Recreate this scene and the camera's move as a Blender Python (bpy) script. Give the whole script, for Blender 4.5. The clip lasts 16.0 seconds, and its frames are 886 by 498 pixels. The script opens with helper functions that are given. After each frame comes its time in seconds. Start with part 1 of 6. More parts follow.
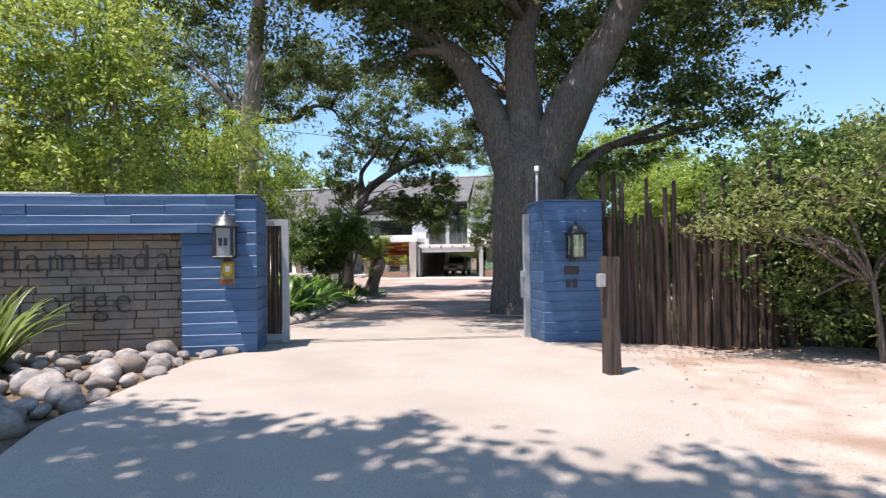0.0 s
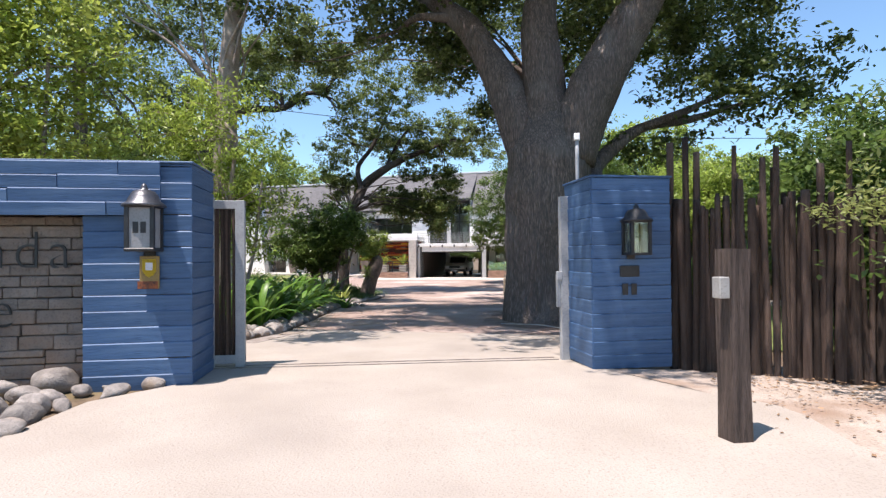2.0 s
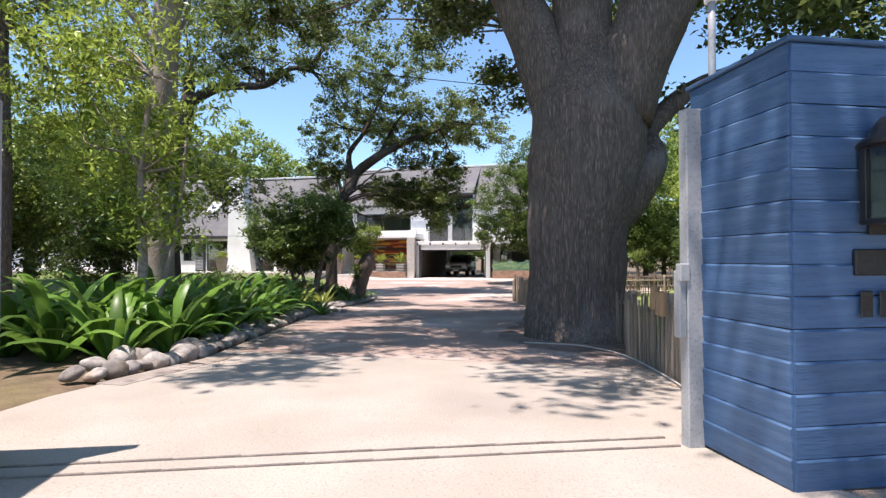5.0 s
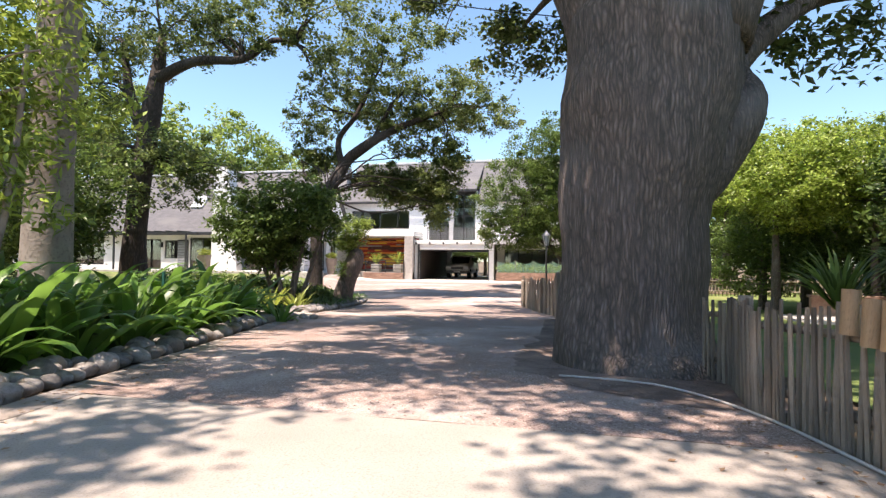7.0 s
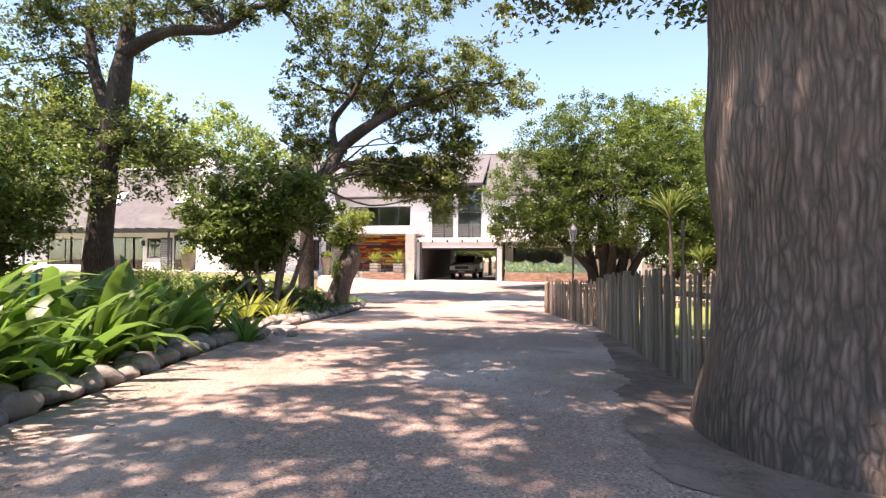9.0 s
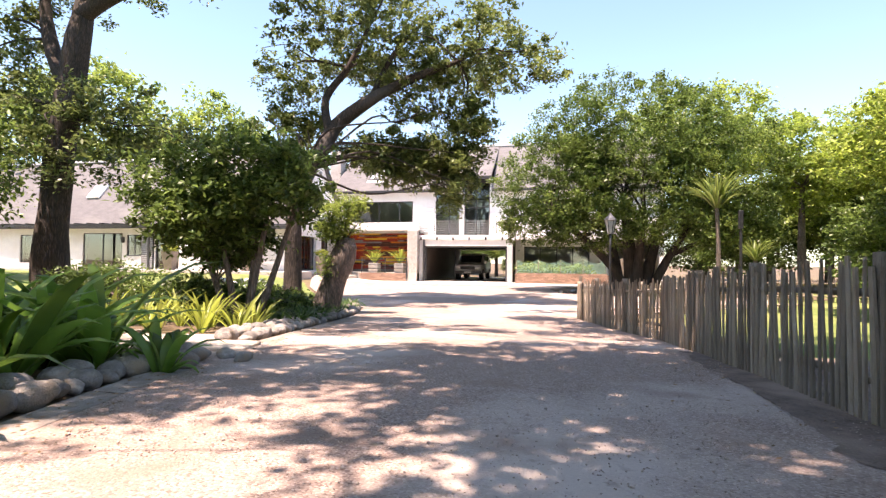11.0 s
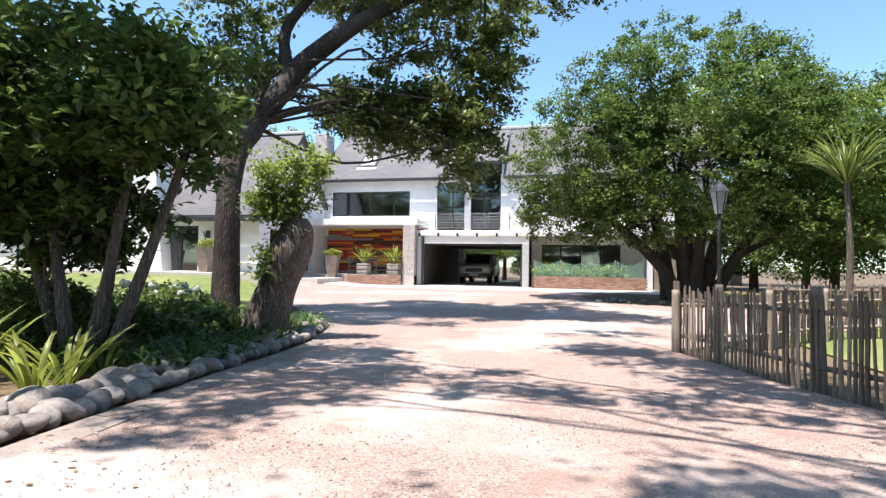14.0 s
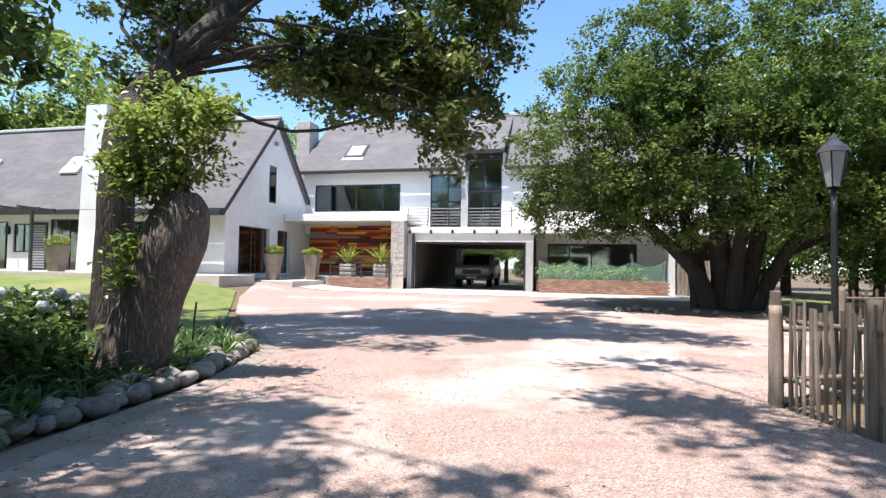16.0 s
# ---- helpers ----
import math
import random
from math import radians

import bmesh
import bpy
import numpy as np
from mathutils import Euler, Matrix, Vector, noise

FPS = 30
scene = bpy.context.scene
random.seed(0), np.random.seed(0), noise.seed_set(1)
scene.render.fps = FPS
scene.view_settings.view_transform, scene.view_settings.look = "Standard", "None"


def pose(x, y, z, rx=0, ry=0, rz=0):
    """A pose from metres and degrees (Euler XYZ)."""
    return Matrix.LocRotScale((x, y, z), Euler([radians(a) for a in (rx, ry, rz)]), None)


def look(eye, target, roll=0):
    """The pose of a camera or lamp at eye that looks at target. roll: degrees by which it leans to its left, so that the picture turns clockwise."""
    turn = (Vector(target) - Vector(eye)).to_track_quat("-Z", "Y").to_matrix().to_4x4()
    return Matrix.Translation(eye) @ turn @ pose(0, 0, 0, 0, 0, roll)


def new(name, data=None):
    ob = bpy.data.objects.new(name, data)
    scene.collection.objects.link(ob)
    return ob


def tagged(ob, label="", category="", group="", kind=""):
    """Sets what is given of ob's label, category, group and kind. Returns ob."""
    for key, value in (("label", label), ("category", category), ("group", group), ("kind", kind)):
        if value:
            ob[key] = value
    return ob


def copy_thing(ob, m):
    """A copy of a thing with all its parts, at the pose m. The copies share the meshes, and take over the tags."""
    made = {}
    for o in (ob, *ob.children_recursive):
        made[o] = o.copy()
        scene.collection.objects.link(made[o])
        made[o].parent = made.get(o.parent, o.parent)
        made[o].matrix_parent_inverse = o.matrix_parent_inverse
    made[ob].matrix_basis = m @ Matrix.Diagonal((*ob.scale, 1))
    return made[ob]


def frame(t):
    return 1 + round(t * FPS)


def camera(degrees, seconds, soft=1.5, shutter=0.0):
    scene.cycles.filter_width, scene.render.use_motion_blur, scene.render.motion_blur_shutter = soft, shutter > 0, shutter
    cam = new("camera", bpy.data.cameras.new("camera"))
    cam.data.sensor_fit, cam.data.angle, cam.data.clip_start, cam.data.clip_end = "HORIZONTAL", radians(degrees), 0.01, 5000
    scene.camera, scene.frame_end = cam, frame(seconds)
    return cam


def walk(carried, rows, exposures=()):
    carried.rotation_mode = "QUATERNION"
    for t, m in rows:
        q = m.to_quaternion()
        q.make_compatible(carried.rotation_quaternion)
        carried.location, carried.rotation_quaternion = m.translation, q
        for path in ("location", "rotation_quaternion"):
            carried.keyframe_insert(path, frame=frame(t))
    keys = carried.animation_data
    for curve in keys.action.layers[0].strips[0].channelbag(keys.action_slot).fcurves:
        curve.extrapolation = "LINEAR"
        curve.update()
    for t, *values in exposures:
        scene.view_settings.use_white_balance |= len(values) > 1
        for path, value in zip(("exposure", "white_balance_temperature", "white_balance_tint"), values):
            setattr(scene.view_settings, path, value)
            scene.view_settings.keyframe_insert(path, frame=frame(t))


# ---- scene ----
cam = camera(78.5, 16.0, 1.35)
PATH = [
    (0, (2.926, -1.147, 1.244), (2.468, 0.799, 1.275), -0.8),
    (0.5, (2.681, -0.626, 1.228), (2.223, 1.32, 1.258), -0.5),
    (1, (2.5, -0.092, 1.227), (2.041, 1.855, 1.259), -0.5),
    (1.5, (2.402, 0.377, 1.213), (1.944, 2.324, 1.244), -0.5),
    (2, (2.326, 0.865, 1.191), (1.869, 2.811, 1.223), -0.5),
    (2.5, (2.232, 1.32, 1.186), (1.773, 3.266, 1.216), -0.6),
    (3, (2.109, 1.842, 1.176), (1.653, 3.789, 1.207), -0.5),
    (3.5, (1.976, 2.329, 1.174), (1.519, 4.275, 1.204), -0.4),
    (4, (1.821, 2.849, 1.166), (1.365, 4.796, 1.196), -0.5),
    (6.5, (1.214, 6.209, 0.874), (0.747, 8.153, 0.918), 0.5),
    (7, (1.027, 6.937, 0.869), (0.56, 8.881, 0.914), 0.5),
    (7.5, (0.818, 7.575, 0.859), (0.352, 9.519, 0.904), 0.5),
    (8, (0.562, 8.276, 0.843), (0.097, 10.22, 0.888), 0.5),
    (8.5, (0.282, 8.918, 0.85), (-0.18, 10.863, 0.895), 0.7),
    (9, (0.01, 9.596, 0.831), (-0.452, 11.542, 0.875), 0.4),
    (11.5, (-1.282, 13.151, 0.648), (-1.743, 15.096, 0.7), 0.7),
    (12, (-1.644, 14.029, 0.656), (-2.102, 15.975, 0.707), 0.8),
    (12.5, (-1.889, 14.851, 0.641), (-2.35, 16.797, 0.693), 0.6),
    (13, (-2.132, 15.78, 0.629), (-2.593, 17.725, 0.682), 0.5),
    (13.5, (-2.268, 16.696, 0.57), (-2.729, 18.641, 0.629), 0.8),
    (14, (-2.365, 17.625, 0.535), (-2.826, 19.57, 0.598), 0.9),
    (14.5, (-2.428, 18.461, 0.538), (-2.891, 20.406, 0.602), 1.0),
    (15, (-2.508, 19.322, 0.548), (-2.972, 21.266, 0.613), 1.1),
    (15.5, (-2.601, 20.099, 0.538), (-3.068, 22.043, 0.605), 1.1),
    (16, (-2.689, 20.852, 0.535), (-3.159, 22.795, 0.603), 1.0),
]
walk(cam, [(t, look(eye, target, roll)) for t, eye, target, roll in PATH],
     [(0, 0.64, 6650, 18), (4, 0.68, 6650, 19), (7, 1.0, 7150, 21), (9, 1.42, 7950, 30), (11.5, 1.52, 7800, 28), (12.5, 1.45, 7400, 25), (13.5, 1.1, 6750, 19), (14.5, 0.94, 6400, 15), (16, 0.88, 6450, 16)])

# ---- sky and sun ----
SUN_DIR = Vector((0.20, 0.30, -1.06)).normalized()
world = bpy.data.worlds.new("sky")
scene.world = world
world.use_nodes = True
wn = world.node_tree
sky = wn.nodes.new("ShaderNodeTexSky")
sky.sky_type = "NISHITA"
sky.sun_disc = False
sky.sun_elevation = math.asin(-SUN_DIR.z)
sky.sun_rotation = math.atan2(-SUN_DIR.x, -SUN_DIR.y)
sky.air_density, sky.dust_density, sky.ozone_density = 1.0, 0.4, 0.8
wn.nodes["Background"].inputs["Strength"].default_value = 0.135
clear = wn.nodes.new("ShaderNodeMix")
clear.data_type, clear.blend_type = "RGBA", "MULTIPLY"
clear.inputs["Factor"].default_value = 1.0
clear.inputs["B"].default_value = (0.84, 1.06, 1.12, 1)
wn.links.new(sky.outputs["Color"], clear.inputs["A"])
wn.links.new(clear.outputs["Result"], wn.nodes["Background"].inputs["Color"])
sun_data = bpy.data.lights.new("sun", "SUN")
sun_data.energy, sun_data.angle, sun_data.color = 5.0, radians(0.55), (1.0, 0.95, 0.88)
sun = new("sun", sun_data)
sun.matrix_world = look((0, 0, 60), Vector((0, 0, 60)) + SUN_DIR)

# ---- material kit ----
MATS = {}


def mat(name, c1, c2, scale=6.0, rough=0.8, bump=0.3, fine=60.0, metal=0.0, stretch=(1, 1, 1), c3=None, big=0.6,
        island=0.0, trans=0.0, spec=0.4, dist=0.02, grain=0.72):
    """Two-scale noise between two colours, an optional third for large stains, bump from the fine grain."""
    if name in MATS:
        return MATS[name]
    m = bpy.data.materials.new(name)
    m.use_nodes = True
    t = m.node_tree
    b = t.nodes["Principled BSDF"]
    co = t.nodes.new("ShaderNodeTexCoord")
    mp = t.nodes.new("ShaderNodeMapping")
    mp.inputs["Scale"].default_value = stretch
    t.links.new(co.outputs["Object"], mp.inputs["Vector"])

    def noise_node(s, detail=5.0):
        n = t.nodes.new("ShaderNodeTexNoise")
        n.inputs["Scale"].default_value, n.inputs["Detail"].default_value = s, detail
        t.links.new(mp.outputs["Vector"], n.inputs["Vector"])
        return n

    def mix(fac, a, bb):
        x = t.nodes.new("ShaderNodeMix")
        x.data_type = "RGBA"
        t.links.new(fac, x.inputs["Factor"])
        for sock, v in ((x.inputs["A"], a), (x.inputs["B"], bb)):
            if isinstance(v, tuple):
                sock.default_value = (*v, 1)
            else:
                t.links.new(v, sock)
        return x.outputs["Result"]

    def ramp(fac, lo, hi):
        r = t.nodes.new("ShaderNodeMapRange")
        r.inputs["From Min"].default_value, r.inputs["From Max"].default_value = lo, hi
        t.links.new(fac, r.inputs["Value"])
        return r.outputs["Result"]

    n1, n2 = noise_node(scale), noise_node(fine, 3.0)
    col = mix(ramp(n1.outputs["Fac"], 0.3, 0.7), c1, c2)
    dark = tuple(v * grain for v in c1)
    col = mix(ramp(n2.outputs["Fac"], 0.52, 0.8), col, dark)
    if c3:
        n3 = noise_node(big)
        col = mix(ramp(n3.outputs["Fac"], 0.5, 0.72), col, c3)
    if island > 0:
        info = t.nodes.new("ShaderNodeObjectInfo")
        geo = t.nodes.new("ShaderNodeNewGeometry")
        add = t.nodes.new("ShaderNodeMath")
        add.operation = "ADD"
        t.links.new(info.outputs["Random"], add.inputs[0])
        t.links.new(geo.outputs["Random Per Island"], add.inputs[1])
        fr = t.nodes.new("ShaderNodeMath")
        fr.operation = "FRACT"
        t.links.new(add.outputs[0], fr.inputs[0])
        hsv = t.nodes.new("ShaderNodeHueSaturation")
        mr = t.nodes.new("ShaderNodeMapRange")
        mr.inputs["To Min"].default_value, mr.inputs["To Max"].default_value = 1 - island, 1 + island
        t.links.new(fr.outputs[0], mr.inputs["Value"])
        t.links.new(mr.outputs["Result"], hsv.inputs["Value"])
        t.links.new(col, hsv.inputs["Color"])
        col = hsv.outputs["Color"]
    t.links.new(col, b.inputs["Base Color"])
    b.inputs["Roughness"].default_value = rough
    b.inputs["Metallic"].default_value = metal
    b.inputs["Specular IOR Level"].default_value = spec
    if bump > 0:
        bn = t.nodes.new("ShaderNodeBump")
        bn.inputs["Strength"].default_value, bn.inputs["Distance"].default_value = bump, dist
        sm = t.nodes.new("ShaderNodeMath")
        sm.operation = "ADD"
        t.links.new(n1.outputs["Fac"], sm.inputs[0])
        t.links.new(n2.outputs["Fac"], sm.inputs[1])
        t.links.new(sm.outputs[0], bn.inputs["Height"])
        t.links.new(bn.outputs["Normal"], b.inputs["Normal"])
    if trans > 0:
        tr = t.nodes.new("ShaderNodeBsdfTranslucent")
        ms = t.nodes.new("ShaderNodeMixShader")
        ms.inputs["Fac"].default_value = trans
        t.links.new(col, tr.inputs["Color"])
        t.links.new(b.outputs["BSDF"], ms.inputs[1])
        t.links.new(tr.outputs["BSDF"], ms.inputs[2])
        t.links.new(ms.outputs["Shader"], t.nodes["Material Output"].inputs["Surface"])
    MATS[name] = m
    return m


def leaf_mat(name, c1, c2):
    return mat(name, c1, c2, scale=0.8, rough=0.38, bump=0.0, fine=3.0, island=0.5, trans=0.48, spec=0.5)


def glass_mat(name="window_glass", tint=(0.55, 0.62, 0.62), rough=0.02):
    if name in MATS:
        return MATS[name]
    m = bpy.data.materials.new(name)
    m.use_nodes = True
    b = m.node_tree.nodes["Principled BSDF"]
    b.inputs["Base Color"].default_value = (*tint, 1)
    b.inputs["Transmission Weight"].default_value = 1.0
    b.inputs["Roughness"].default_value = rough
    b.inputs["IOR"].default_value = 1.9
    MATS[name] = m
    return m


def bark_mat(name, tone=1.0):
    """Furrowed bark: long plates parted by dark fissures."""
    m = bpy.data.materials.new(name)
    m.use_nodes = True
    t = m.node_tree
    b = t.nodes["Principled BSDF"]
    co = t.nodes.new("ShaderNodeTexCoord")
    n0 = t.nodes.new("ShaderNodeTexNoise")
    n0.inputs["Scale"].default_value, n0.inputs["Detail"].default_value = 2.5, 4
    t.links.new(co.outputs["Object"], n0.inputs["Vector"])
    add = t.nodes.new("ShaderNodeVectorMath")
    add.operation = "MULTIPLY_ADD"
    add.inputs[1].default_value = (0.09, 0.09, 0.34)
    t.links.new(n0.outputs["Color"], add.inputs[0])
    t.links.new(co.outputs["Object"], add.inputs[2])
    mp = t.nodes.new("ShaderNodeMapping")
    mp.inputs["Scale"].default_value = (28, 28, 3.6)
    t.links.new(add.outputs[0], mp.inputs["Vector"])
    vo = t.nodes.new("ShaderNodeTexVoronoi")
    vo.feature = "DISTANCE_TO_EDGE"
    vo.inputs["Scale"].default_value = 1.0
    t.links.new(mp.outputs[0], vo.inputs["Vector"])
    mr = t.nodes.new("ShaderNodeMapRange")
    mr.inputs["From Min"].default_value, mr.inputs["From Max"].default_value = 0.0, 0.45
    mr.inputs["To Max"].default_value = 0.5
    t.links.new(vo.outputs["Distance"], mr.inputs["Value"])
    n1 = t.nodes.new("ShaderNodeTexNoise")
    n1.inputs["Scale"].default_value, n1.inputs["Detail"].default_value, n1.inputs["Roughness"].default_value = 0.6, 7, 0.68
    t.links.new(mp.outputs[0], n1.inputs["Vector"])
    ml = t.nodes.new("ShaderNodeMath")
    ml.operation = "MULTIPLY_ADD"
    ml.inputs[1].default_value = 1.0
    t.links.new(n1.outputs["Fac"], ml.inputs[0])
    t.links.new(mr.outputs["Result"], ml.inputs[2])
    cr = t.nodes.new("ShaderNodeValToRGB")
    e = cr.color_ramp.elements
    e[0].position, e[0].color = 0.42, (0.09, 0.082, 0.07, 1)
    e[1].position, e[1].color = 1.0, (0.285, 0.226, 0.198, 1)
    k = e.new(0.72)
    k.color = (0.186, 0.144, 0.124, 1)
    t.links.new(ml.outputs[0], cr.inputs[0])
    n2 = t.nodes.new("ShaderNodeTexNoise")
    n2.inputs["Scale"].default_value = 0.9
    t.links.new(co.outputs["Object"], n2.inputs["Vector"])
    r2 = t.nodes.new("ShaderNodeMapRange")
    r2.inputs["From Min"].default_value, r2.inputs["From Max"].default_value = 0.55, 0.75
    r2.inputs["To Max"].default_value = 0.5
    t.links.new(n2.outputs["Fac"], r2.inputs["Value"])
    mx = t.nodes.new("ShaderNodeMix")
    mx.data_type = "RGBA"
    mx.inputs["B"].default_value = (0.30, 0.275, 0.26, 1)
    t.links.new(r2.outputs[0], mx.inputs["Factor"])
    t.links.new(cr.outputs[0], mx.inputs["A"])
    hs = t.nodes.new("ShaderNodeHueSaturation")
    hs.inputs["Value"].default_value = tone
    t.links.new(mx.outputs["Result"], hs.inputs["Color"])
    t.links.new(hs.outputs["Color"], b.inputs["Base Color"])
    b.inputs["Roughness"].default_value = 0.95
    b.inputs["Specular IOR Level"].default_value = 0.2
    bp = t.nodes.new("ShaderNodeBump")
    bp.inputs["Strength"].default_value, bp.inputs["Distance"].default_value = 1.0, 0.035
    t.links.new(ml.outputs[0], bp.inputs["Height"])
    t.links.new(bp.outputs["Normal"], b.inputs["Normal"])
    return m


def gravel_mat(name):
    """Fine crushed stone: small grains of many tints, dusty pale stretches and darker damp ones."""
    m = bpy.data.materials.new(name)
    m.use_nodes = True
    t = m.node_tree
    b = t.nodes["Principled BSDF"]
    co = t.nodes.new("ShaderNodeTexCoord")

    def noise_at(scale, detail, lo, hi):
        n = t.nodes.new("ShaderNodeTexNoise")
        n.inputs["Scale"].default_value, n.inputs["Detail"].default_value = scale, detail
        t.links.new(co.outputs["Object"], n.inputs["Vector"])
        r = t.nodes.new("ShaderNodeMapRange")
        r.inputs["From Min"].default_value, r.inputs["From Max"].default_value = lo, hi
        t.links.new(n.outputs["Fac"], r.inputs["Value"])
        return r.outputs["Result"]

    def grains(scale):
        v = t.nodes.new("ShaderNodeTexVoronoi")
        v.inputs["Scale"].default_value = scale
        t.links.new(co.outputs["Object"], v.inputs["Vector"])
        return v

    def blend(fac, a, c, kind="MIX"):
        x = t.nodes.new("ShaderNodeMix")
        x.data_type, x.blend_type = "RGBA", kind
        if isinstance(fac, float):
            x.inputs["Factor"].default_value = fac
        else:
            t.links.new(fac, x.inputs["Factor"])
        for sock, val in ((x.inputs["A"], a), (x.inputs["B"], c)):
            if isinstance(val, tuple):
                sock.default_value = (*val, 1)
            else:
                t.links.new(val, sock)
        return x.outputs["Result"]

    v1 = grains(85.0)
    ramp = t.nodes.new("ShaderNodeValToRGB")
    sep = t.nodes.new("ShaderNodeSeparateColor")
    t.links.new(v1.outputs["Color"], sep.inputs[0])
    t.links.new(sep.outputs[0], ramp.inputs[0])
    e = ramp.color_ramp.elements
    e[0].position, e[0].color = 0.0, (0.20, 0.135, 0.113, 1)
    e[1].position, e[1].color = 1.0, (0.55, 0.445, 0.385, 1)
    for pos, c in ((0.25, (0.315, 0.228, 0.193)), (0.6, (0.37, 0.275, 0.235)), (0.85, (0.42, 0.325, 0.28))):
        e.new(pos).color = (*c, 1)
    col = blend(noise_at(0.45, 5, 0.50, 0.70), ramp.outputs[0], (0.56, 0.475, 0.425))
    col = blend(noise_at(1.7, 6, 0.55, 0.78), col, (0.29, 0.195, 0.155))
    col = blend(noise_at(9.0, 4, 0.60, 0.82), col, (0.25, 0.195, 0.17))
    t.links.new(col, b.inputs["Base Color"])
    b.inputs["Roughness"].default_value, b.inputs["Specular IOR Level"].default_value = 0.92, 0.25
    bp = t.nodes.new("ShaderNodeBump")
    bp.invert = True
    bp.inputs["Strength"].default_value, bp.inputs["Distance"].default_value = 0.5, 0.008
    t.links.new(v1.outputs["Distance"], bp.inputs["Height"])
    t.links.new(bp.outputs["Normal"], b.inputs["Normal"])
    return m


CONCRETE = mat("drive_concrete", (0.36, 0.312, 0.265), (0.43, 0.378, 0.328), 1.2, 0.85, 0.35, 70, c3=(0.295, 0.255, 0.22), big=0.35)
GRAVEL = gravel_mat("drive_gravel")
SAND = mat("verge_sand", (0.36, 0.285, 0.23), (0.49, 0.415, 0.355), 3, 0.95, 0.6, 50, c3=(0.27, 0.175, 0.12), big=1.0, grain=0.6)
OAK_SOIL = mat("reddish_soil", (0.15, 0.107, 0.087), (0.26, 0.19, 0.158), 7, 0.95, 0.8, 40, c3=(0.33, 0.25, 0.205), big=1.6, grain=0.55)
SOIL = mat("garden_soil", (0.10, 0.07, 0.045), (0.22, 0.155, 0.10), 5, 0.95, 0.8, 35, c3=(0.17, 0.14, 0.06), big=0.5, grain=0.5)
LAWN = mat("lawn_turf", (0.115, 0.165, 0.04), (0.19, 0.225, 0.065), 2, 0.9, 0.5, 70, c3=(0.26, 0.25, 0.10), big=0.3)
BLUE = mat("blue_painted_board", (0.042, 0.098, 0.20), (0.064, 0.132, 0.255), 5, 0.55, 0.35, 40, stretch=(0.3, 0.3, 3), c3=(0.10, 0.17, 0.28), big=2.5, island=0.16, dist=0.008)
BLUE_CAP = mat("faded_board_cap", (0.45, 0.48, 0.50), (0.62, 0.62, 0.60), 5, 0.7, 0.3)
STONE = mat("ledge_stone", (0.20, 0.16, 0.137), (0.285, 0.228, 0.192), 6, 0.85, 0.6, 45, c3=(0.30, 0.195, 0.135), big=1.8, island=0.16)
MORTAR = mat("dark_mortar", (0.07, 0.055, 0.045), (0.12, 0.10, 0.08), 12, 0.95, 0.4)
ROCK = mat("river_stone", (0.225, 0.20, 0.182), (0.41, 0.37, 0.335), 4, 0.8, 0.6, 30, c3=(0.33, 0.235, 0.155), big=1.2, island=0.3)
IRON = mat("black_iron", (0.012, 0.012, 0.013), (0.03, 0.03, 0.032), 12, 0.45, 0.15, spec=0.5)
GREY_STEEL = mat("painted_grey_steel", (0.30, 0.31, 0.32), (0.38, 0.39, 0.40), 8, 0.5, 0.1)
POLE = mat("weathered_pole", (0.17, 0.12, 0.085), (0.30, 0.23, 0.17), 3, 0.9, 0.7, 40, stretch=(6, 6, 0.5), island=0.4)
PICKET = mat("grey_picket_wood", (0.22, 0.175, 0.135), (0.38, 0.315, 0.25), 3, 0.9, 0.6, 40, stretch=(6, 6, 0.5), island=0.4)
SLEEPER = mat("sleeper_wood", (0.045, 0.032, 0.026), (0.15, 0.108, 0.088), 4, 0.9, 1.0, 30, stretch=(7, 7, 0.45), grain=0.35)
BARK = bark_mat("oak_bark")
# same oak bark at half value: crown shade put into two farther trunks' colour
BARK_SHADED = bark_mat("shaded_oak_bark", 0.5)
BARK_PALE = mat("pale_bark", (0.24, 0.19, 0.16), (0.40, 0.34, 0.29), 3, 0.9, 0.5, 20, c3=(0.17, 0.12, 0.09), big=1.0)
# evergreen stems: the shade under the dome is mixed into this near-black bark
EVER_BARK_SHADED = mat("shaded_evergreen_bark", (0.035, 0.03, 0.026), (0.075, 0.062, 0.053), 4, 0.9, 0.7, 25, stretch=(3, 3, 0.6))
WHITE = mat("white_plaster", (0.76, 0.76, 0.75), (0.83, 0.83, 0.81), 3, 0.8, 0.12, 40, c3=(0.70, 0.69, 0.66), big=0.7)
ROOF = mat("grey_slate_roof", (0.115, 0.11, 0.112), (0.155, 0.148, 0.15), 2.5, 0.8, 0.5, 30, c3=(0.175, 0.168, 0.16), big=0.5, stretch=(1, 1, 3))
FRAME = mat("charcoal_window_frame", (0.03, 0.032, 0.035), (0.05, 0.052, 0.055), 8, 0.45, 0.05)
GLASS = glass_mat()
DARKROOM = mat("room_paint", (0.25, 0.23, 0.21), (0.30, 0.28, 0.25), 3, 0.9, 0.0)
PAVE = mat("terrace_paving", (0.52, 0.47, 0.42), (0.62, 0.57, 0.52), 2, 0.85, 0.2, 40, c3=(0.45, 0.40, 0.35), big=1.0)
LEAF_OAK = leaf_mat("oak_leaf", (0.088, 0.125, 0.036), (0.19, 0.235, 0.075))
LEAF_OAK_YOUNG = leaf_mat("young_oak_leaf", (0.11, 0.155, 0.045), (0.24, 0.29, 0.09))
LEAF_LIME = leaf_mat("lime_leaf", (0.26, 0.35, 0.06), (0.42, 0.465, 0.11))
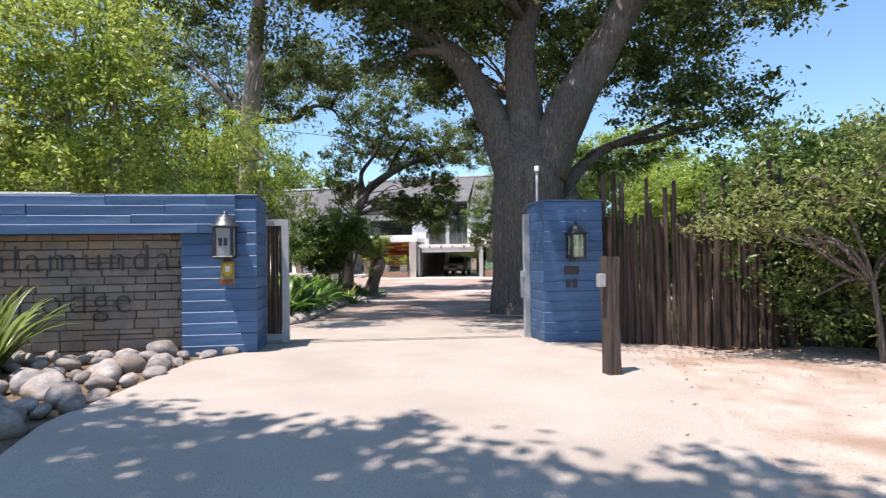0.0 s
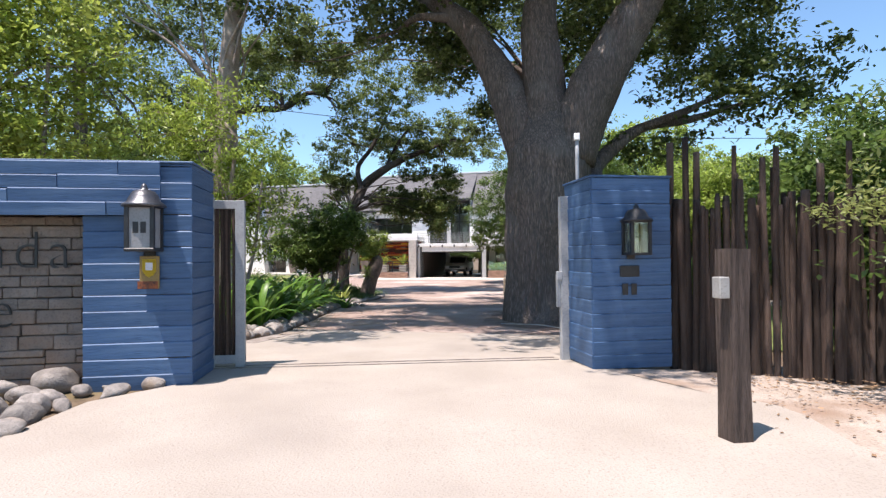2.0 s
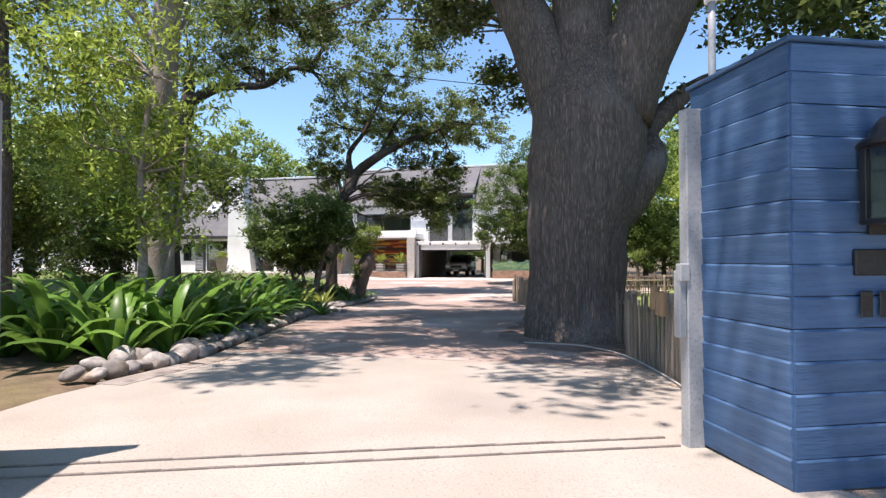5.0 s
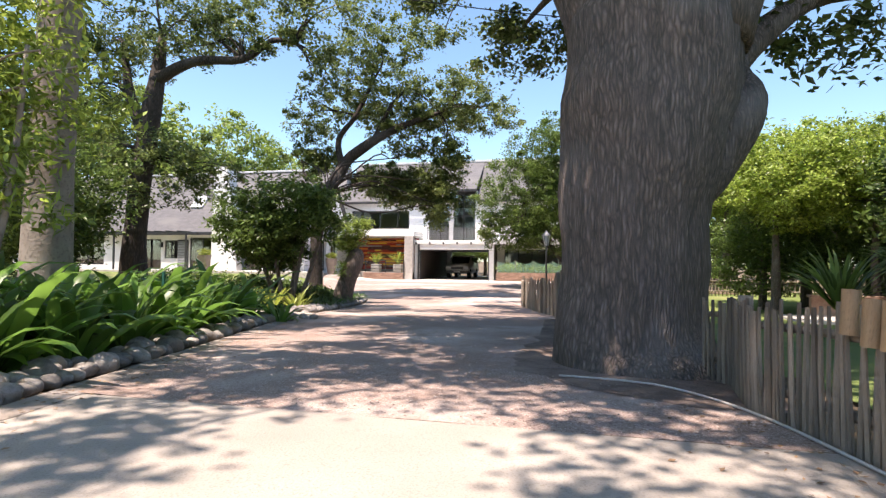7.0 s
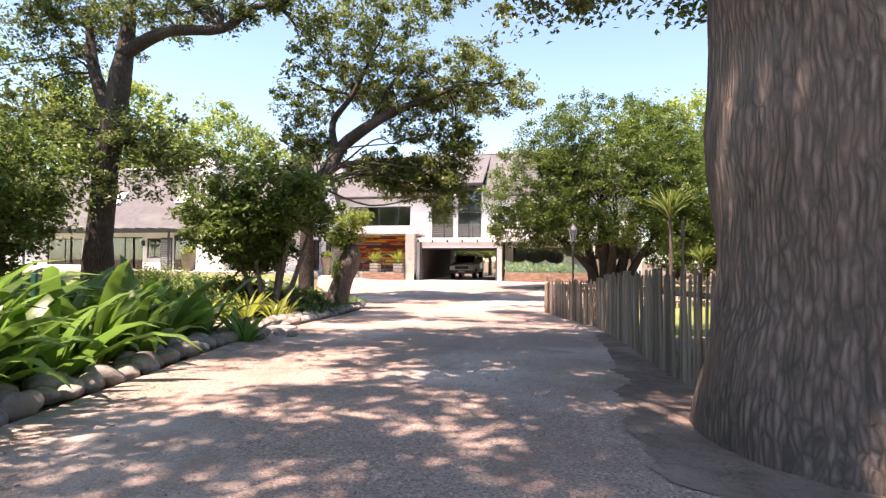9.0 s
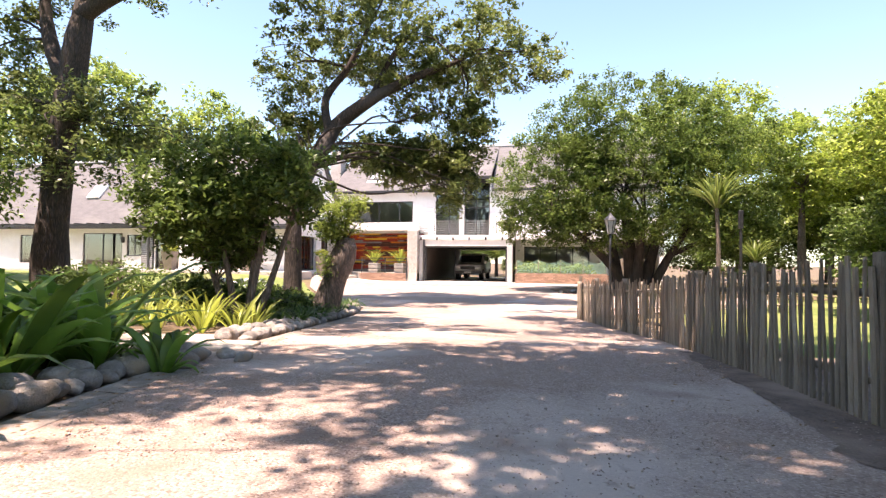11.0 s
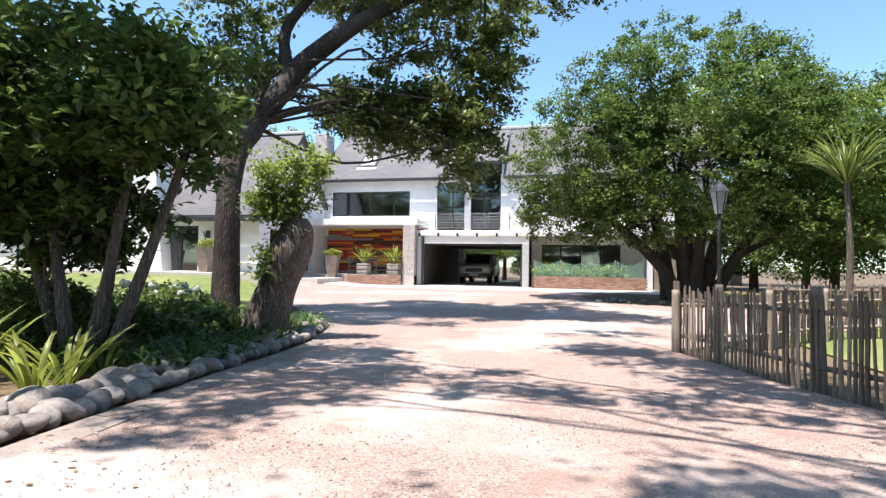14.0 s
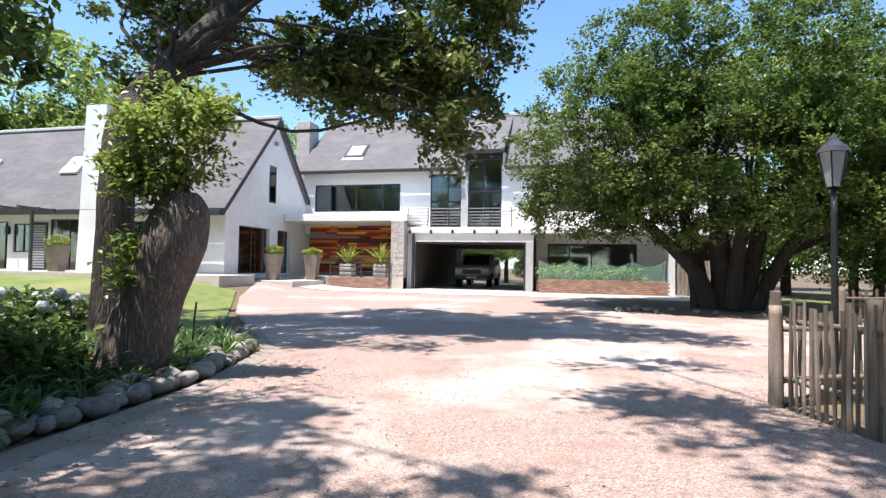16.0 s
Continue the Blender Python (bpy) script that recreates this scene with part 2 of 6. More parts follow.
LEAF_MID = leaf_mat("mid_green_leaf", (0.17, 0.25, 0.055), (0.33, 0.41, 0.10))
LEAF_DARK = leaf_mat("dark_glossy_leaf", (0.075, 0.125, 0.032), (0.17, 0.25, 0.06))
LEAF_EVER = leaf_mat("evergreen_leaf", (0.068, 0.122, 0.027), (0.175, 0.245, 0.056))
LEAF_LIME2 = leaf_mat("acacia_leaf", (0.22, 0.314, 0.055), (0.376, 0.455, 0.094))
LEAF_OLIVE = leaf_mat("olive_leaf", (0.164, 0.214, 0.057), (0.302, 0.328, 0.113))
LEAF_YUCCA = leaf_mat("yucca_leaf", (0.157, 0.22, 0.047), (0.314, 0.376, 0.11))
POLE_DARK = mat("dark_pole_wood", (0.045, 0.028, 0.021), (0.135, 0.09, 0.069), 3, 0.9, 0.9, 40, stretch=(6, 6, 0.5), island=0.5)
LEAF_LILY = leaf_mat("lily_leaf", (0.06, 0.12, 0.028), (0.13, 0.22, 0.05))
LEAF_STRAP = leaf_mat("strap_leaf", (0.09, 0.197, 0.034), (0.212, 0.363, 0.061))
LEAF_YELLOW = leaf_mat("yellow_green_strap", (0.26, 0.32, 0.05), (0.4, 0.44, 0.1))


# ---- mesh kit ----
def part(name, bm, material, parent=None, label="", kind="", smooth=False):
    """Links a bmesh as one mesh object, under a thing or part when a parent is given."""
    me = bpy.data.meshes.new(name)
    bm.normal_update()
    bm.to_mesh(me)
    bm.free()
    me.materials.append(material)
    if smooth:
        me.polygons.foreach_set("use_smooth", [True] * len(me.polygons))
    ob = new(name, me)
    if parent is not None:
        ob.parent = parent
    return tagged(ob, label, kind=kind)


def thing(name, label, category, at=(0, 0, 0), rz=0.0, group="", kind=""):
    e = new(name)
    e.empty_display_size = 0.1
    e.matrix_basis = pose(*at, 0, 0, rz)
    return tagged(e, label, category, group, kind)


def box(bm, x0, x1, y0, y1, z0, z1, bevel=0.0, jitter=0.0, m=None):
    v = [bm.verts.new((x + random.uniform(-jitter, jitter), y + random.uniform(-jitter, jitter), z + random.uniform(-jitter, jitter)))
         for x in (x0, x1) for y in (y0, y1) for z in (z0, z1)]
    if m is not None:
        for q in v:
            q.co = m @ q.co
    f = [bm.faces.new([v[i] for i in q]) for q in ((0, 1, 3, 2), (4, 6, 7, 5), (0, 4, 5, 1), (2, 3, 7, 6), (0, 2, 6, 4), (1, 5, 7, 3))]
    if bevel > 0:
        edges = {e for q in f for e in q.edges}
        bmesh.ops.bevel(bm, geom=list(edges), offset=bevel, segments=1, affect="EDGES")
    return bm


def boxed(*a, **k):
    return box(bmesh.new(), *a, **k)


def tube(bm, pts, radii, sides=8, rough=0.0, cap=True, seed=0):
    """A tapered tube along a smoothed line of points."""
    pts = [Vector(p) for p in pts]
    fine, rad = [], []
    n = len(pts)
    for i in range(n - 1):
        p0, p1, p2, p3 = pts[max(i - 1, 0)], pts[i], pts[i + 1], pts[min(i + 2, n - 1)]
        for k in range(4):
            u = k / 4
            fine.append(0.5 * ((2 * p1) + (p2 - p0) * u + (2 * p0 - 5 * p1 + 4 * p2 - p3) * u * u + (3 * p1 - p0 - 3 * p2 + p3) * u ** 3))
            rad.append(radii[i] * (1 - u) + radii[i + 1] * u)
    fine.append(pts[-1])
    rad.append(radii[-1])
    rings = []
    side = Vector((1, 0.13, 0))
    for i, p in enumerate(fine):
        d = (fine[min(i + 1, len(fine) - 1)] - fine[max(i - 1, 0)]).normalized()
        side = (side - d * side.dot(d)).normalized()
        up = d.cross(side)
        ring = []
        for k in range(sides):
            a = 2 * math.pi * k / sides
            o = side * math.cos(a) + up * math.sin(a)
            r = rad[i]
            if rough:
                q = p + o * r + Vector((seed * 7.3, 0, 0))
                r *= 1 + rough * noise.noise(q * 1.3) + rough * 0.6 * noise.noise(Vector((q.x * 6, q.y * 6, q.z * 0.8)))
            ring.append(bm.verts.new(p + o * r))
        rings.append(ring)
    for a, b in zip(rings, rings[1:]):
        for k in range(sides):
            bm.faces.new((a[k], a[(k + 1) % sides], b[(k + 1) % sides], b[k]))
    if cap:
        bm.faces.new(rings[-1])
        bm.faces.new(rings[0][::-1])
    return bm


def tri_mesh(name, verts, faces, material, parent=None, label="", kind=""):
    """A mesh from arrays of generated vertices and faces of one size."""
    me = bpy.data.meshes.new(name)
    nv, nf, k = len(verts), len(faces), faces.shape[1]
    me.vertices.add(nv)
    me.vertices.foreach_set("co", verts.astype(np.float32).ravel())
    me.loops.add(nf * k)
    me.loops.foreach_set("vertex_index", faces.astype(np.int32).ravel())
    me.polygons.add(nf)
    me.polygons.foreach_set("loop_start", np.arange(nf, dtype=np.int32) * k)
    me.update(calc_edges=True)
    me.validate()
    me.materials.append(material)
    ob = new(name, me)
    if parent is not None:
        ob.parent = parent
    return tagged(ob, label, kind=kind)


def leaves(rng, centres, length, width, droop=0.2):
    """One folded leaf (two triangles) at every centre."""
    n = len(centres)
    a = rng.uniform(0, 2 * np.pi, n)
    el = rng.normal(-droop, 0.55, n)
    d = np.stack([np.cos(a) * np.cos(el), np.sin(a) * np.cos(el), np.sin(el)], 1)
    up = np.stack([rng.normal(0, 0.5, n), rng.normal(0, 0.5, n), np.ones(n)], 1)
    s = np.cross(d, up)
    s /= np.linalg.norm(s, axis=1, keepdims=True) + 1e-9
    nrm = np.cross(s, d)
    L = (length * rng.uniform(0.6, 1.35, n))[:, None]
    W = (width * rng.uniform(0.6, 1.3, n))[:, None]
    v = np.stack([centres - d * L / 2, centres + s * W / 2 + nrm * W * 0.22, centres + d * L / 2, centres - s * W / 2 + nrm * W * 0.22], 1).reshape(-1, 3)
    i = np.arange(n)[:, None] * 4
    f = np.concatenate([i + np.array([[0, 2, 1]]), i + np.array([[0, 3, 2]])], 1).reshape(-1, 3)
    return v, f


def crown(name, blobs, count, length, width, material, parent, seed, clump=0.35, per=40, shell=0.55, droop=0.2, label=""):
    """Leaf clumps spread through a set of ellipsoids (x, y, z, rx, ry, rz), denser toward the outside."""
    rng = np.random.default_rng(seed)
    vol = np.array([b[3] * b[4] + b[3] * b[5] + b[4] * b[5] for b in blobs])
    nclump = max(1, count // per)
    pick = rng.choice(len(blobs), nclump, p=vol / vol.sum())
    B = np.array(blobs)[pick]
    d = rng.normal(size=(nclump, 3))
    d /= np.linalg.norm(d, axis=1, keepdims=True)
    r = shell + (1.08 - shell) * rng.random(nclump) ** 0.7
    r *= 1 + 0.16 * np.sin(d[:, 0] * 5 + pick) * np.cos(d[:, 2] * 6 + d[:, 1] * 4 + pick)
    c = B[:, :3] + d * B[:, 3:] * r[:, None]
    size = clump * rng.uniform(0.5, 1.5, nclump)
    n = np.maximum(6, (per * rng.uniform(0.5, 1.5, nclump)).astype(int))
    idx = np.repeat(np.arange(nclump), n)
    p = c[idx] + rng.normal(size=(len(idx), 3)) * size[idx][:, None] * np.array([0.6, 0.6, 0.42])
    v, f = leaves(rng, p, length, width, droop)
    return tri_mesh(name, v, f, material, parent, label)


def branches(bm, rng, start, ends, r0, r1=0.02, sag=0.0, sides=6):
    for e in ends:
        s, e = Vector(start), Vector(e)
        m1 = s.lerp(e, 0.35) + Vector(rng.normal(0, 0.07, 3)) * (e - s).length + Vector((0, 0, 0.08 * (e - s).length))
        m2 = s.lerp(e, 0.7) + Vector(rng.normal(0, 0.045, 3)) * (e - s).length + Vector((0, 0, 0.04 * (e - s).length))
        tube(bm, [s, m1, m2, e], [r0, r0 * 0.7, r0 * 0.42, r1], sides, 0.15)


# ---- lie of the land ----
GY = np.arange(-60.0, 140.0, 0.5)
GZ = np.interp(GY, [-30, 4, 7, 12.5, 19, 23, 27, 35, 45, 60], [0.05, 0.05, 0.0, -0.25, -0.42, -0.7, -0.78, -0.68, -0.5, -0.5])
GZ = np.convolve(np.pad(GZ, 4, mode="edge"), np.ones(9) / 9, mode="valid")


def lie(x, y):
    """Height of the ground."""
    z = float(np.interp(y, GY, GZ))
    a = min(max((-12.5 - x) / 5, 0), 1) * min(max((y - 28) / 9, 0), 1)
    return z + a * a * (3 - 2 * a) * (0.0 - z - 0.05)


def spread(lo, hi, dense_lo, dense_hi, step, grow=1.25):
    out = list(np.arange(dense_lo, dense_hi + 1e-6, step))
    s, p = step, dense_hi
    while p < hi:
        s *= grow
        p += s
        out.append(min(p, hi))
    s, p = step, dense_lo
    while p > lo:
        s *= grow
        p -= s
        out.insert(0, max(p, lo))
    return out


def sheet(name, xs_of_y, ys, material, lift, label, across=12, kind="structure", wav=0.0):
    """A strip of ground between two edges given for every y; thick rim."""
    bm = bmesh.new()
    rows = []
    for y in ys:
        a, b = xs_of_y(y)
        rows.append([bm.verts.new((x, y, lie(x, y) + lift + wav * noise.noise(Vector((x * 0.9, y * 0.9, 0))))) for x in np.linspace(a, b, across)])
    for r, s in zip(rows, rows[1:]):
        for k in range(across - 1):
            bm.faces.new((r[k], r[k + 1], s[k + 1], s[k]))
    ob = part(name, bm, material, None, label, kind, smooth=True)
    return ob


bm = bmesh.new()
gx = spread(-1500, 1500, -36, 24, 1.0)
gy = spread(-400, 2500, -6, 60, 1.0)
grid = [[bm.verts.new((x, y, lie(x, y) - 0.03)) for x in gx] for y in gy]
for r, s in zip(grid, grid[1:]):
    for k in range(len(gx) - 1):
        bm.faces.new((r[k], r[k + 1], s[k + 1], s[k]))
part("ground", bm, SOIL, None, "dark garden soil with leaf litter and dry patches", "structure", smooth=True)

# edges of the drive: left and right x for a given y
LY = [-12, 1.3, 2.1, 3.0, 4.5, 5.3, 6.2, 7.5, 9.5, 12, 13.7, 16.1, 19.6, 22.7, 25.9, 28.2, 30, 33, 37, 41, 46]
LX = [-2, -0.4, -0.9, -1.1, -1.5, -1.2, -2.1, -2.4, -2.5, -3.3, -3.8, -4.5, -5.2, -6.0, -6.5, -7.2, -8.6, -11, -13.6, -15.5, -16.4]
RY = [-12, 1.8, 3.2, 5.4, 6.6, 7.2, 9.9, 11.2, 12.5, 14.9, 20, 22, 26.8, 29, 33, 46]
RX = [4.2, 4.0, 4.05, 3.95, 3.0, 2.5, 2.5, 2.3, 1.8, 1.05, 0.65, 0.6, -0.75, 1.0, 6, 8]


def drive_edges(y):
    return float(np.interp(y, LY, LX)), float(np.interp(y, RY, RX))


sheet("driveway_concrete", drive_edges, np.arange(-12, 10.3, 0.25), CONCRETE, 0.012, "pale tan broom-finished concrete driveway apron", 24)
sheet("driveway_gravel", drive_edges, np.arange(10.25, 42.6, 0.25), GRAVEL, 0.014, "pinkish brown fine gravel driveway", 30, wav=0.015)
sheet("forecourt", lambda y: (-16.4, 2.0), np.arange(42.0, 57.1, 0.5), PAVE, 0.03, "pale concrete forecourt in front of the house", 20)
sheet("verge", lambda y: (drive_edges(y)[1] - 0.15, 18.0), np.arange(-12, 7.6, 0.25), SAND, 0.0, "sandy roadside verge with fallen brown leaves", 40, wav=0.05)
sheet("lawn", lambda y: (-40.0, float(np.interp(y, [28, 30, 33, 37, 38], [-9.4, -9.2, -11.2, -13.8, -14.4]))), np.arange(28, 38.1, 0.5), LAWN, 0.01, "sunlit lawn sloping up to the terrace", 30)
sheet("side_lawn", lambda y: (1.6 if y > 13 else 3.2, 40.0), np.arange(9, 46, 0.5), LAWN, 0.0, "dry sunlit lawn behind the picket fence", 40)

# ---- entrance: sign wall, gate, gate pillar ----
TURN_GATE = 22.0
BOARDS = {}


def board_mesh(length, height=0.146, depth=0.022):
    """One cladding board with a chamfered upper edge, proud of the board above."""
    key = (round(length, 2), height)
    if key not in BOARDS:
        b = bmesh.new()
        ring = [(0, 0.002), (-depth + 0.004, 0.002), (-depth - 0.005, height - 0.012), (-depth + 0.004, height - 0.002), (0, height - 0.002)]
        a = [b.verts.new((0, y, z)) for y, z in ring]
        c = [b.verts.new((length, y, z)) for y, z in ring]
        for i in range(5):
            b.faces.new((a[i], c[i], c[(i + 1) % 5], a[(i + 1) % 5]))
        b.faces.new(a[::-1])
        b.faces.new(c)
        b.normal_update()
        me = bpy.data.meshes.new("board")
        b.to_mesh(me)
        b.free()
        me.materials.append(BLUE)
        BOARDS[key] = me
    return BOARDS[key]


def clad(parent, x, y, rz, length, z0, z1, h=0.146):
    """Boards one above another on one face."""
    z = z0
    while z < z1 - 0.02:
        hh = min(h, z1 - z)
        o = new("board", board_mesh(length, round(hh, 3)))
        o.parent = parent
        o.matrix_basis = pose(x, y, z, random.uniform(-0.5, 0.5), random.uniform(-0.25, 0.25), rz)
        z += hh


def lantern(name, label, at, rz, number=True):
    """A wall lantern with a domed hood, four glazed sides and a bottom tray."""
    t = thing(name, label, "wall lantern", at, rz)
    b = bmesh.new()
    box(b, -0.05, 0.05, -0.02, 0.0, -0.05, 0.42, 0.004)
    tube(b, [(0, -0.01, 0.36), (0, -0.1, 0.5), (0, -0.15, 0.47)], [0.012] * 3, 6)
    part("bracket", b, IRON, t)
    b = bmesh.new()
    for sx in (-1, 1):
        for sy in (-1, 1):
            box(b, sx * 0.105 - 0.018, sx * 0.105 + 0.018, -0.15 + sy * 0.1 - 0.018, -0.15 + sy * 0.1 + 0.018, 0.02, 0.40, 0.003)
    box(b, -0.125, 0.125, -0.275, -0.025, 0.0, 0.03, 0.008)
    box(b, -0.125, 0.125, -0.275, -0.025, 0.385, 0.41, 0.006)
    part("frame", b, IRON, t)
    b = bmesh.new()
    prof = [(0.185, 0.40), (0.175, 0.42), (0.135, 0.45), (0.12, 0.49), (0.09, 0.535), (0.03, 0.555), (0.03, 0.575), (0.018, 0.60), (0.0, 0.61)]
    rings = [[b.verts.new((r * math.cos(a), -0.15 + r * math.sin(a), z)) for a in [2 * math.pi * k / 16 for k in range(16)]] for r, z in prof[:-1]]
    for p, q in zip(rings, rings[1:]):
        for k in range(16):
            b.faces.new((p[k], p[(k + 1) % 16], q[(k + 1) % 16], q[k]))
    top = b.verts.new((0, -0.15, 0.61))
    for k in range(16):
        b.faces.new((rings[-1][k], rings[-1][(k + 1) % 16], top))
    b.faces.new(rings[0][::-1])
    part("hood", b, HOOD if number else IRON, t, "domed metal hood", smooth=True)
    for sx, sy, w in ((0, -1, 0), (0, 1, 0), (-1, 0, 1), (1, 0, 1)):
        g = bmesh.new()
        if w == 0:
            box(g, -0.094, 0.094, -0.15 + sy * 0.1 - 0.002, -0.15 + sy * 0.1 + 0.002, 0.03, 0.385)
        else:
            box(g, sx * 0.105 - 0.002, sx * 0.105 + 0.002, -0.244, -0.056, 0.03, 0.385)
        part("pane", g, FROST if number else LAMP_GLASS, t).visible_shadow = number
    if number:
        b = bmesh.new()
        for dx in (-0.055, 0.008):
            box(b, dx, dx + 0.045, -0.258, -0.254, 0.16, 0.26)
        part("number_bars", b, IRON, t, "plain dark bars on the pane")
    b = bmesh.new()
    tube(b, [(0, -0.15, 0.03), (0, -0.15, 0.2)], [0.02, 0.016], 8)
    part("lamp_holder", b, WHITE, t)
    return t


HOOD = mat("worn_pewter", (0.07, 0.07, 0.075), (0.15, 0.15, 0.16), 9, 0.38, 0.1, metal=0.7)
FROST = mat("grey_lantern_panel", (0.25, 0.25, 0.255), (0.32, 0.32, 0.325), 8, 0.4, 0.0)
LAMP_GLASS = glass_mat("lantern_glass", (0.8, 0.82, 0.75))

# sign wall (local x runs toward the gate, local -y faces the street)
sign_wall = thing("sign_wall", "blue board-clad entrance wall with stone sign panel and pebbles at its foot", "wall", (-1.10, 5.24, 0.0), TURN_GATE)
part("core", boxed(-7.5, -0.02, 0.30, 0.74, -0.2, 2.02), MORTAR, sign_wall)
b = boxed(-0.93, -0.02, 0.02, 0.72, -0.1, 2.08)
part("pillar_core", b, MORTAR, sign_wall)
b = boxed(-7.5, -0.93, -0.06, 0.72, 1.62, 2.08)
part("band_core", b, MORTAR, sign_wall)
part("cap", boxed(-7.5, -2.2, -0.08, 0.76, 2.085, 2.12, 0.006), BLUE_CAP, sign_wall, "pale weathered capping board")
part("cap", boxed(-2.19, 0.02, -0.03, 0.75, 2.085, 2.105, 0.006), BLUE, sign_wall)
clad(sign_wall, -0.93, 0.02, 0, 0.93, 0.0, 1.62)
clad(sign_wall, -0.93, 0.02, 0, 0.93, 1.62, 2.085)
clad(sign_wall, -0.02, 0.0, 90, 0.74, 0.0, 2.085)
for k, z in enumerate(np.arange(1.60, 2.07, 0.121)):
    x = -7.5
    while x < -0.3:
        ln = min(random.choice((1.2, 1.6, 2.1, 2.4)), -0.24 - x)
        if ln > 0.1:
            o = new("board", board_mesh(round(ln - 0.006, 2), 0.125, 0.02))
            o.parent = sign_wall
            o.matrix_basis = pose(x, -0.06 - random.uniform(0, 0.01), z, random.uniform(-1.2, 0.8), random.uniform(-0.35, 0.35), 0)
        x += max(ln, 0.12)

# letters of the sign
LETTER = IRON


def lettering(text, size, at, wide, parent, material, name="lettering", label=""):
    cu = bpy.data.curves.new(name, "FONT")
    cu.body, cu.size, cu.extrude, cu.space_character, cu.offset = text, size, 0.006, 1.18, -0.011
    tmp = new(name + "_outline", cu)
    dg = bpy.context.evaluated_depsgraph_get()
    me = bpy.data.meshes.new_from_object(tmp.evaluated_get(dg))
    bpy.data.objects.remove(tmp)
    me.materials.clear()
    me.materials.append(material)
    o = new(name, me)
    o.parent = parent
    xs = [v.co.x for v in me.vertices]
    o.matrix_basis = pose(*at, 90, 0, 0) @ Matrix.Diagonal((wide / (max(xs) - min(xs)), 1, 1, 1))
    return tagged(o, label)


lettering("alamunda", 0.52, (-3.29, 0.195, 1.12), 2.16, sign_wall, LETTER, "lettering", "black metal letters of the upper line")
lettering("Lodge", 0.52, (-2.99, 0.195, 0.58), 1.33, sign_wall, LETTER, "lettering", "black metal letters of the lower line")

wall_lantern = lantern("wall_lantern", "black wall lantern with pewter hood on the sign wall", (-1.10 - 0.927 * 0.36, 5.24 - 0.375 * 0.36, 1.27), TURN_GATE)
shield = thing("alarm_sign", "yellow and brown shield sign below the lantern", "sign", (-1.10 - 0.927 * 0.36 + 0.01, 5.24 - 0.375 * 0.36 - 0.01, 0.93), TURN_GATE)
YELLOW = mat("yellow_enamel", (0.72, 0.50, 0.03), (0.80, 0.58, 0.06), 8, 0.4, 0.0)
part("plate", boxed(-0.085, 0.085, -0.03, -0.018, 0.0, 0.30, 0.004), mat("bronze_plate", (0.22, 0.15, 0.05), (0.30, 0.20, 0.07), 8, 0.5, 0.1), shield)
b = bmesh.new()
sh = [(-0.06, 0.27), (0.06, 0.27), (0.06, 0.16), (0.03, 0.12), (0.0, 0.105), (-0.03, 0.12), (-0.06, 0.16)]
f = b.faces.new([b.verts.new((x, -0.034, z)) for x, z in sh[::-1]])
bmesh.ops.solidify(b, geom=[f], thickness=0.004)
part("shield", b, YELLOW, shield, "yellow shield")
part("emblem", boxed(-0.03, 0.03, -0.041, -0.037, 0.17, 0.24, 0.002), mat("pale_emblem", (0.6, 0.6, 0.62), (0.7, 0.68, 0.7), 8, 0.5, 0), shield)
part("strip", boxed(-0.10, 0.075, -0.034, -0.031, 0.0, 0.07, 0.001), mat("dark_red_strip", (0.04, 0.02, 0.02), (0.35, 0.10, 0.03), 25, 0.5, 0), shield)

# gate leaf slid behind the sign wall
gate = thing("sliding_gate", "grey steel gate leaf filled with wooden poles, slid open", "gate", (-1.10, 5.24, 0.03), TURN_GATE)
gx0, gx1, gyy, gh = -3.2, 0.31, 0.83, 1.80
for a in ((gx0, gx1, 0.04, 0.13), (gx0, gx1, gh - 0.09, gh)):
    part("rail", boxed(a[0], a[1], gyy - 0.03, gyy + 0.03, a[2], a[3], 0.004), GREY_STEEL, gate)
for xx in (gx0, -0.9, gx1 - 0.1):
    part("stile", boxed(xx, xx + 0.10, gyy - 0.032, gyy + 0.032, 0.0, gh + 0.002, 0.004), GREY_STEEL, gate)
part("stile", boxed(-0.06, 0.0, gyy - 0.06, gyy - 0.03, 0.0, gh + 0.03, 0.004), GREY_STEEL, gate, "slim grey guide post")
x = gx0 + 0.14
while x < gx1 - 0.12:
    b = bmesh.new()
    tube(b, [(x, gyy, 0.12), (x + random.uniform(-0.012, 0.012), gyy + random.uniform(-0.01, 0.01), 0.7), (x + random.uniform(-0.012, 0.012), gyy, 1.2), (x, gyy, gh - 0.08)],
         [0.017, 0.019, 0.018, 0.016], 6, 0.15, seed=x)
    part("pole", b, POLE_DARK, gate, smooth=True)
    x += random.uniform(0.028, 0.038)
track = thing("gate_track", "steel gate track set in the concrete", "track", (-1.10, 5.24, 0.0), TURN_GATE, kind="structure")
for v in (0.76, 0.92):
    b = bmesh.new()
    for k in range(12):
        a0, a1 = -0.3 + k * 0.345, -0.3 + (k + 1) * 0.345
        m = Matrix.Rotation(radians(TURN_GATE), 4, "Z")
        z0 = lie(*(m @ Vector((a0, v, 0)) + Vector((-1.1, 5.24, 0))).to_2d()) + 0.012
        box(b, a0, a1, v - 0.009, v + 0.009, z0 - 0.05, z0 + 0.006)
    part("rail", b, mat("rusty_rail", (0.22, 0.19, 0.17), (0.32, 0.28, 0.25), 10, 0.6, 0.2, metal=0.5), track)

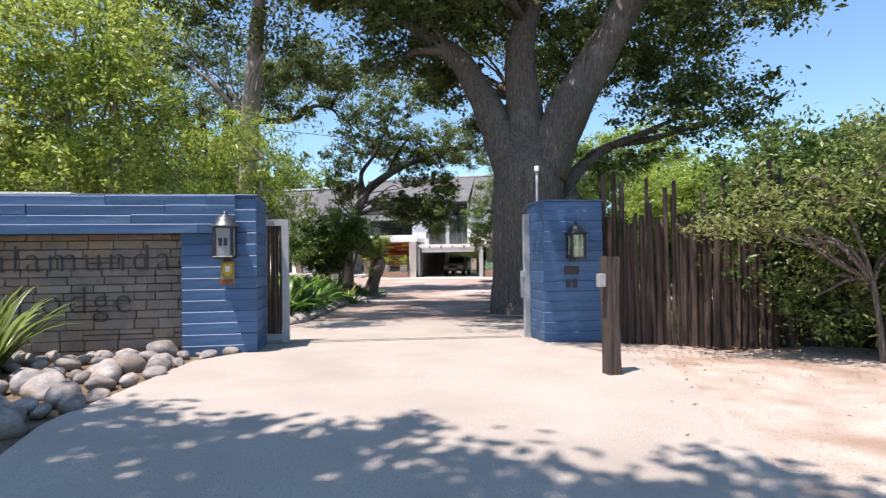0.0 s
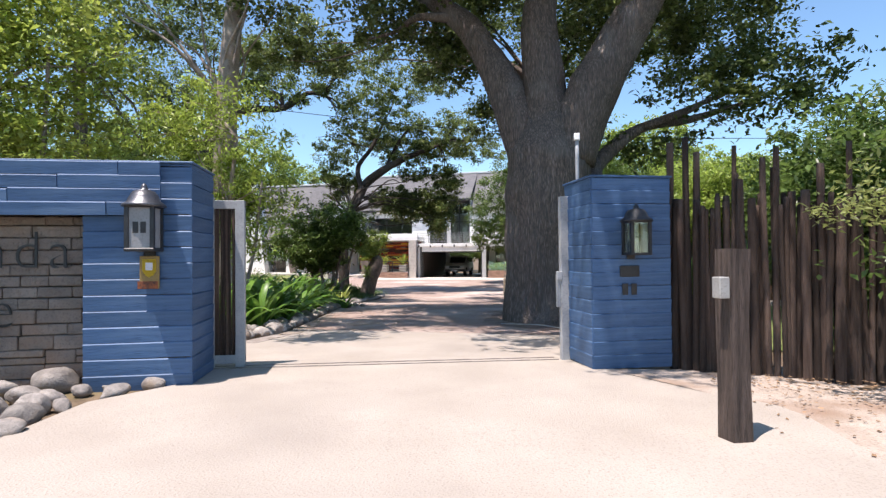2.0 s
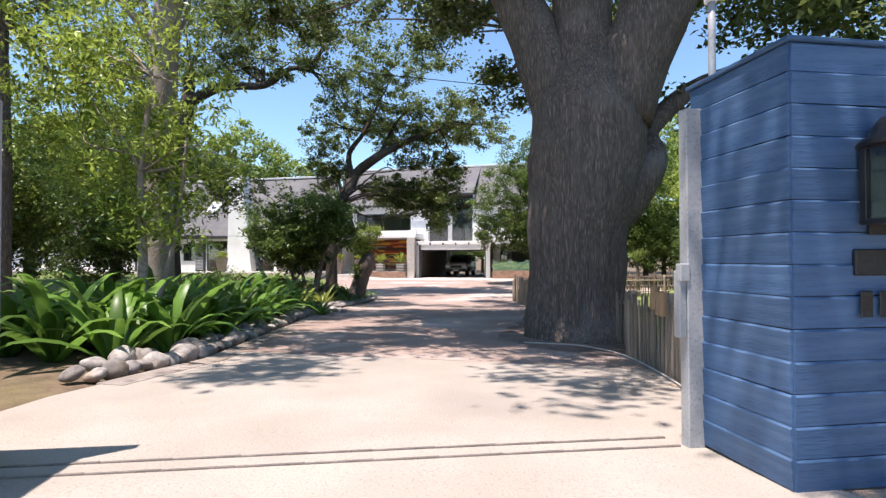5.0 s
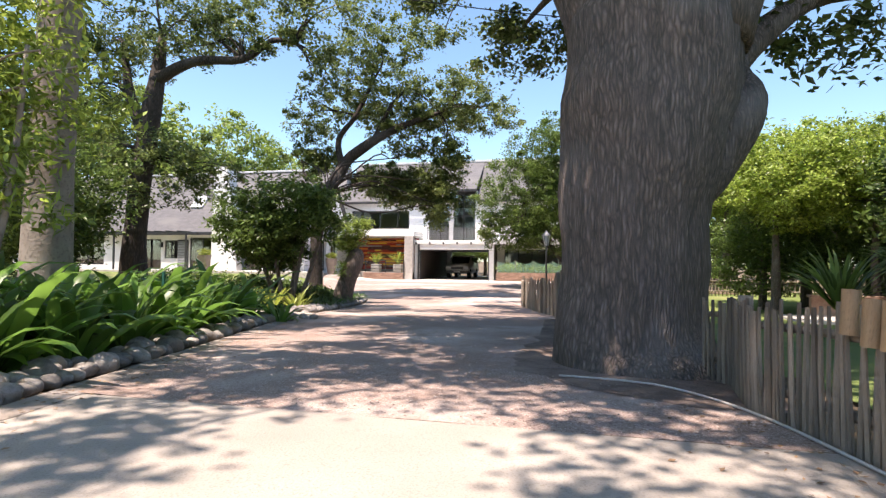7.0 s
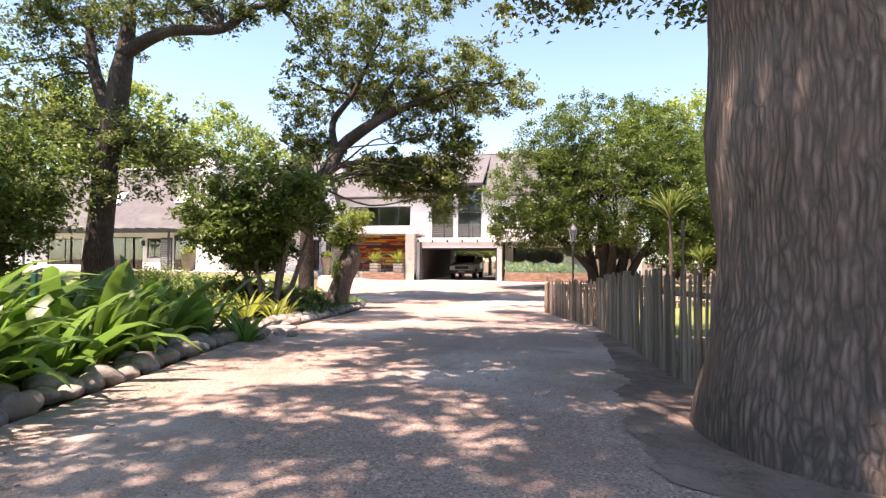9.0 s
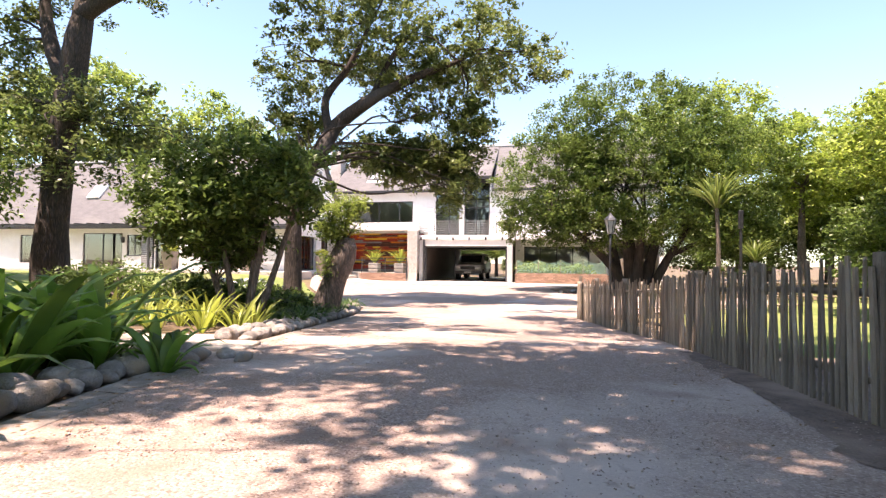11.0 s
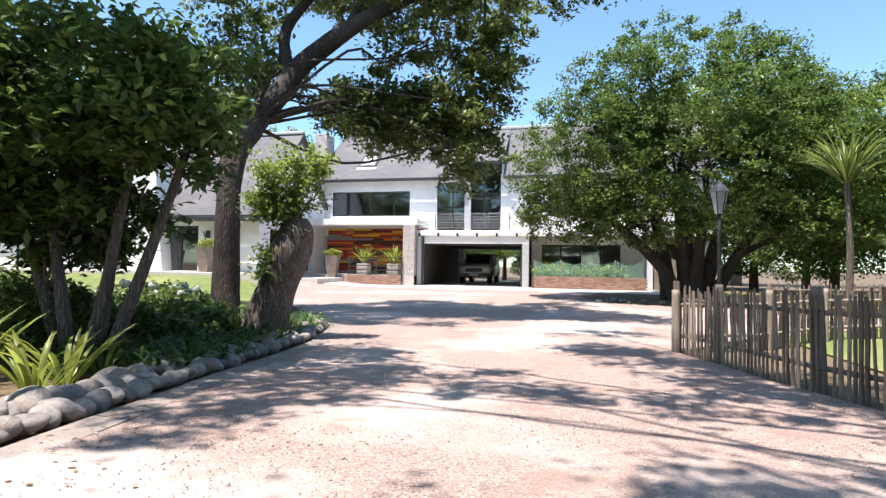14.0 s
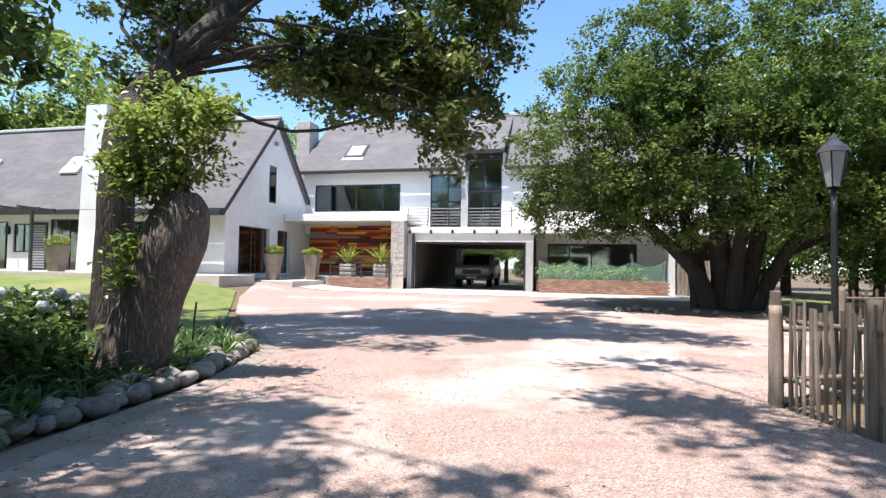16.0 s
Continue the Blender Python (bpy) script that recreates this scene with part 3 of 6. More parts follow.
# pillar on the other side
pillar = thing("gate_pillar", "blue board-clad gate pillar with lantern and letter slot", "pillar", (2.55, 6.81, 0.0), TURN_GATE)
part("core", boxed(0.01, 0.875, 0.01, 0.715, -0.1, 2.02), MORTAR, pillar)
clad(pillar, 0.0, 0.01, 0, 0.885, 0.0, 2.03)
clad(pillar, 0.01, 0.725, -90, 0.725, 0.0, 2.03)
clad(pillar, 0.875, 0.0, 90, 0.725, 0.0, 2.03)
part("cap", boxed(-0.03, 0.91, -0.03, 0.75, 2.03, 2.055, 0.006), BLUE, pillar)
part("letter_slot", boxed(0.30, 0.52, -0.032, -0.005, 0.97, 1.09, 0.006), IRON, pillar, "black letter slot")
b = bmesh.new()
for dx in (0.32, 0.42):
    box(b, dx, dx + 0.065, -0.036, -0.028, 0.78, 0.90, 0.004)
part("number_bars", b, IRON, pillar, "two plain black bars in place of the number")
lantern("wall_lantern", "black wall lantern with clear panes on the gate pillar", (2.55 + 0.927 * 0.43, 6.81 + 0.375 * 0.43 - 0.01, 1.20), TURN_GATE, False).scale = (0.92, 0.92, 0.88)
latch = thing("gate_post", "grey steel gate post with a latch", "gate post", (2.27, 7.42, 0.0), TURN_GATE)
part("post", boxed(-0.07, 0.03, -0.04, 0.04, -0.1, 1.90, 0.005), GREY_STEEL, latch)
part("latch", boxed(-0.12, -0.06, -0.05, 0.0, 0.92, 1.02, 0.005), GREY_STEEL, latch)
part("stop", boxed(-0.115, -0.07, -0.03, 0.03, 0.60, 0.98, 0.005), GREY_STEEL, latch)
beam = thing("beam_post", "white gate sensor tube behind the pillar", "sensor", (2.42, 7.62, 0.0), 0)
b = bmesh.new()
tube(b, [(0, 0, -0.1), (0, 0, 1.4), (0, 0, 2.62)], [0.022] * 3, 10)
part("tube", b, GREY_STEEL, beam, smooth=True)
part("head", boxed(-0.035, 0.035, -0.04, 0.04, 2.6, 2.68, 0.008), WHITE, beam)

# intercom post of old sleeper wood
ip = thing("intercom_post", "rough dark sleeper-wood post carrying a small intercom", "post", (3.31, 4.57, 0.02), 24)
b = bmesh.new()
tube(b, [(0, 0, -0.1), (0.004, 0, 0.3), (-0.004, 0.003, 0.8), (0, 0, 1.21)], [0.102, 0.098, 0.096, 0.10], 4, 0.2)
bmesh.ops.rotate(b, verts=b.verts, cent=(0, 0, 0), matrix=Matrix.Rotation(radians(45 - 7), 3, "Z"))
part("post", b, SLEEPER, ip)
part("intercom", boxed(-0.165, -0.095, -0.095, -0.02, 0.91, 1.04, 0.006), mat("grey_plastic", (0.30, 0.29, 0.27), (0.36, 0.35, 0.33), 10, 0.5, 0.05), ip, "grey intercom box")

# ---- oak by the drive ----
rngB = np.random.default_rng(5)


def place_tree(name, label, at, category="tree", group=""):
    return thing(name, label, category, at, 0, group)


oak = place_tree("oak_tree", "huge old oak with deeply furrowed grey-brown bark beside the drive", (1.6, 13.35, -0.3))
b = bmesh.new()
tube(b, [(0.15, -0.05, -0.2), (0.08, 0, 0.25), (0.05, 0, 0.9), (0.1, 0, 1.9), (0.2, 0, 2.9), (0.25, 0, 3.8), (0.35, 0, 4.7)],
     [1.05, 0.88, 0.76, 0.80, 0.90, 0.88, 0.45], 56, 0.10)
part("trunk", b, BARK, oak, smooth=True)
limbs = [
    ([(0.0, 0, 3.5), (-0.55, 0.1, 5.0), (-1.1, 0.3, 6.2), (-1.9, 0.6, 7.4), (-3.6, 1.2, 8.8)], [0.55, 0.46, 0.37, 0.28, 0.1]),
    ([(0.2, 0, 3.6), (0.2, 0.1, 5.2), (0.1, 0.3, 7.2), (0.4, 0.8, 9.0), (0.2, 1.5, 11.0)], [0.66, 0.50, 0.40, 0.28, 0.1]),
    ([(0.65, 0, 3.7), (1.15, 0.0, 5.0), (1.7, 0.1, 6.0), (2.75, 0.2, 7.8), (4.2, 0.5, 9.8)], [0.64, 0.56, 0.50, 0.42, 0.14]),
    ([(0.6, 0.2, 2.0), (1.05, 0.3, 2.6), (1.3, 0.45, 3.05), (1.35, 0.85, 3.65), (2.4, 1.5, 4.6), (3.6, 1.7, 4.8), (4.8, 1.6, 5.1)], [0.38, 0.35, 0.28, 0.2, 0.13, 0.09, 0.04]),
    ([(0.0, 0.5, 4.4), (-0.6, 2.5, 5.8), (-0.4, 5.0, 7.2), (-1.0, 7.5, 8.0)], [0.4, 0.26, 0.2, 0.08]),
]
for pts, rad in limbs:
    b = bmesh.new()
    tube(b, pts, rad, 16, 0.12)
    part("limb", b, BARK, oak, smooth=True)
b = bmesh.new()
for s, ends in (((-1.9, 0.6, 7.4), [(-4.2, 0.3, 7.0), (-3.2, 2.2, 8.6), (-2.8, -1.2, 8.8)]), ((0.3, 0.7, 8.6), [(-1.5, 0, 10.5), (2.2, 1.5, 10.8), (0, 3.5, 10)]),
                ((2.9, 0.2, 8.0), [(5.5, -0.5, 9.0), (4.5, 2.0, 10.0), (5.2, 1.5, 8.0), (0.7, -7.9, 7.6), (2.1, -8.1, 7.6), (3.6, -7.9, 7.4), (4.9, -5.4, 5.7)]), ((2.4, 1.5, 4.6), [(5.0, 1.8, 5.6)]),
                ((-0.4, 5, 7.2), [(-2.8, 5.5, 8.2), (2, 6, 8.5), (-2.0, 6.4, 6.4), (0.2, 6.4, 6.5), (-3.8, 8.8, 9.6), (-9.2, 7.3, 9.7), (-11.0, 7.6, 9.8), (-8.8, 8.6, 9.6), (-10.2, 6.4, 9.8), (-8.5, 5.4, 9.8), (-5.4, 10.4, 9.6), (-4.2, 9.4, 9.6), (-5.2, 12.6, 9.4), (-3.4, 7.8, 9.5)]), ((0.2, 0.5, 8.0), [(-0.2, -3.0, 9.2), (-0.1, -5.8, 9.6), (-3.2, 1.8, 9.6), (-4.8, -2.0, 10.4), (-5.2, 1.8, 10.2), (-5.5, -5.4, 10.0), (-0.2, -8.7, 10.0), (-1.3, -7.1, 10.2), (-4.9, -7.2, 10.2), (-5.4, -4.2, 10.2), (-1.2, -2.8, 7.7), (-7.0, 1.4, 10.4)])):
    for e in ends:
        b = bmesh.new()
        branches(b, rngB, s, [e], 0.13 if (Vector(e) - Vector(s)).length < 4 else 0.055)
        part("branch", b, BARK, oak, smooth=True)
# most flat outlying blobs are out of view, added to throw dapples below
crown("crown", [(0, 0.5, 10.6, 4.5, 3.2, 2.2), (-3.6, 1.0, 8.5, 1.6, 2.4, 1.5), (4.6, 0.8, 5.3, 1.9, 1.6, 0.9), (5.2, 0.5, 8.9, 2.6, 2.6, 1.9),
                (1.5, 6.0, 8.7, 2.6, 3.0, 1.3), (3.6, 4.8, 9.0, 2.6, 2.6, 1.6), (-2.2, 2.0, 6.9, 1.0, 1.2, 0.7), (4.2, 2.5, 6.8, 1.6, 1.8, 1.0), (1.6, 1.0, 7.4, 1.3, 1.0, 0.9),
                (-1.2, 0.8, 9.0, 2.2, 1.6, 1.2), (-3.2, 1.8, 9.9, 2.6, 2.0, 0.9), (-1.2, 2.2, 10.4, 3.0, 1.8, 0.8), (-5.4, 1.6, 10.4, 2.0, 2.0, 0.8), (-4.6, -3.0, 10.6, 2.2, 2.0, 0.8),
                (-2.6, -2.7, 10.8, 2.2, 2.3, 0.8), (-0.6, -2.6, 10.6, 1.8, 1.6, 0.7), (-2.0, 6.4, 6.3, 1.0, 0.9, 0.9), (0.2, 6.4, 6.3, 1.2, 0.8, 0.8), (-0.1, -5.9, 9.7, 1.5, 0.9, 0.4), (-1.3, -5.0, 9.9, 1.3, 1.2, 0.4), (2.2, 1.4, 4.1, 0.6, 0.5, 0.4), (3.4, 1.5, 4.0, 0.6, 0.5, 0.5), (-1.6, 6.4, 9.9, 1.4, 1.5, 0.45), (-2.6, 4.6, 10.0, 1.3, 1.3, 0.45), (-3.8, 8.8, 9.6, 1.5, 1.1, 0.35), (-3.6, 6.8, 9.6, 1.3, 0.9, 0.35), (-9.2, 7.3, 9.8, 1.1, 1.0, 0.35), (-11.0, 7.6, 9.8, 1.6, 1.3, 0.4), (-8.8, 8.6, 9.6, 1.1, 0.9, 0.3), (-10.2, 6.4, 9.8, 1.2, 0.9, 0.35), (-8.5, 5.4, 9.8, 1.5, 1.2, 0.4), (-7.5, 7.2, 9.5, 1.4, 0.9, 0.4), (-5.4, 6.8, 9.2, 0.8, 0.6, 0.35), (-5.6, -5.6, 10.0, 1.3, 1.0, 0.4), (-0.2, -8.9, 10.0, 1.0, 0.7, 0.4),
                (-1.3, -7.1, 10.2, 1.2, 0.7, 0.35), (-4.9, -7.2, 10.2, 0.7, 0.7, 0.35), (-5.4, -4.2, 10.2, 1.2, 0.9, 0.4), (-1.2, -2.8, 7.7, 1.5, 1.0, 0.45), (-5.2, 12.6, 9.4, 0.9, 0.5, 0.3), (-3.4, 7.8, 9.5, 1.0, 0.6, 0.3), (-7.0, 1.4, 10.4, 1.6, 1.5, 0.5), (-5.4, 10.4, 9.6, 1.0, 0.55, 0.3), (-4.2, 9.4, 9.6, 0.9, 0.55, 0.3), (-1.9, -5.9, 10.1, 0.9, 0.7, 0.35), (0.7, -7.9, 7.6, 0.9, 0.6, 0.3), (2.1, -8.1, 7.6, 1.1, 0.6, 0.3), (3.6, -7.9, 7.4, 1.2, 0.6, 0.3), (4.9, -5.4, 5.7, 0.9, 0.7, 0.4),
                (-3.0, -4.6, 10.4, 1.8, 1.2, 0.5), (-3.6, -0.4, 10.6, 2.2, 1.4, 0.6), (-4.6, 3.4, 10.2, 1.8, 1.2, 0.5)],
      150000, 0.152, 0.092, LEAF_OAK, oak, 11, 0.32, 58, 0.4)

# ---- other trees and shrubs ----


def tree(name, label, at, trunk_pts, trunk_r, blobs, count, leaf, size, seed, bark=None, clump=0.35, per=42, shell=0.5, sub=None, category="tree", droop=0.2, sides=12):
    """A trunk, branches reaching into every blob of the crown, and the leaves."""
    t = place_tree(name, label, at, category)
    bark = bark or BARK
    b = bmesh.new()
    for pts, rad in zip(trunk_pts, trunk_r):
        tube(b, pts, rad, sides, 0.12, seed=seed)
    part("trunk", b, bark, t, smooth=True)
    rng = np.random.default_rng(seed)
    tips = [p[-1] for p in trunk_pts] + [p[len(p) // 2] for p in trunk_pts]
    for bl in blobs:
        c = Vector(bl[:3])
        s = min(tips, key=lambda q: (Vector(q) - c).length + max(0, q[2] - c.z) * 2)
        r = max(0.025, min(trunk_r[0][-1] * 0.7, 0.055))
        ends = [c + Vector((rng.uniform(-0.7, 0.7) * bl[3], rng.uniform(-0.7, 0.7) * bl[4], rng.uniform(-0.3, 0.7) * bl[5])) for _ in range(sub or 4)]
        for e in ends:
            b = bmesh.new()
            branches(b, rng, s, [e], r, 0.01, sides=5)
            part("branch", b, bark, t, smooth=True)
    crown("crown", blobs, count, size[0], size[1], leaf, t, seed, clump, per, shell, droop)
    return t


tree("plane_tree", "tall tree with pale blotched bark in the bed", (-6.6, 13.4, -0.3), [[(0, 0, -0.2), (0.05, 0, 2.5), (0.1, 0.1, 5.5), (0.3, 0.2, 8.5), (0.4, 0.4, 11)]],
     [[0.42, 0.30, 0.27, 0.22, 0.12]], [(-1.5, -0.5, 11, 2.6, 2.2, 1.9), (-2.8, 0.3, 9.2, 2, 2, 1.5), (0.9, 0.2, 8.6, 1.0, 1.0, 0.8)], 12000, LEAF_OAK, (0.15, 0.09), 21, BARK_PALE, 0.4)
tree("oak_tree", "spreading oak with a long level limb beyond the flower bed", (-17.2, 26.3, -0.6),
     [[(0, 0, -0.2), (0.1, 0, 3), (0.5, 0, 6), (0.9, 0, 8.3), (1.0, 0.3, 11)], [(0.9, 0, 9.0), (2.8, 0, 9.7), (5.0, 0.2, 9.7), (6.3, 0.3, 10.4), (7.3, 0.4, 10.2)],
      [(0.6, 0, 6.5), (-0.5, 0.2, 8.5), (-1.0, 0.3, 11)]],
     [[0.62, 0.45, 0.42, 0.38, 0.15], [0.28, 0.2, 0.16, 0.12, 0.05], [0.3, 0.22, 0.1]],
     [(0.5, 0, 12.5, 5, 4, 2.6), (-4, 0, 8.5, 3.2, 3, 3.0), (5.2, 0.3, 10.7, 2.6, 1.6, 0.8), (8.6, 0.6, 11.3, 2.2, 1.8, 1.4), (8.2, 0.5, 8.9, 0.8, 0.8, 1.2),
      (2.0, -0.5, 5.2, 2.2, 2.2, 1.6), (-2.0, -0.5, 5.5, 2.5, 2.2, 2.0), (4.5, 0.5, 4.4, 1.8, 1.5, 0.9), (-1.6, 0.4, 10.6, 2.0, 1.8, 1.4), (3.0, 0.2, 10.6, 1.6, 1.2, 0.7)],
     42000, LEAF_OAK, (0.17, 0.105), 22, BARK_SHADED, 0.33, 56)
tree("pepper_tree", "young airy green tree beside the gate", (-4.4, 10.6, -0.2), [[(0, 0, -0.1), (0.05, 0, 1.2), (-0.05, 0.05, 2.5), (0.1, 0.1, 3.9)], [(0.1, 0.05, 0.2), (0.4, 0.2, 1.5), (0.6, 0.2, 3.0)]],
     [[0.07, 0.06, 0.05, 0.025], [0.04, 0.035, 0.02]], [(-0.2, 0.2, 4.1, 1.4, 1.3, 1.1), (-0.8, 0.2, 3.0, 1.3, 1.2, 0.9), (0.5, 0.4, 2.6, 0.8, 0.9, 0.6), (0.1, 0.2, 1.8, 0.7, 0.8, 0.5), (-1.7, 0.5, 4.2, 1.0, 1.0, 1.0)],
     9500, LEAF_LIME2, (0.13, 0.045), 23, BARK_PALE, 0.22, 34, 0.3, droop=0.4)
tree("lime_tree", "bright lime-green leafy tree behind the sign wall", (-7.2, 8.0, -0.05), [[(0, 0, -0.1), (0.1, 0, 2), (0, 0, 4), (0.2, 0, 6)], [(0.3, 0.2, 0), (0.7, 0.3, 2.5), (0.9, 0.3, 5)], [(-0.3, 0, 0), (-0.8, 0, 2.5), (-1.2, 0, 5)]],
     [[0.09, 0.08, 0.06, 0.03], [0.06, 0.05, 0.02], [0.06, 0.05, 0.02]], [(0, 0, 6, 1.9, 1.8, 1.3), (-1.2, 0, 4.5, 1.7, 1.6, 1.3), (1.0, 0.2, 4.6, 1.3, 1.4, 1.2), (0, 0, 3.0, 2.1, 1.6, 1.0), (-2.5, 0, 5.5, 1.6, 1.5, 1.8)],
     26000, LEAF_LIME, (0.13, 0.07), 24, BARK_PALE, 0.28, 36, 0.3)
tree("gum_tree", "slender dark-stemmed tree behind the bed", (-13.4, 15.5, -0.35), [[(0, 0, -0.2), (0.1, 0, 4), (0.0, 0, 8), (0.3, 0, 12)]], [[0.28, 0.22, 0.18, 0.08]],
     [(0, 0, 12, 3, 3, 2.4), (-1.5, 0.5, 9, 2.2, 2.2, 1.6), (1.2, 0, 8.4, 1.6, 1.8, 1.2), (-2.5, -1, 5.0, 2.2, 1.8, 1.8), (1.5, 1.5, 4.5, 2.0, 1.8, 1.5)], 20000, LEAF_MID, (0.16, 0.07), 25, None, 0.4)
tree("camellia_bush", "broad dark glossy bush with several stems in the bed", (-8.05, 22.85, -0.72),
     [[(0, 0, -0.1), (-0.2, 0, 0.9), (-0.6, 0.1, 2.2)], [(0.15, 0, -0.1), (0.35, 0.1, 1.0), (0.7, 0.1, 2.8)], [(-0.2, 0.1, -0.1), (-0.7, 0.2, 0.9), (-1.4, 0.2, 2.5)], [(0.3, 0.1, -0.1), (0.7, 0.2, 1.0), (1.1, 0.5, 2.7)], [(0, 0.3, -0.1), (0.1, 0.4, 1.2), (0.2, 0.4, 2.8)]],
     [[0.09, 0.07, 0.04]] * 5, [(-0.1, 0.3, 3.35, 1.6, 1.5, 0.85), (-1.15, 0.0, 2.7, 1.2, 1.4, 1.1), (1.1, 0.1, 3.1, 0.9, 0.9, 0.9), (-0.2, -0.6, 2.4, 1.3, 1.0, 0.8), (-0.7, 0.6, 1.8, 1.1, 1.0, 0.6)],
     23000, LEAF_DARK, (0.155, 0.085), 26, None, 0.22, 40, 0.45, category="bush")
stump = place_tree("lopped_tree", "leaning lopped trunk sprouting fresh leaves beside the drive", (-7.3, 25.95, -0.8))
b = bmesh.new()
tube(b, [(-0.25, 0, -0.1), (-0.12, 0, 0.35), (0.12, 0, 1.0), (0.34, 0, 1.6), (0.43, 0, 1.95), (0.46, 0, 2.12)], [0.46, 0.37, 0.32, 0.33, 0.27, 0.12], 24, 0.12, seed=3)
part("trunk", b, BARK, stump, smooth=True)
b = bmesh.new()
tube(b, [(0.36, 0, 1.7), (0.55, -0.05, 1.82), (0.68, -0.08, 1.78)], [0.17, 0.14, 0.12], 10, 0.1, seed=4)
part("knob", b, BARK, stump, smooth=True)
for e in ((0.1, 0, 3.0), (0.55, 0.1, 3.1), (0.85, 0, 2.6), (-0.1, -0.15, 2.5), (0.35, 0.15, 2.9)):
    b = bmesh.new()
    branches(b, rngB, (0.4, 0, 1.95), [e], 0.03, 0.006)
    part("sprout", b, BARK, stump)
crown("crown", [(0.4, 0, 2.6, 0.5, 0.4, 0.5), (0.15, -0.1, 2.2, 0.3, 0.35, 0.3), (0.7, 0.05, 3.0, 0.35, 0.3, 0.25), (0.0, -0.25, 1.3, 0.14, 0.1, 0.5), (0.1, -0.2, 2.9, 0.4, 0.35, 0.4), (-0.1, -0.1, 2.3, 0.35, 0.3, 0.35)], 5600, 0.09, 0.05, LEAF_MID, stump, 31, 0.15, 26, 0.2)
leaning = tree("leaning_oak", "old oak with a bent trunk arching over the drive", (-9.3, 27.5, -0.8),
     [[(0.1, -0.1, -0.2), (0.0, 0, 1.0), (0.0, 0, 2.6), (-0.1, 0.3, 3.6), (-0.1, 1.0, 4.45), (0.2, 1.8, 5.6), (0.6, 2.2, 6.4), (2.4, 2.2, 7.4), (4.6, 2.4, 8.2)], [(0.25, 1.9, 5.9), (-0.1, 2.3, 7.2), (0.7, 2.4, 8.3), (1.6, 2.4, 10)], [(1.6, 2.2, 7.0), (2.4, 2.3, 8.6), (3.6, 2.4, 9.8)]],
     [[0.36, 0.27, 0.25, 0.26, 0.27, 0.27, 0.25, 0.18, 0.07], [0.17, 0.13, 0.11, 0.05], [0.12, 0.08, 0.04]],
     [(0.9, 2.4, 9.8, 2.6, 2.0, 1.5), (4.4, 2.6, 9.0, 2.4, 1.8, 1.2), (2.3, 2.4, 5.2, 1.2, 1.0, 0.8), (4.3, 2.6, 5.0, 1.0, 0.9, 1.3), (-1.4, 2.4, 8.2, 1.5, 1.4, 1.1), (6.8, 2.4, 7.9, 1.5, 1.2, 0.8), (3.4, 2.8, 6.8, 1.8, 1.2, 0.6), (2.8, 3.0, 8.0, 2.2, 1.4, 0.7), (4.9, 2.6, 6.4, 0.7, 0.7, 1.1), (-0.9, 2.6, 6.4, 0.9, 0.8, 0.5), (4.4, 3.1, 4.2, 0.8, 0.7, 1.0), (2.6, 3.0, 4.8, 1.3, 0.9, 0.8), (1.2, 3.0, 5.3, 0.9, 0.8, 0.6), (-1.6, 2.2, 5.1, 0.6, 0.6, 0.8), (-2.0, 2.4, 6.6, 0.9, 0.8, 0.6), (2.2, 2.6, 11.6, 2.6, 1.6, 1.0), (4.6, 5.4, 8.6, 1.6, 1.4, 0.6), (0.6, 4.6, 9.0, 1.6, 1.4, 0.6)],
     50000, LEAF_OAK_YOUNG, (0.145, 0.09), 32, BARK_SHADED, 0.22, 54, shell=0.35, sub=2)
crown("hanging_foliage", [(4.3, 3.2, 4.3, 0.8, 0.7, 1.0), (2.5, 3.0, 4.9, 1.3, 0.9, 0.7), (3.6, 3.0, 5.4, 1.4, 0.9, 0.7), (1.2, 3.0, 5.4, 0.9, 0.8, 0.6), (5.0, 2.8, 6.0, 0.9, 0.8, 1.1), (-0.8, 2.8, 6.2, 1.0, 0.8, 0.6)],
      15000, 0.14, 0.088, LEAF_OAK_YOUNG, leaning, 35, 0.2, 50, 0.3)
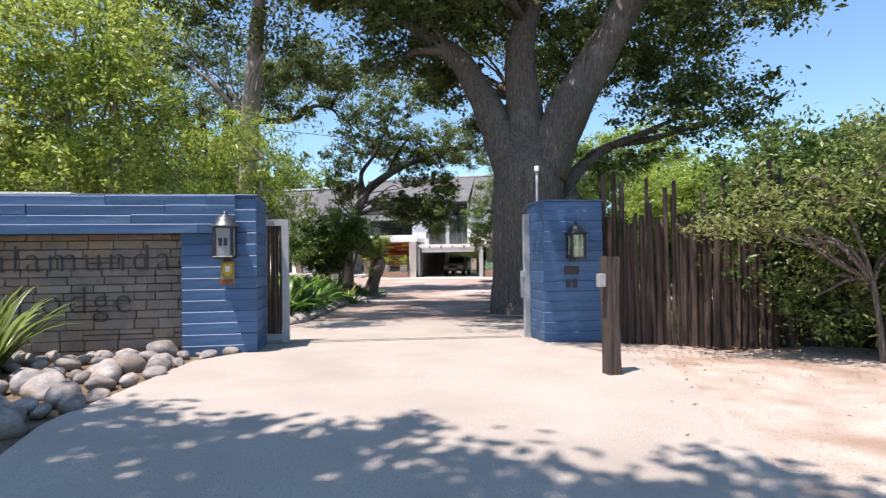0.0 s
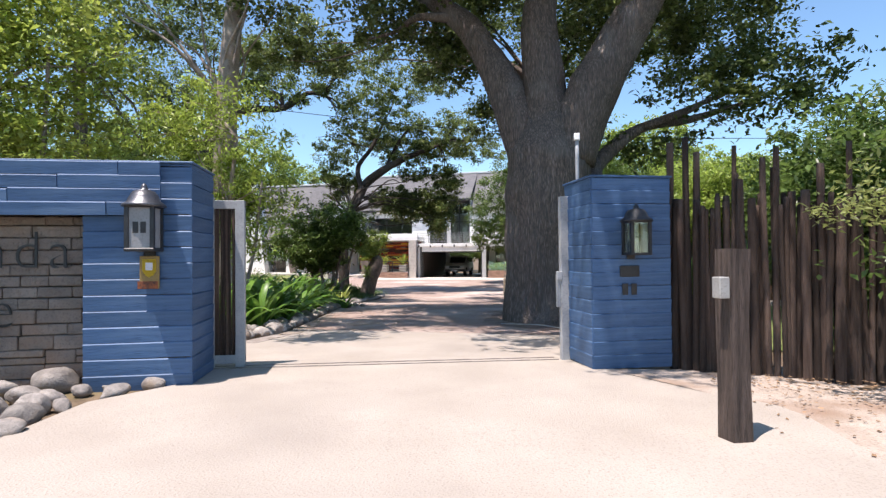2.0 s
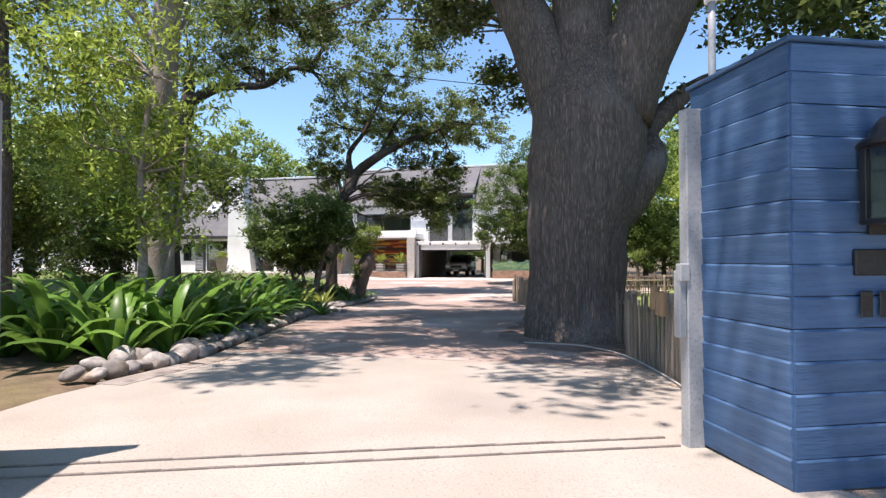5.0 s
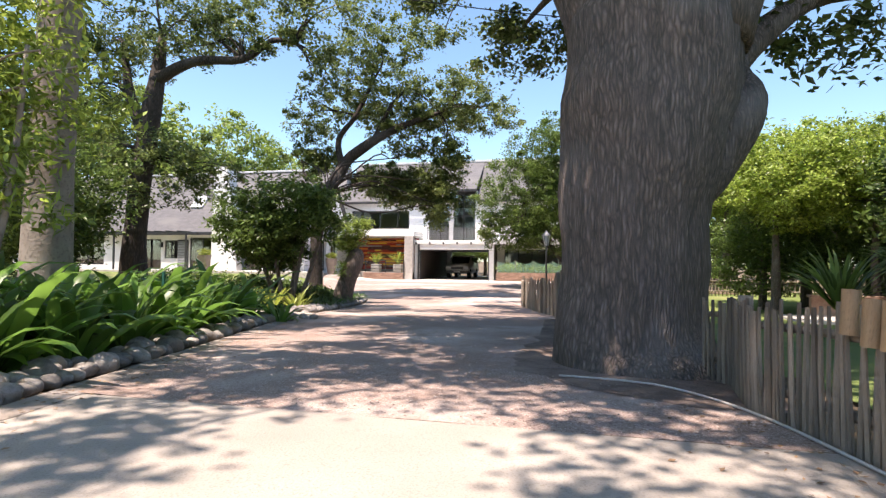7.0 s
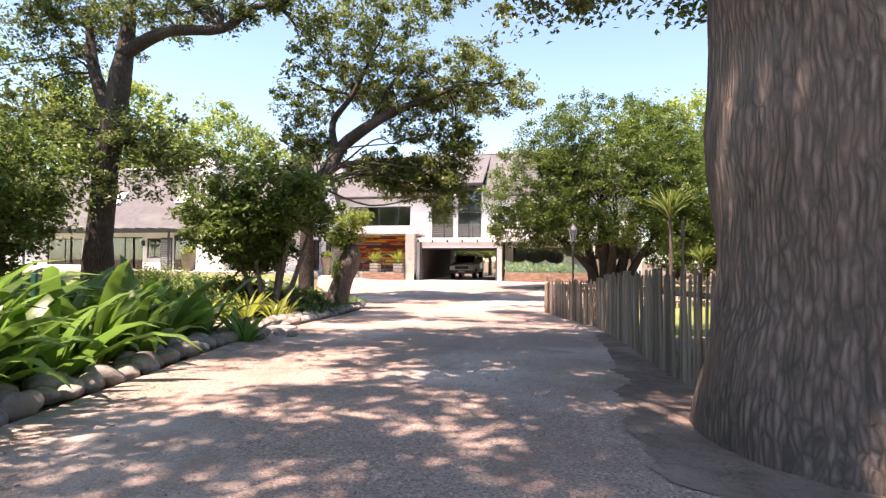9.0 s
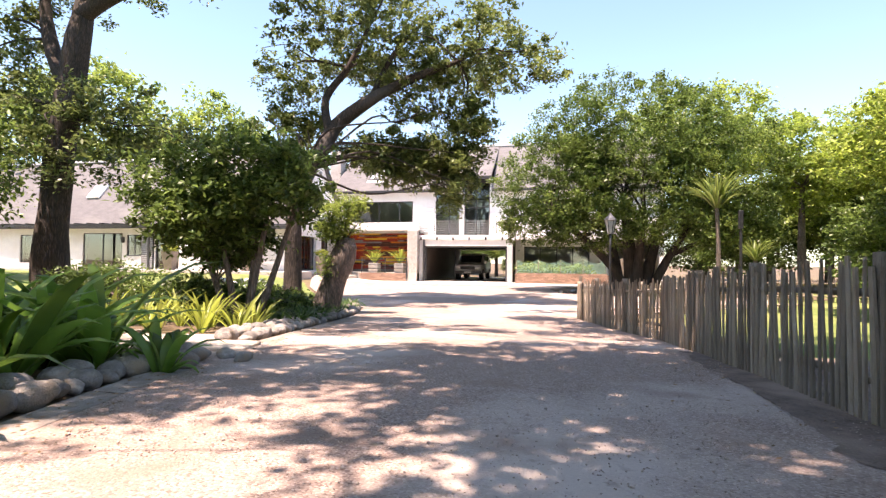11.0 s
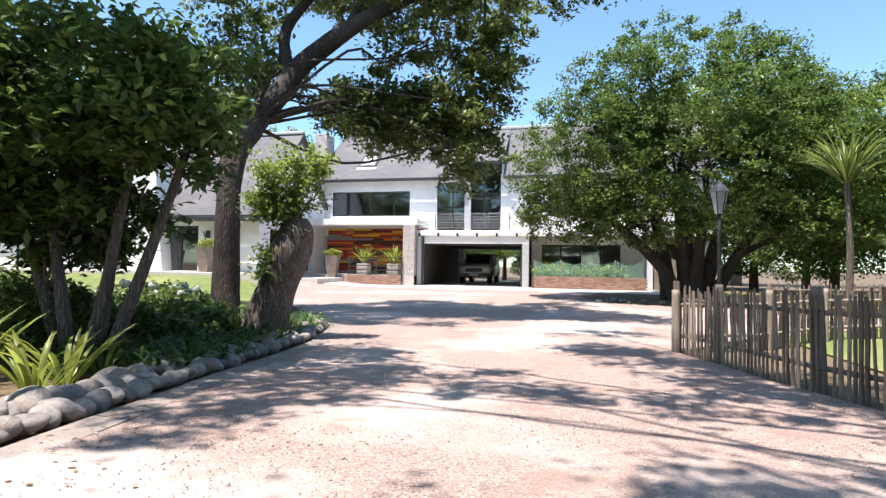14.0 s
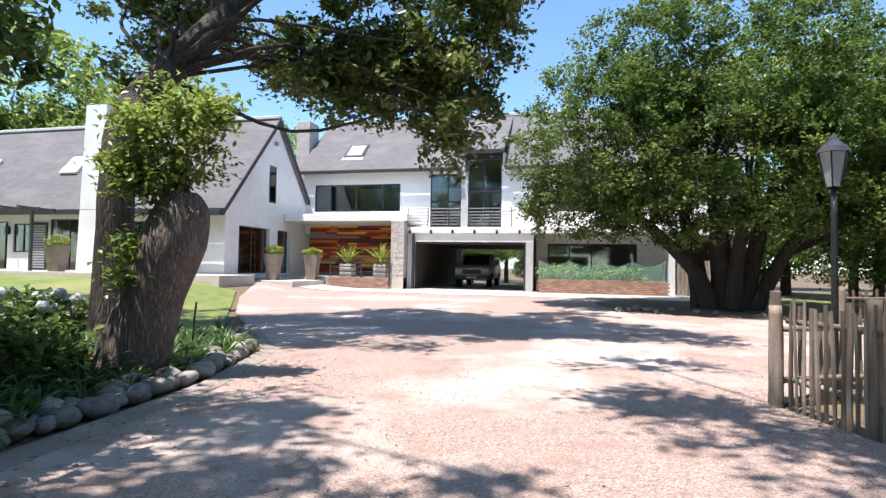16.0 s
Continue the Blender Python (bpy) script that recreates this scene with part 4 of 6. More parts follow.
tree("evergreen_tree", "wide dome of a dense small-leaved evergreen tree near the carport", (1.7, 39.0, -0.65),
     [[(-0.3, -0.2, -0.1), (-0.8, -0.2, 1.2), (-2.2, -0.4, 2.6), (-3.6, -0.4, 3.6)], [(0.1, 0, -0.1), (0.0, 0, 1.6), (-0.3, 0, 4.5)], [(0.5, 0, -0.1), (0.9, 0.2, 1.5), (1.6, 0.4, 4.0)], [(-0.5, 0.2, -0.1), (-0.7, 0.3, 1.6), (-1.2, 0.6, 4.0)], [(0.2, -0.4, -0.1), (0.3, -0.5, 1.4), (0.5, -0.9, 3.6)], [(0.8, -0.1, -0.1), (1.6, -0.2, 1.6), (2.6, -0.3, 3.2)]],
     [[0.30, 0.22, 0.16, 0.1], [0.42, 0.32, 0.15], [0.36, 0.26, 0.12], [0.34, 0.25, 0.1], [0.3, 0.22, 0.1], [0.26, 0.18, 0.1]],
     [(0, 0, 7.6, 4.0, 3.4, 2.2), (-3.4, -0.6, 5.2, 2.6, 2.6, 2.4), (3.6, -0.4, 5.6, 2.6, 2.6, 2.4), (0, -2.2, 5.2, 3.6, 1.8, 2.4), (-4.0, -0.6, 3.4, 1.9, 1.9, 1.2), (4.2, 0, 3.6, 1.8, 1.8, 1.3), (-1.6, -2.0, 3.2, 1.9, 1.4, 1.1), (2.0, -2.0, 3.1, 1.9, 1.4, 1.1), (4.4, -1.0, 2.6, 1.6, 1.4, 0.9), (0, 1, 5, 4, 2, 2.6)],
     150000, LEAF_EVER, (0.13, 0.08), 33, EVER_BARK_SHADED, 0.27, 60, 0.72)


# ---- house ----
house = thing("house", "white two-storey house with grey pitched roofs, carport and balcony", "house", (0, 0, 0))


def wall_with_holes(parent, name, x0, x1, z0, z1, y, thick, holes, material, label="", axis="x"):
    """A wall in the plane y (or x), made of blocks round rectangular openings (a0, a1, b0, b1)."""
    bm = bmesh.new()
    xs = sorted({x0, x1, *[h[0] for h in holes], *[h[1] for h in holes]})
    for a, c in zip(xs, xs[1:]):
        cuts = sorted([(h[2], h[3]) for h in holes if h[0] <= a + 1e-6 and h[1] >= c - 1e-6])
        z = z0
        for lo, hi in cuts + [(z1, z1)]:
            if lo > z + 1e-6:
                if axis == "x":
                    box(bm, a, c, y, y + thick, z, lo)
                else:
                    box(bm, y, y + thick, a, c, z, lo)
            z = hi
    bmesh.ops.remove_doubles(bm, verts=bm.verts, dist=0.0005)
    return part(name, bm, material, parent, label)


def window(parent, x0, x1, z0, z1, y, cols, name="window", axis="x", rows=1, fw=0.06):
    """Frame with mullions and glass panes, set back in the opening."""
    w = thing(name, "", "")
    w.parent = parent

    def bx(a0, a1, d0, d1, b0, b1):
        return boxed(a0, a1, y + d0, y + d1, b0, b1) if axis == "x" else boxed(y + d0, y + d1, a0, a1, b0, b1)

    bm = bmesh.new()
    edges = np.linspace(x0, x1, cols + 1) if np.isscalar(cols) else np.array(cols)
    for e in edges:
        a = min(max(e - fw / 2, x0), x1 - fw)
        if axis == "x":
            box(bm, a, a + fw, y + 0.06, y + 0.12, z0, z1)
        else:
            box(bm, y + 0.06, y + 0.12, a, a + fw, z0, z1)
    for zz in np.linspace(z0, z1 - fw, rows + 1):
        if axis == "x":
            box(bm, x0, x1, y + 0.057, y + 0.117, zz, zz + fw)
        else:
            box(bm, y + 0.057, y + 0.117, x0, x1, zz, zz + fw)
    part("frame", bm, FRAME, w)
    for a, c in zip(edges, edges[1:]):
        part("pane", bx(a + 0.02, c - 0.02, 0.085, 0.093, z0 + 0.03, z1 - 0.03), GLASS, w).visible_shadow = False
    return w


def slab(parent, name, quad, thick, material, label=""):
    """A sloping roof plane with thickness from its four corners."""
    bm = bmesh.new()
    q = [Vector(p) for p in quad]
    n = (q[1] - q[0]).cross(q[3] - q[0]).normalized()
    top = [bm.verts.new(p) for p in q]
    bot = [bm.verts.new(p - n * thick) for p in q]
    bm.faces.new(top)
    bm.faces.new(bot[::-1])
    for i in range(4):
        bm.faces.new((top[i], bot[i], bot[(i + 1) % 4], top[(i + 1) % 4]))
    bmesh.ops.recalc_face_normals(bm, faces=bm.faces)
    return part(name, bm, material, parent, label)


# main block, upper storey
MX0, MX1, MY, MB = -16.75, 4.5, 47.14, 54.4
wall_with_holes(house, "upper_wall", MX0, MX1, 2.2, 5.62, MY, 0.28, [(-16.1, -11.34, 3.36, 4.78), (-9.75, -7.95, 2.42, 5.22), (-7.95, -6.15, 2.42, 5.62), (-3.5, -1.0, 3.3, 4.7)], WHITE, "white plastered front wall")
window(house, -16.1, -11.34, 3.36, 4.78, MY, [-16.1, -15.2, -13.75, -12.3, -11.34])
window(house, -9.75, -7.95, 2.42, 5.22, MY, 2, "balcony_door", rows=2)
window(house, -7.95, -6.15, 2.42, 6.2, MY, 2, "balcony_door", rows=2)
window(house, -3.5, -1.0, 3.3, 4.7, MY, 2)
part("pier", boxed(-8.15, -7.80, MY - 0.10, MY - 0.004, 2.42, 5.3, 0.01), mat("grey_plaster", (0.42, 0.42, 0.42), (0.5, 0.5, 0.5), 4, 0.8, 0.1), house, "grey plastered pier between the glass doors")
part("end_wall", boxed(MX0, MX0 + 0.28, MY + 0.28, MB, -0.6, 5.62), WHITE, house)
part("end_wall", boxed(MX1 - 0.28, MX1, MY + 0.28, MB, -0.6, 5.62), WHITE, house)
wall_with_holes(house, "back_wall", MX0, MX1, -0.6, 5.62, MB, 0.28, [(-9.6, -4.95, -0.45, 1.7)], WHITE)
part("upper_floor", boxed(MX0 + 0.29, MX1 - 0.29, MY + 0.29, MB, 1.95, 2.35), DARKROOM, house)
RZ = 9.05
slab(house, "roof", [(MX0 - 0.25, MY - 0.35, 5.50), (-8.1, MY - 0.35, 5.50), (-8.1, 50.75, RZ), (MX0 - 0.25, 50.75, RZ)], 0.16, ROOF, "grey slate roof")
slab(house, "roof", [(-6.0, MY - 0.35, 5.50), (MX1 + 0.25, MY - 0.35, 5.50), (MX1 + 0.25, 50.75, RZ), (-6.0, 50.75, RZ)], 0.16, ROOF, "grey slate roof")
slab(house, "roof", [(-8.1, MY - 0.5, 6.30), (-6.0, MY - 0.5, 6.30), (-6.0, 50.75, RZ), (-8.1, 50.75, RZ)], 0.16, ROOF, "grey slate roof over the glass bay")
slab(house, "roof", [(MX1 + 0.25, 54.9, 5.50), (MX0 - 0.25, 54.9, 5.50), (MX0 - 0.25, 50.75, RZ), (MX1 + 0.25, 50.75, RZ)], 0.16, ROOF, "grey slate roof")
part("ridge", boxed(MX0 - 0.3, MX1 + 0.3, 50.6, 50.9, RZ - 0.06, RZ + 0.12, 0.03), mat("ridge_cap", (0.5, 0.5, 0.5), (0.6, 0.6, 0.6), 4, 0.8, 0.1), house, "pale ridge capping")
part("gutter", boxed(MX0 - 0.25, -8.15, MY - 0.50, MY - 0.36, 5.30, 5.47, 0.02), FRAME, house)
part("gutter", boxed(-5.95, MX1 + 0.25, MY - 0.50, MY - 0.36, 5.30, 5.47, 0.02), FRAME, house)
part("gutter", boxed(-8.15, -5.95, MY - 0.65, MY - 0.51, 6.08, 6.27, 0.02), FRAME, house)
for xx in (-8.09, -6.1):
    part("bay_cheek", boxed(xx, xx + 0.1, MY - 0.1, 48.4, 5.4, 6.2), WHITE, house)
part("bay_lintel", boxed(-7.98, -6.12, MY, MY + 0.2, 5.9, 6.22), FRAME, house)
# skylight
sk = thing("skylight", "", "")
sk.parent = house
sky_m = Matrix.Translation((-14.2, 48.2, 6.72)) @ Matrix.Rotation(math.atan2(RZ - 5.5, 50.75 - MY + 0.35), 4, "X")
part("frame", boxed(-0.55, 0.55, -0.65, 0.65, -0.02, 0.10, m=sky_m), FRAME, sk)
part("apron", boxed(-0.6, 0.6, -0.9, -0.66, -0.02, 0.06, m=sky_m), WHITE, sk)
# opaque pale pane: the sky's reflection is painted as its base colour
part("pane", boxed(-0.42, 0.42, -0.5, 0.5, 0.102, 0.11, m=sky_m), mat("pane_sky_reflection", (0.5, 0.52, 0.55), (0.6, 0.62, 0.65), 3, 0.1, 0), sk)
STACK = mat("chimney_brick", (0.42, 0.37, 0.33), (0.55, 0.5, 0.45), 5, 0.85, 0.5, 30)
part("chimney", boxed(-17.9, -17.1, 48.3, 49.4, -0.5, 8.6, 0.02), STACK, house, "pale brick chimney")
# ground floor: patio, carport, kitchen side
part("canopy", boxed(-16.55, -10.25, 44.9, MY - 0.004, 2.68, 3.02, 0.015), WHITE, house, "white flat canopy over the patio")
part("patio_back_wall", boxed(-16.4, -10.3, 47.15, 47.35, -0.5, 2.19), DARKROOM, house)
# near-black brown for the carport's inner faces and the wing's rooms
DARK_INTERIOR = mat("dark_interior", (0.07, 0.055, 0.045), (0.12, 0.095, 0.08), 4, 0.8, 0.3, stretch=(4, 4, 0.6))
part("carport_wall", boxed(-10.25, -9.97, 45.56, MB - 0.004, -0.55, 1.72), DARK_INTERIOR, house, "dark inner carport wall")
part("carport_wall", boxed(-4.76, -4.5, 45.56, MB - 0.004, -0.55, 1.72), DARK_INTERIOR, house, "dark inner carport wall")
part("carport_pier", boxed(-10.3, -9.95, 45.2, 45.55, -0.55, 1.72, 0.01), WHITE, house)
part("carport_pier", boxed(-4.78, -4.45, 45.2, 45.55, -0.55, 1.72, 0.01), MATS.get("grey_plaster"), house)
part("carport_beam", boxed(-10.3, -4.45, 45.2, 45.55, 1.722, 2.12, 0.01), WHITE, house)
part("carport_ceiling", boxed(-10.3, -4.45, 45.552, MB - 0.3, 1.73, 1.94), DARK_INTERIOR, house)
part("balcony_slab", boxed(-10.35, 1.2, 45.1, MY - 0.003, 2.122, 2.40, 0.01), WHITE, house, "white balcony edge")
wall_with_holes(house, "kitchen_wall", -4.44, 1.2, -0.55, 2.11, 46.9, 0.25, [(-3.9, 0.1, 0.3, 1.75)], WHITE)
window(house, -3.9, 0.1, 0.3, 1.75, 46.9, 4)
part("kitchen_end", boxed(1.2, 1.45, 45.3, 47.1, -0.55, 2.4), WHITE, house)
rail = thing("balcony_railing", "", "")
rail.parent = house
for xx in np.arange(-10.3, -5.4, 0.97):
    part("post", boxed(xx, xx + 0.03, 45.14, 45.19, 2.2, 3.28), FRAME, rail)
for zz in (2.52, 2.66, 2.80, 2.94, 3.08, 3.24):
    part("bar", boxed(-10.3, -5.4, 45.15, 45.18, zz, zz + 0.035), GREY_STEEL, rail)

# wing
WX1, WY, WB, WE, WR = -16.62, 40.35, 47.75, 3.1, 7.4
WX0 = -46.0
doors = [(-25.6, -23.5, 0.12, 2.4), (-21.9, -19.9, 0.12, 2.3), (-31.0, -28.0, 0.12, 2.3), (-28.0 + 0.3, -26.6, 0.9, 2.2), (-36, -33, 0.4, 2.2)]
wall_with_holes(house, "wing_wall", WX0, WX1, -0.4, WE, WY, 0.3, doors, WHITE, "white plastered wing wall")
for d in doors:
    window(house, d[0], d[1], d[2], d[3], WY, 2, "sliding_door")
wall_with_holes(house, "wing_gable_wall", WY + 0.3, WB, -0.4, WE, WX1 - 0.3, 0.3, [(41.3, 43.7, 0.12, 2.2), (44.4, 45.6, 0.12, 2.2)], WHITE, "white gable wall", axis="y")
window(house, 41.3, 43.7, 0.12, 2.2, WX1 - 0.3, 2, "sliding_door", axis="y")
window(house, 44.4, 45.6, 0.12, 2.2, WX1 - 0.3, 1, "door", axis="y")
bm = bmesh.new()
tri = [(WX1, WY + 0.004, WE), (WX1, WB, WE), (WX1, 44.05, WR - 0.1)]
a = [bm.verts.new(p) for p in tri]
c = [bm.verts.new((p[0] - 0.3, p[1], p[2])) for p in tri]
bm.faces.new(a)
bm.faces.new(c[::-1])
for i in range(3):
    bm.faces.new((a[i], c[i], c[(i + 1) % 3], a[(i + 1) % 3]))
bmesh.ops.recalc_face_normals(bm, faces=bm.faces)
part("gable", bm, WHITE, house, "white gable end")
sl = thing("slot_window", "", "")
sl.parent = house
part("frame", boxed(WX1 - 0.02, WX1 + 0.015, 43.55, 44.15, 3.45, 5.2), FRAME, sl)
part("pane", boxed(WX1 + 0.017, WX1 + 0.022, 43.62, 44.08, 3.52, 5.13), GLASS, sl)
part("gable_light", boxed(WX1, WX1 + 0.15, 43.9, 44.1, 6.2, 6.4, 0.03), GREY_STEEL, house)
slope = (WR - WE) / (44.05 - WY)
slab(house, "roof", [(WX0, WY - 0.4, WE - 0.4 * slope + 0.15), (WX1 + 0.2, WY - 0.4, WE - 0.4 * slope + 0.15), (WX1 + 0.2, 44.05, WR + 0.15), (WX0, 44.05, WR + 0.15)], 0.15, ROOF, "grey slate wing roof")
slab(house, "roof", [(WX1 + 0.2, WB + 0.4, WE - 0.4 * slope + 0.15), (WX0, WB + 0.4, WE - 0.4 * slope + 0.15), (WX0, 44.05, WR + 0.15), (WX1 + 0.2, 44.05, WR + 0.15)], 0.15, ROOF, "grey slate wing roof")
part("ridge", boxed(WX0, WX1 + 0.22, 43.9, 44.2, WR + 0.1, WR + 0.26, 0.03), MATS["ridge_cap"], house)
# near-black floor and an added partition put unlit-room gloom behind the wing's glass
part("room_floor", boxed(WX0 + 0.31, WX1 - 0.31, WY + 0.31, WB - 0.31, 0.0, 0.10), DARK_INTERIOR, house, "wing floor coloured near-black like an unlit room")
part("room_wall", boxed(WX0 + 0.31, WX1 - 0.31, WY + 2.6, WY + 2.75, 0.102, WE), DARK_INTERIOR, house, "added near-black partition that darkens the wing windows")
part("wing_back_wall", boxed(WX0, WX1 - 0.3, WB - 0.3, WB, -0.4, WE), WHITE, house)
part("wing_end_wall", boxed(WX0, WX0 + 0.3, WY + 0.3, WB - 0.3, -0.4, WE), WHITE, house)
part("gutter", boxed(WX0, WX1 + 0.2, WY - 0.56, WY - 0.40, WE - 0.54, WE - 0.32, 0.02), FRAME, house)
bm = bmesh.new()
bt = [(-23.45, -21.35, 39.75, 40.9), (-23.3, -22.25, 39.85, 40.75)]
lo = [bm.verts.new(p) for p in ((bt[0][0], bt[0][2], -0.3), (bt[0][1], bt[0][2], -0.3), (bt[0][1], bt[0][3], -0.3), (bt[0][0], bt[0][3], -0.3))]
hi = [bm.verts.new(p) for p in ((bt[1][0], bt[1][2], 7.3), (bt[1][1], bt[1][2], 7.3), (bt[1][1], bt[1][3], 7.3), (bt[1][0], bt[1][3], 7.3))]
bm.faces.new(hi)
for i in range(4):
    bm.faces.new((lo[i], lo[(i + 1) % 4], hi[(i + 1) % 4], hi[i]))
part("chimney", bm, WHITE, house, "tall white tapered chimney")
terrace = tagged(part("terrace", boxed(-46, -15.2, 38.1, WY - 0.005, -0.4, 0.10, 0.01), PAVE, None, "pale paved terrace along the wing", "structure"), category="terrace")
part("patio_floor", boxed(-16.6, -10.3, 44.6, 49.3, -0.6, 0.02, 0.01), PAVE, None, "pale paved covered patio", "structure")
part("patio_step", boxed(-16.6, -14.2, 41.6, 44.59, -0.6, -0.15, 0.02), PAVE, None, "paved patio approach", "structure")
bm = bmesh.new()
tri = [(MX0 + 0.02, MY + 0.1, 5.62), (MX0 + 0.02, MB, 5.62), (MX0 + 0.02, 50.75, RZ - 0.2)]
a = [bm.verts.new(p) for p in tri]
c = [bm.verts.new((p[0] + 0.25, p[1], p[2])) for p in tri]
bm.faces.new(a)
bm.faces.new(c[::-1])
for i in range(3):
    bm.faces.new((a[i], c[i], c[(i + 1) % 3], a[(i + 1) % 3]))
bmesh.ops.recalc_face_normals(bm, faces=bm.faces)
part("gable", bm, WHITE, house)

# dark barge boards along the gable, carport frame, fascia lights
for y0, y1 in ((WY - 0.42, 44.05), (WB + 0.42, 44.05)):
    z0 = WE - 0.42 * slope + 0.16
    bm = bmesh.new()
    q = [(y0, z0), (y1, WR + 0.17), (y1, WR - 0.12), (y0, z0 - 0.26)]
    a = [bm.verts.new((WX1 + 0.205, y, z)) for y, z in q]
    c = [bm.verts.new((WX1 + 0.25, y, z)) for y, z in q]
    bm.faces.new(a)
    bm.faces.new(c[::-1])
    for i in range(4):
        bm.faces.new((a[i], c[i], c[(i + 1) % 4], a[(i + 1) % 4]))
    bmesh.ops.recalc_face_normals(bm, faces=bm.faces)
    part("barge_board", bm, FRAME, house, "dark barge board")
for x0, x1, z0, z1 in ((-9.945, -9.85, -0.5, 1.62), (-4.88, -4.785, -0.5, 1.62), (-9.945, -4.785, 1.62, 1.715)):
    part("carport_frame", boxed(x0, x1, 45.3, 45.4, z0, z1), FRAME, house)
for x in np.arange(-10.2, -4.6, 1.02):
    part("fascia_light", boxed(x, x + 0.1, 44.98, 45.095, 2.08, 2.26, 0.02), IRON, house)
part("eave_beam", boxed(-19.5, WX1 + 0.35, WY - 0.9, WY - 0.6, 2.46, 2.66, 0.01), FRAME, house, "dark eave beam of the wing")

# ---- trees round about ----
far_mid = tree("shade_tree", "full green shade tree in the garden", (22, 62, -0.5), [[(0, 0, -0.3), (0.1, 0, 2.5), (0, 0, 5)]], [[0.35, 0.28, 0.15]],
               [(0, 0, 7.6, 3.6, 3.4, 2.6), (-2.4, 0.5, 5.4, 2.6, 2.4, 2.0), (2.5, -0.3, 5.6, 2.5, 2.4, 2.0), (0, -1.5, 4.4, 2.6, 1.8, 1.6)], 16000, LEAF_MID, (0.30, 0.18), 51, None, 0.5, 40, 0.6)
far_dark = tree("shade_tree", "dark green leafy tree behind the fence", (9.5, 13.5, -0.3), [[(0, 0, -0.3), (0.1, 0, 2.0), (0, 0, 4)]], [[0.25, 0.2, 0.1]],
                [(0, 0, 4.6, 2.4, 2.4, 1.6), (-1.8, 0.3, 3.2, 1.8, 1.8, 1.5), (1.8, -0.3, 3.4, 1.8, 1.8, 1.5), (0, -0.8, 2.0, 2.2, 1.6, 1.3)], 16000, LEAF_DARK, (0.20, 0.12), 52, None, 0.4, 40, 0.55)
far_lime = tree("acacia_tree", "flat-topped tree with yellow-green foliage beyond the house", (9.0, 60, -0.5), [[(0, 0, -0.3), (0.1, 0, 4), (0, 0, 8)]], [[0.35, 0.28, 0.15]],
                [(0, 0, 11.5, 4.4, 4, 2.0), (-3.5, 0, 9.2, 3.0, 3, 1.7), (3.6, 0, 9.4, 3.0, 3, 1.7), (0, -1, 7.6, 3, 2, 1.4)], 17000, LEAF_LIME2, (0.32, 0.18), 53, None, 0.5, 40, 0.5)
rngT = np.random.default_rng(77)


def more(src, spots):
    for x, y, s in spots:
        o = copy_thing(src, pose(x, y, lie(x, y), 0, 0, rngT.uniform(0, 360)))
        o.scale = (s, s, s * rngT.uniform(0.9, 1.1))


far_dark.scale = (0.8, 0.8, 0.72)
far_lime.scale = (1.15, 1.15, 1.15)
more(far_mid, [(-46, 60, 1.1), (-36, 58, 1.25), (-27, 60, 1.2), (-20, 63, 1.1), (-12, 68, 0.95), (-4, 70, 1.0), (32, 58, 1.1), (44, 50, 1.2), (-42, 22, 1.2), (-30, 30, 0.9),
               (-26, 14, 1.1), (-34, 6, 1.3), (-20, 8, 0.9), (22, 42, 0.9), (30, 34, 1.0), (-50, 40, 1.3), (13.5, 48, 0.8), (-7.5, 60.5, 0.55), (-19.5, 19.5, 0.75), (-31.5, 54, 1.3), (-42, 52, 1.7)])
more(far_dark, [(12.5, 11.2, 0.8), (7.2, 11.0, 0.62), (15.5, 13, 0.85), (18, 9, 0.85), (-15, 21, 0.8), (-24, 24, 1.0), (-18.5, 12, 1.0), (-22, 18, 1.1), (-28, 20, 1.1), (11, 20.5, 1.0), (14.5, 19, 1.1), (13, 25, 1.0), (17, 24, 1.2), (-9.5, 57.5, 0.55), (-5.5, 57.5, 0.5), (7.5, 51, 1.0), (11, 50, 1.0), (16, 46, 1.1), (21, 44, 1.1), (8, 45.5, 0.75), (26, 40, 1.2), (30, 48, 1.2), (14, 40, 0.9), (18, 37, 0.9), (24, 30, 1.0), (22, 16, 0.9), (28, 22, 1.1), (7.6, 28.5, 0.6), (10.5, 27.5, 0.6)])
more(far_lime, [(7.4, 26.5, 0.44), (9.8, 25.6, 0.40), (9.4, 29.5, 0.55), (9.6, 41, 0.62), (13, 36, 0.6), (14, 44, 0.62), (19, 30, 0.55), (24, 22, 0.6), (25, 50, 0.8), (2, 66, 0.85), (28, 14, 0.6), (-16, 70, 0.8)])
street = tree("street_tree", "tall street tree outside the entrance", (-6.5, -5.5, 0.0), [[(0, 0, -0.3), (0.2, 0, 4), (1.0, 0.3, 7.5)], [(0.6, 0.1, 6), (3, 1, 8), (6, 2, 9)]], [[0.4, 0.32, 0.2], [0.22, 0.15, 0.06]],
              [(3.3, 4.3, 8.8, 2.0, 1.4, 0.8), (6.2, 4.1, 9.0, 2.0, 1.2, 0.7), (8.4, 3.7, 9.2, 1.5, 1.2, 0.7), (5, 2.6, 9.4, 3, 1.4, 0.8), (1.5, 3.8, 8.6, 1.4, 1.2, 0.7)],
              27000, LEAF_OAK, (0.17, 0.11), 55, None, 0.30, 54, sub=2)
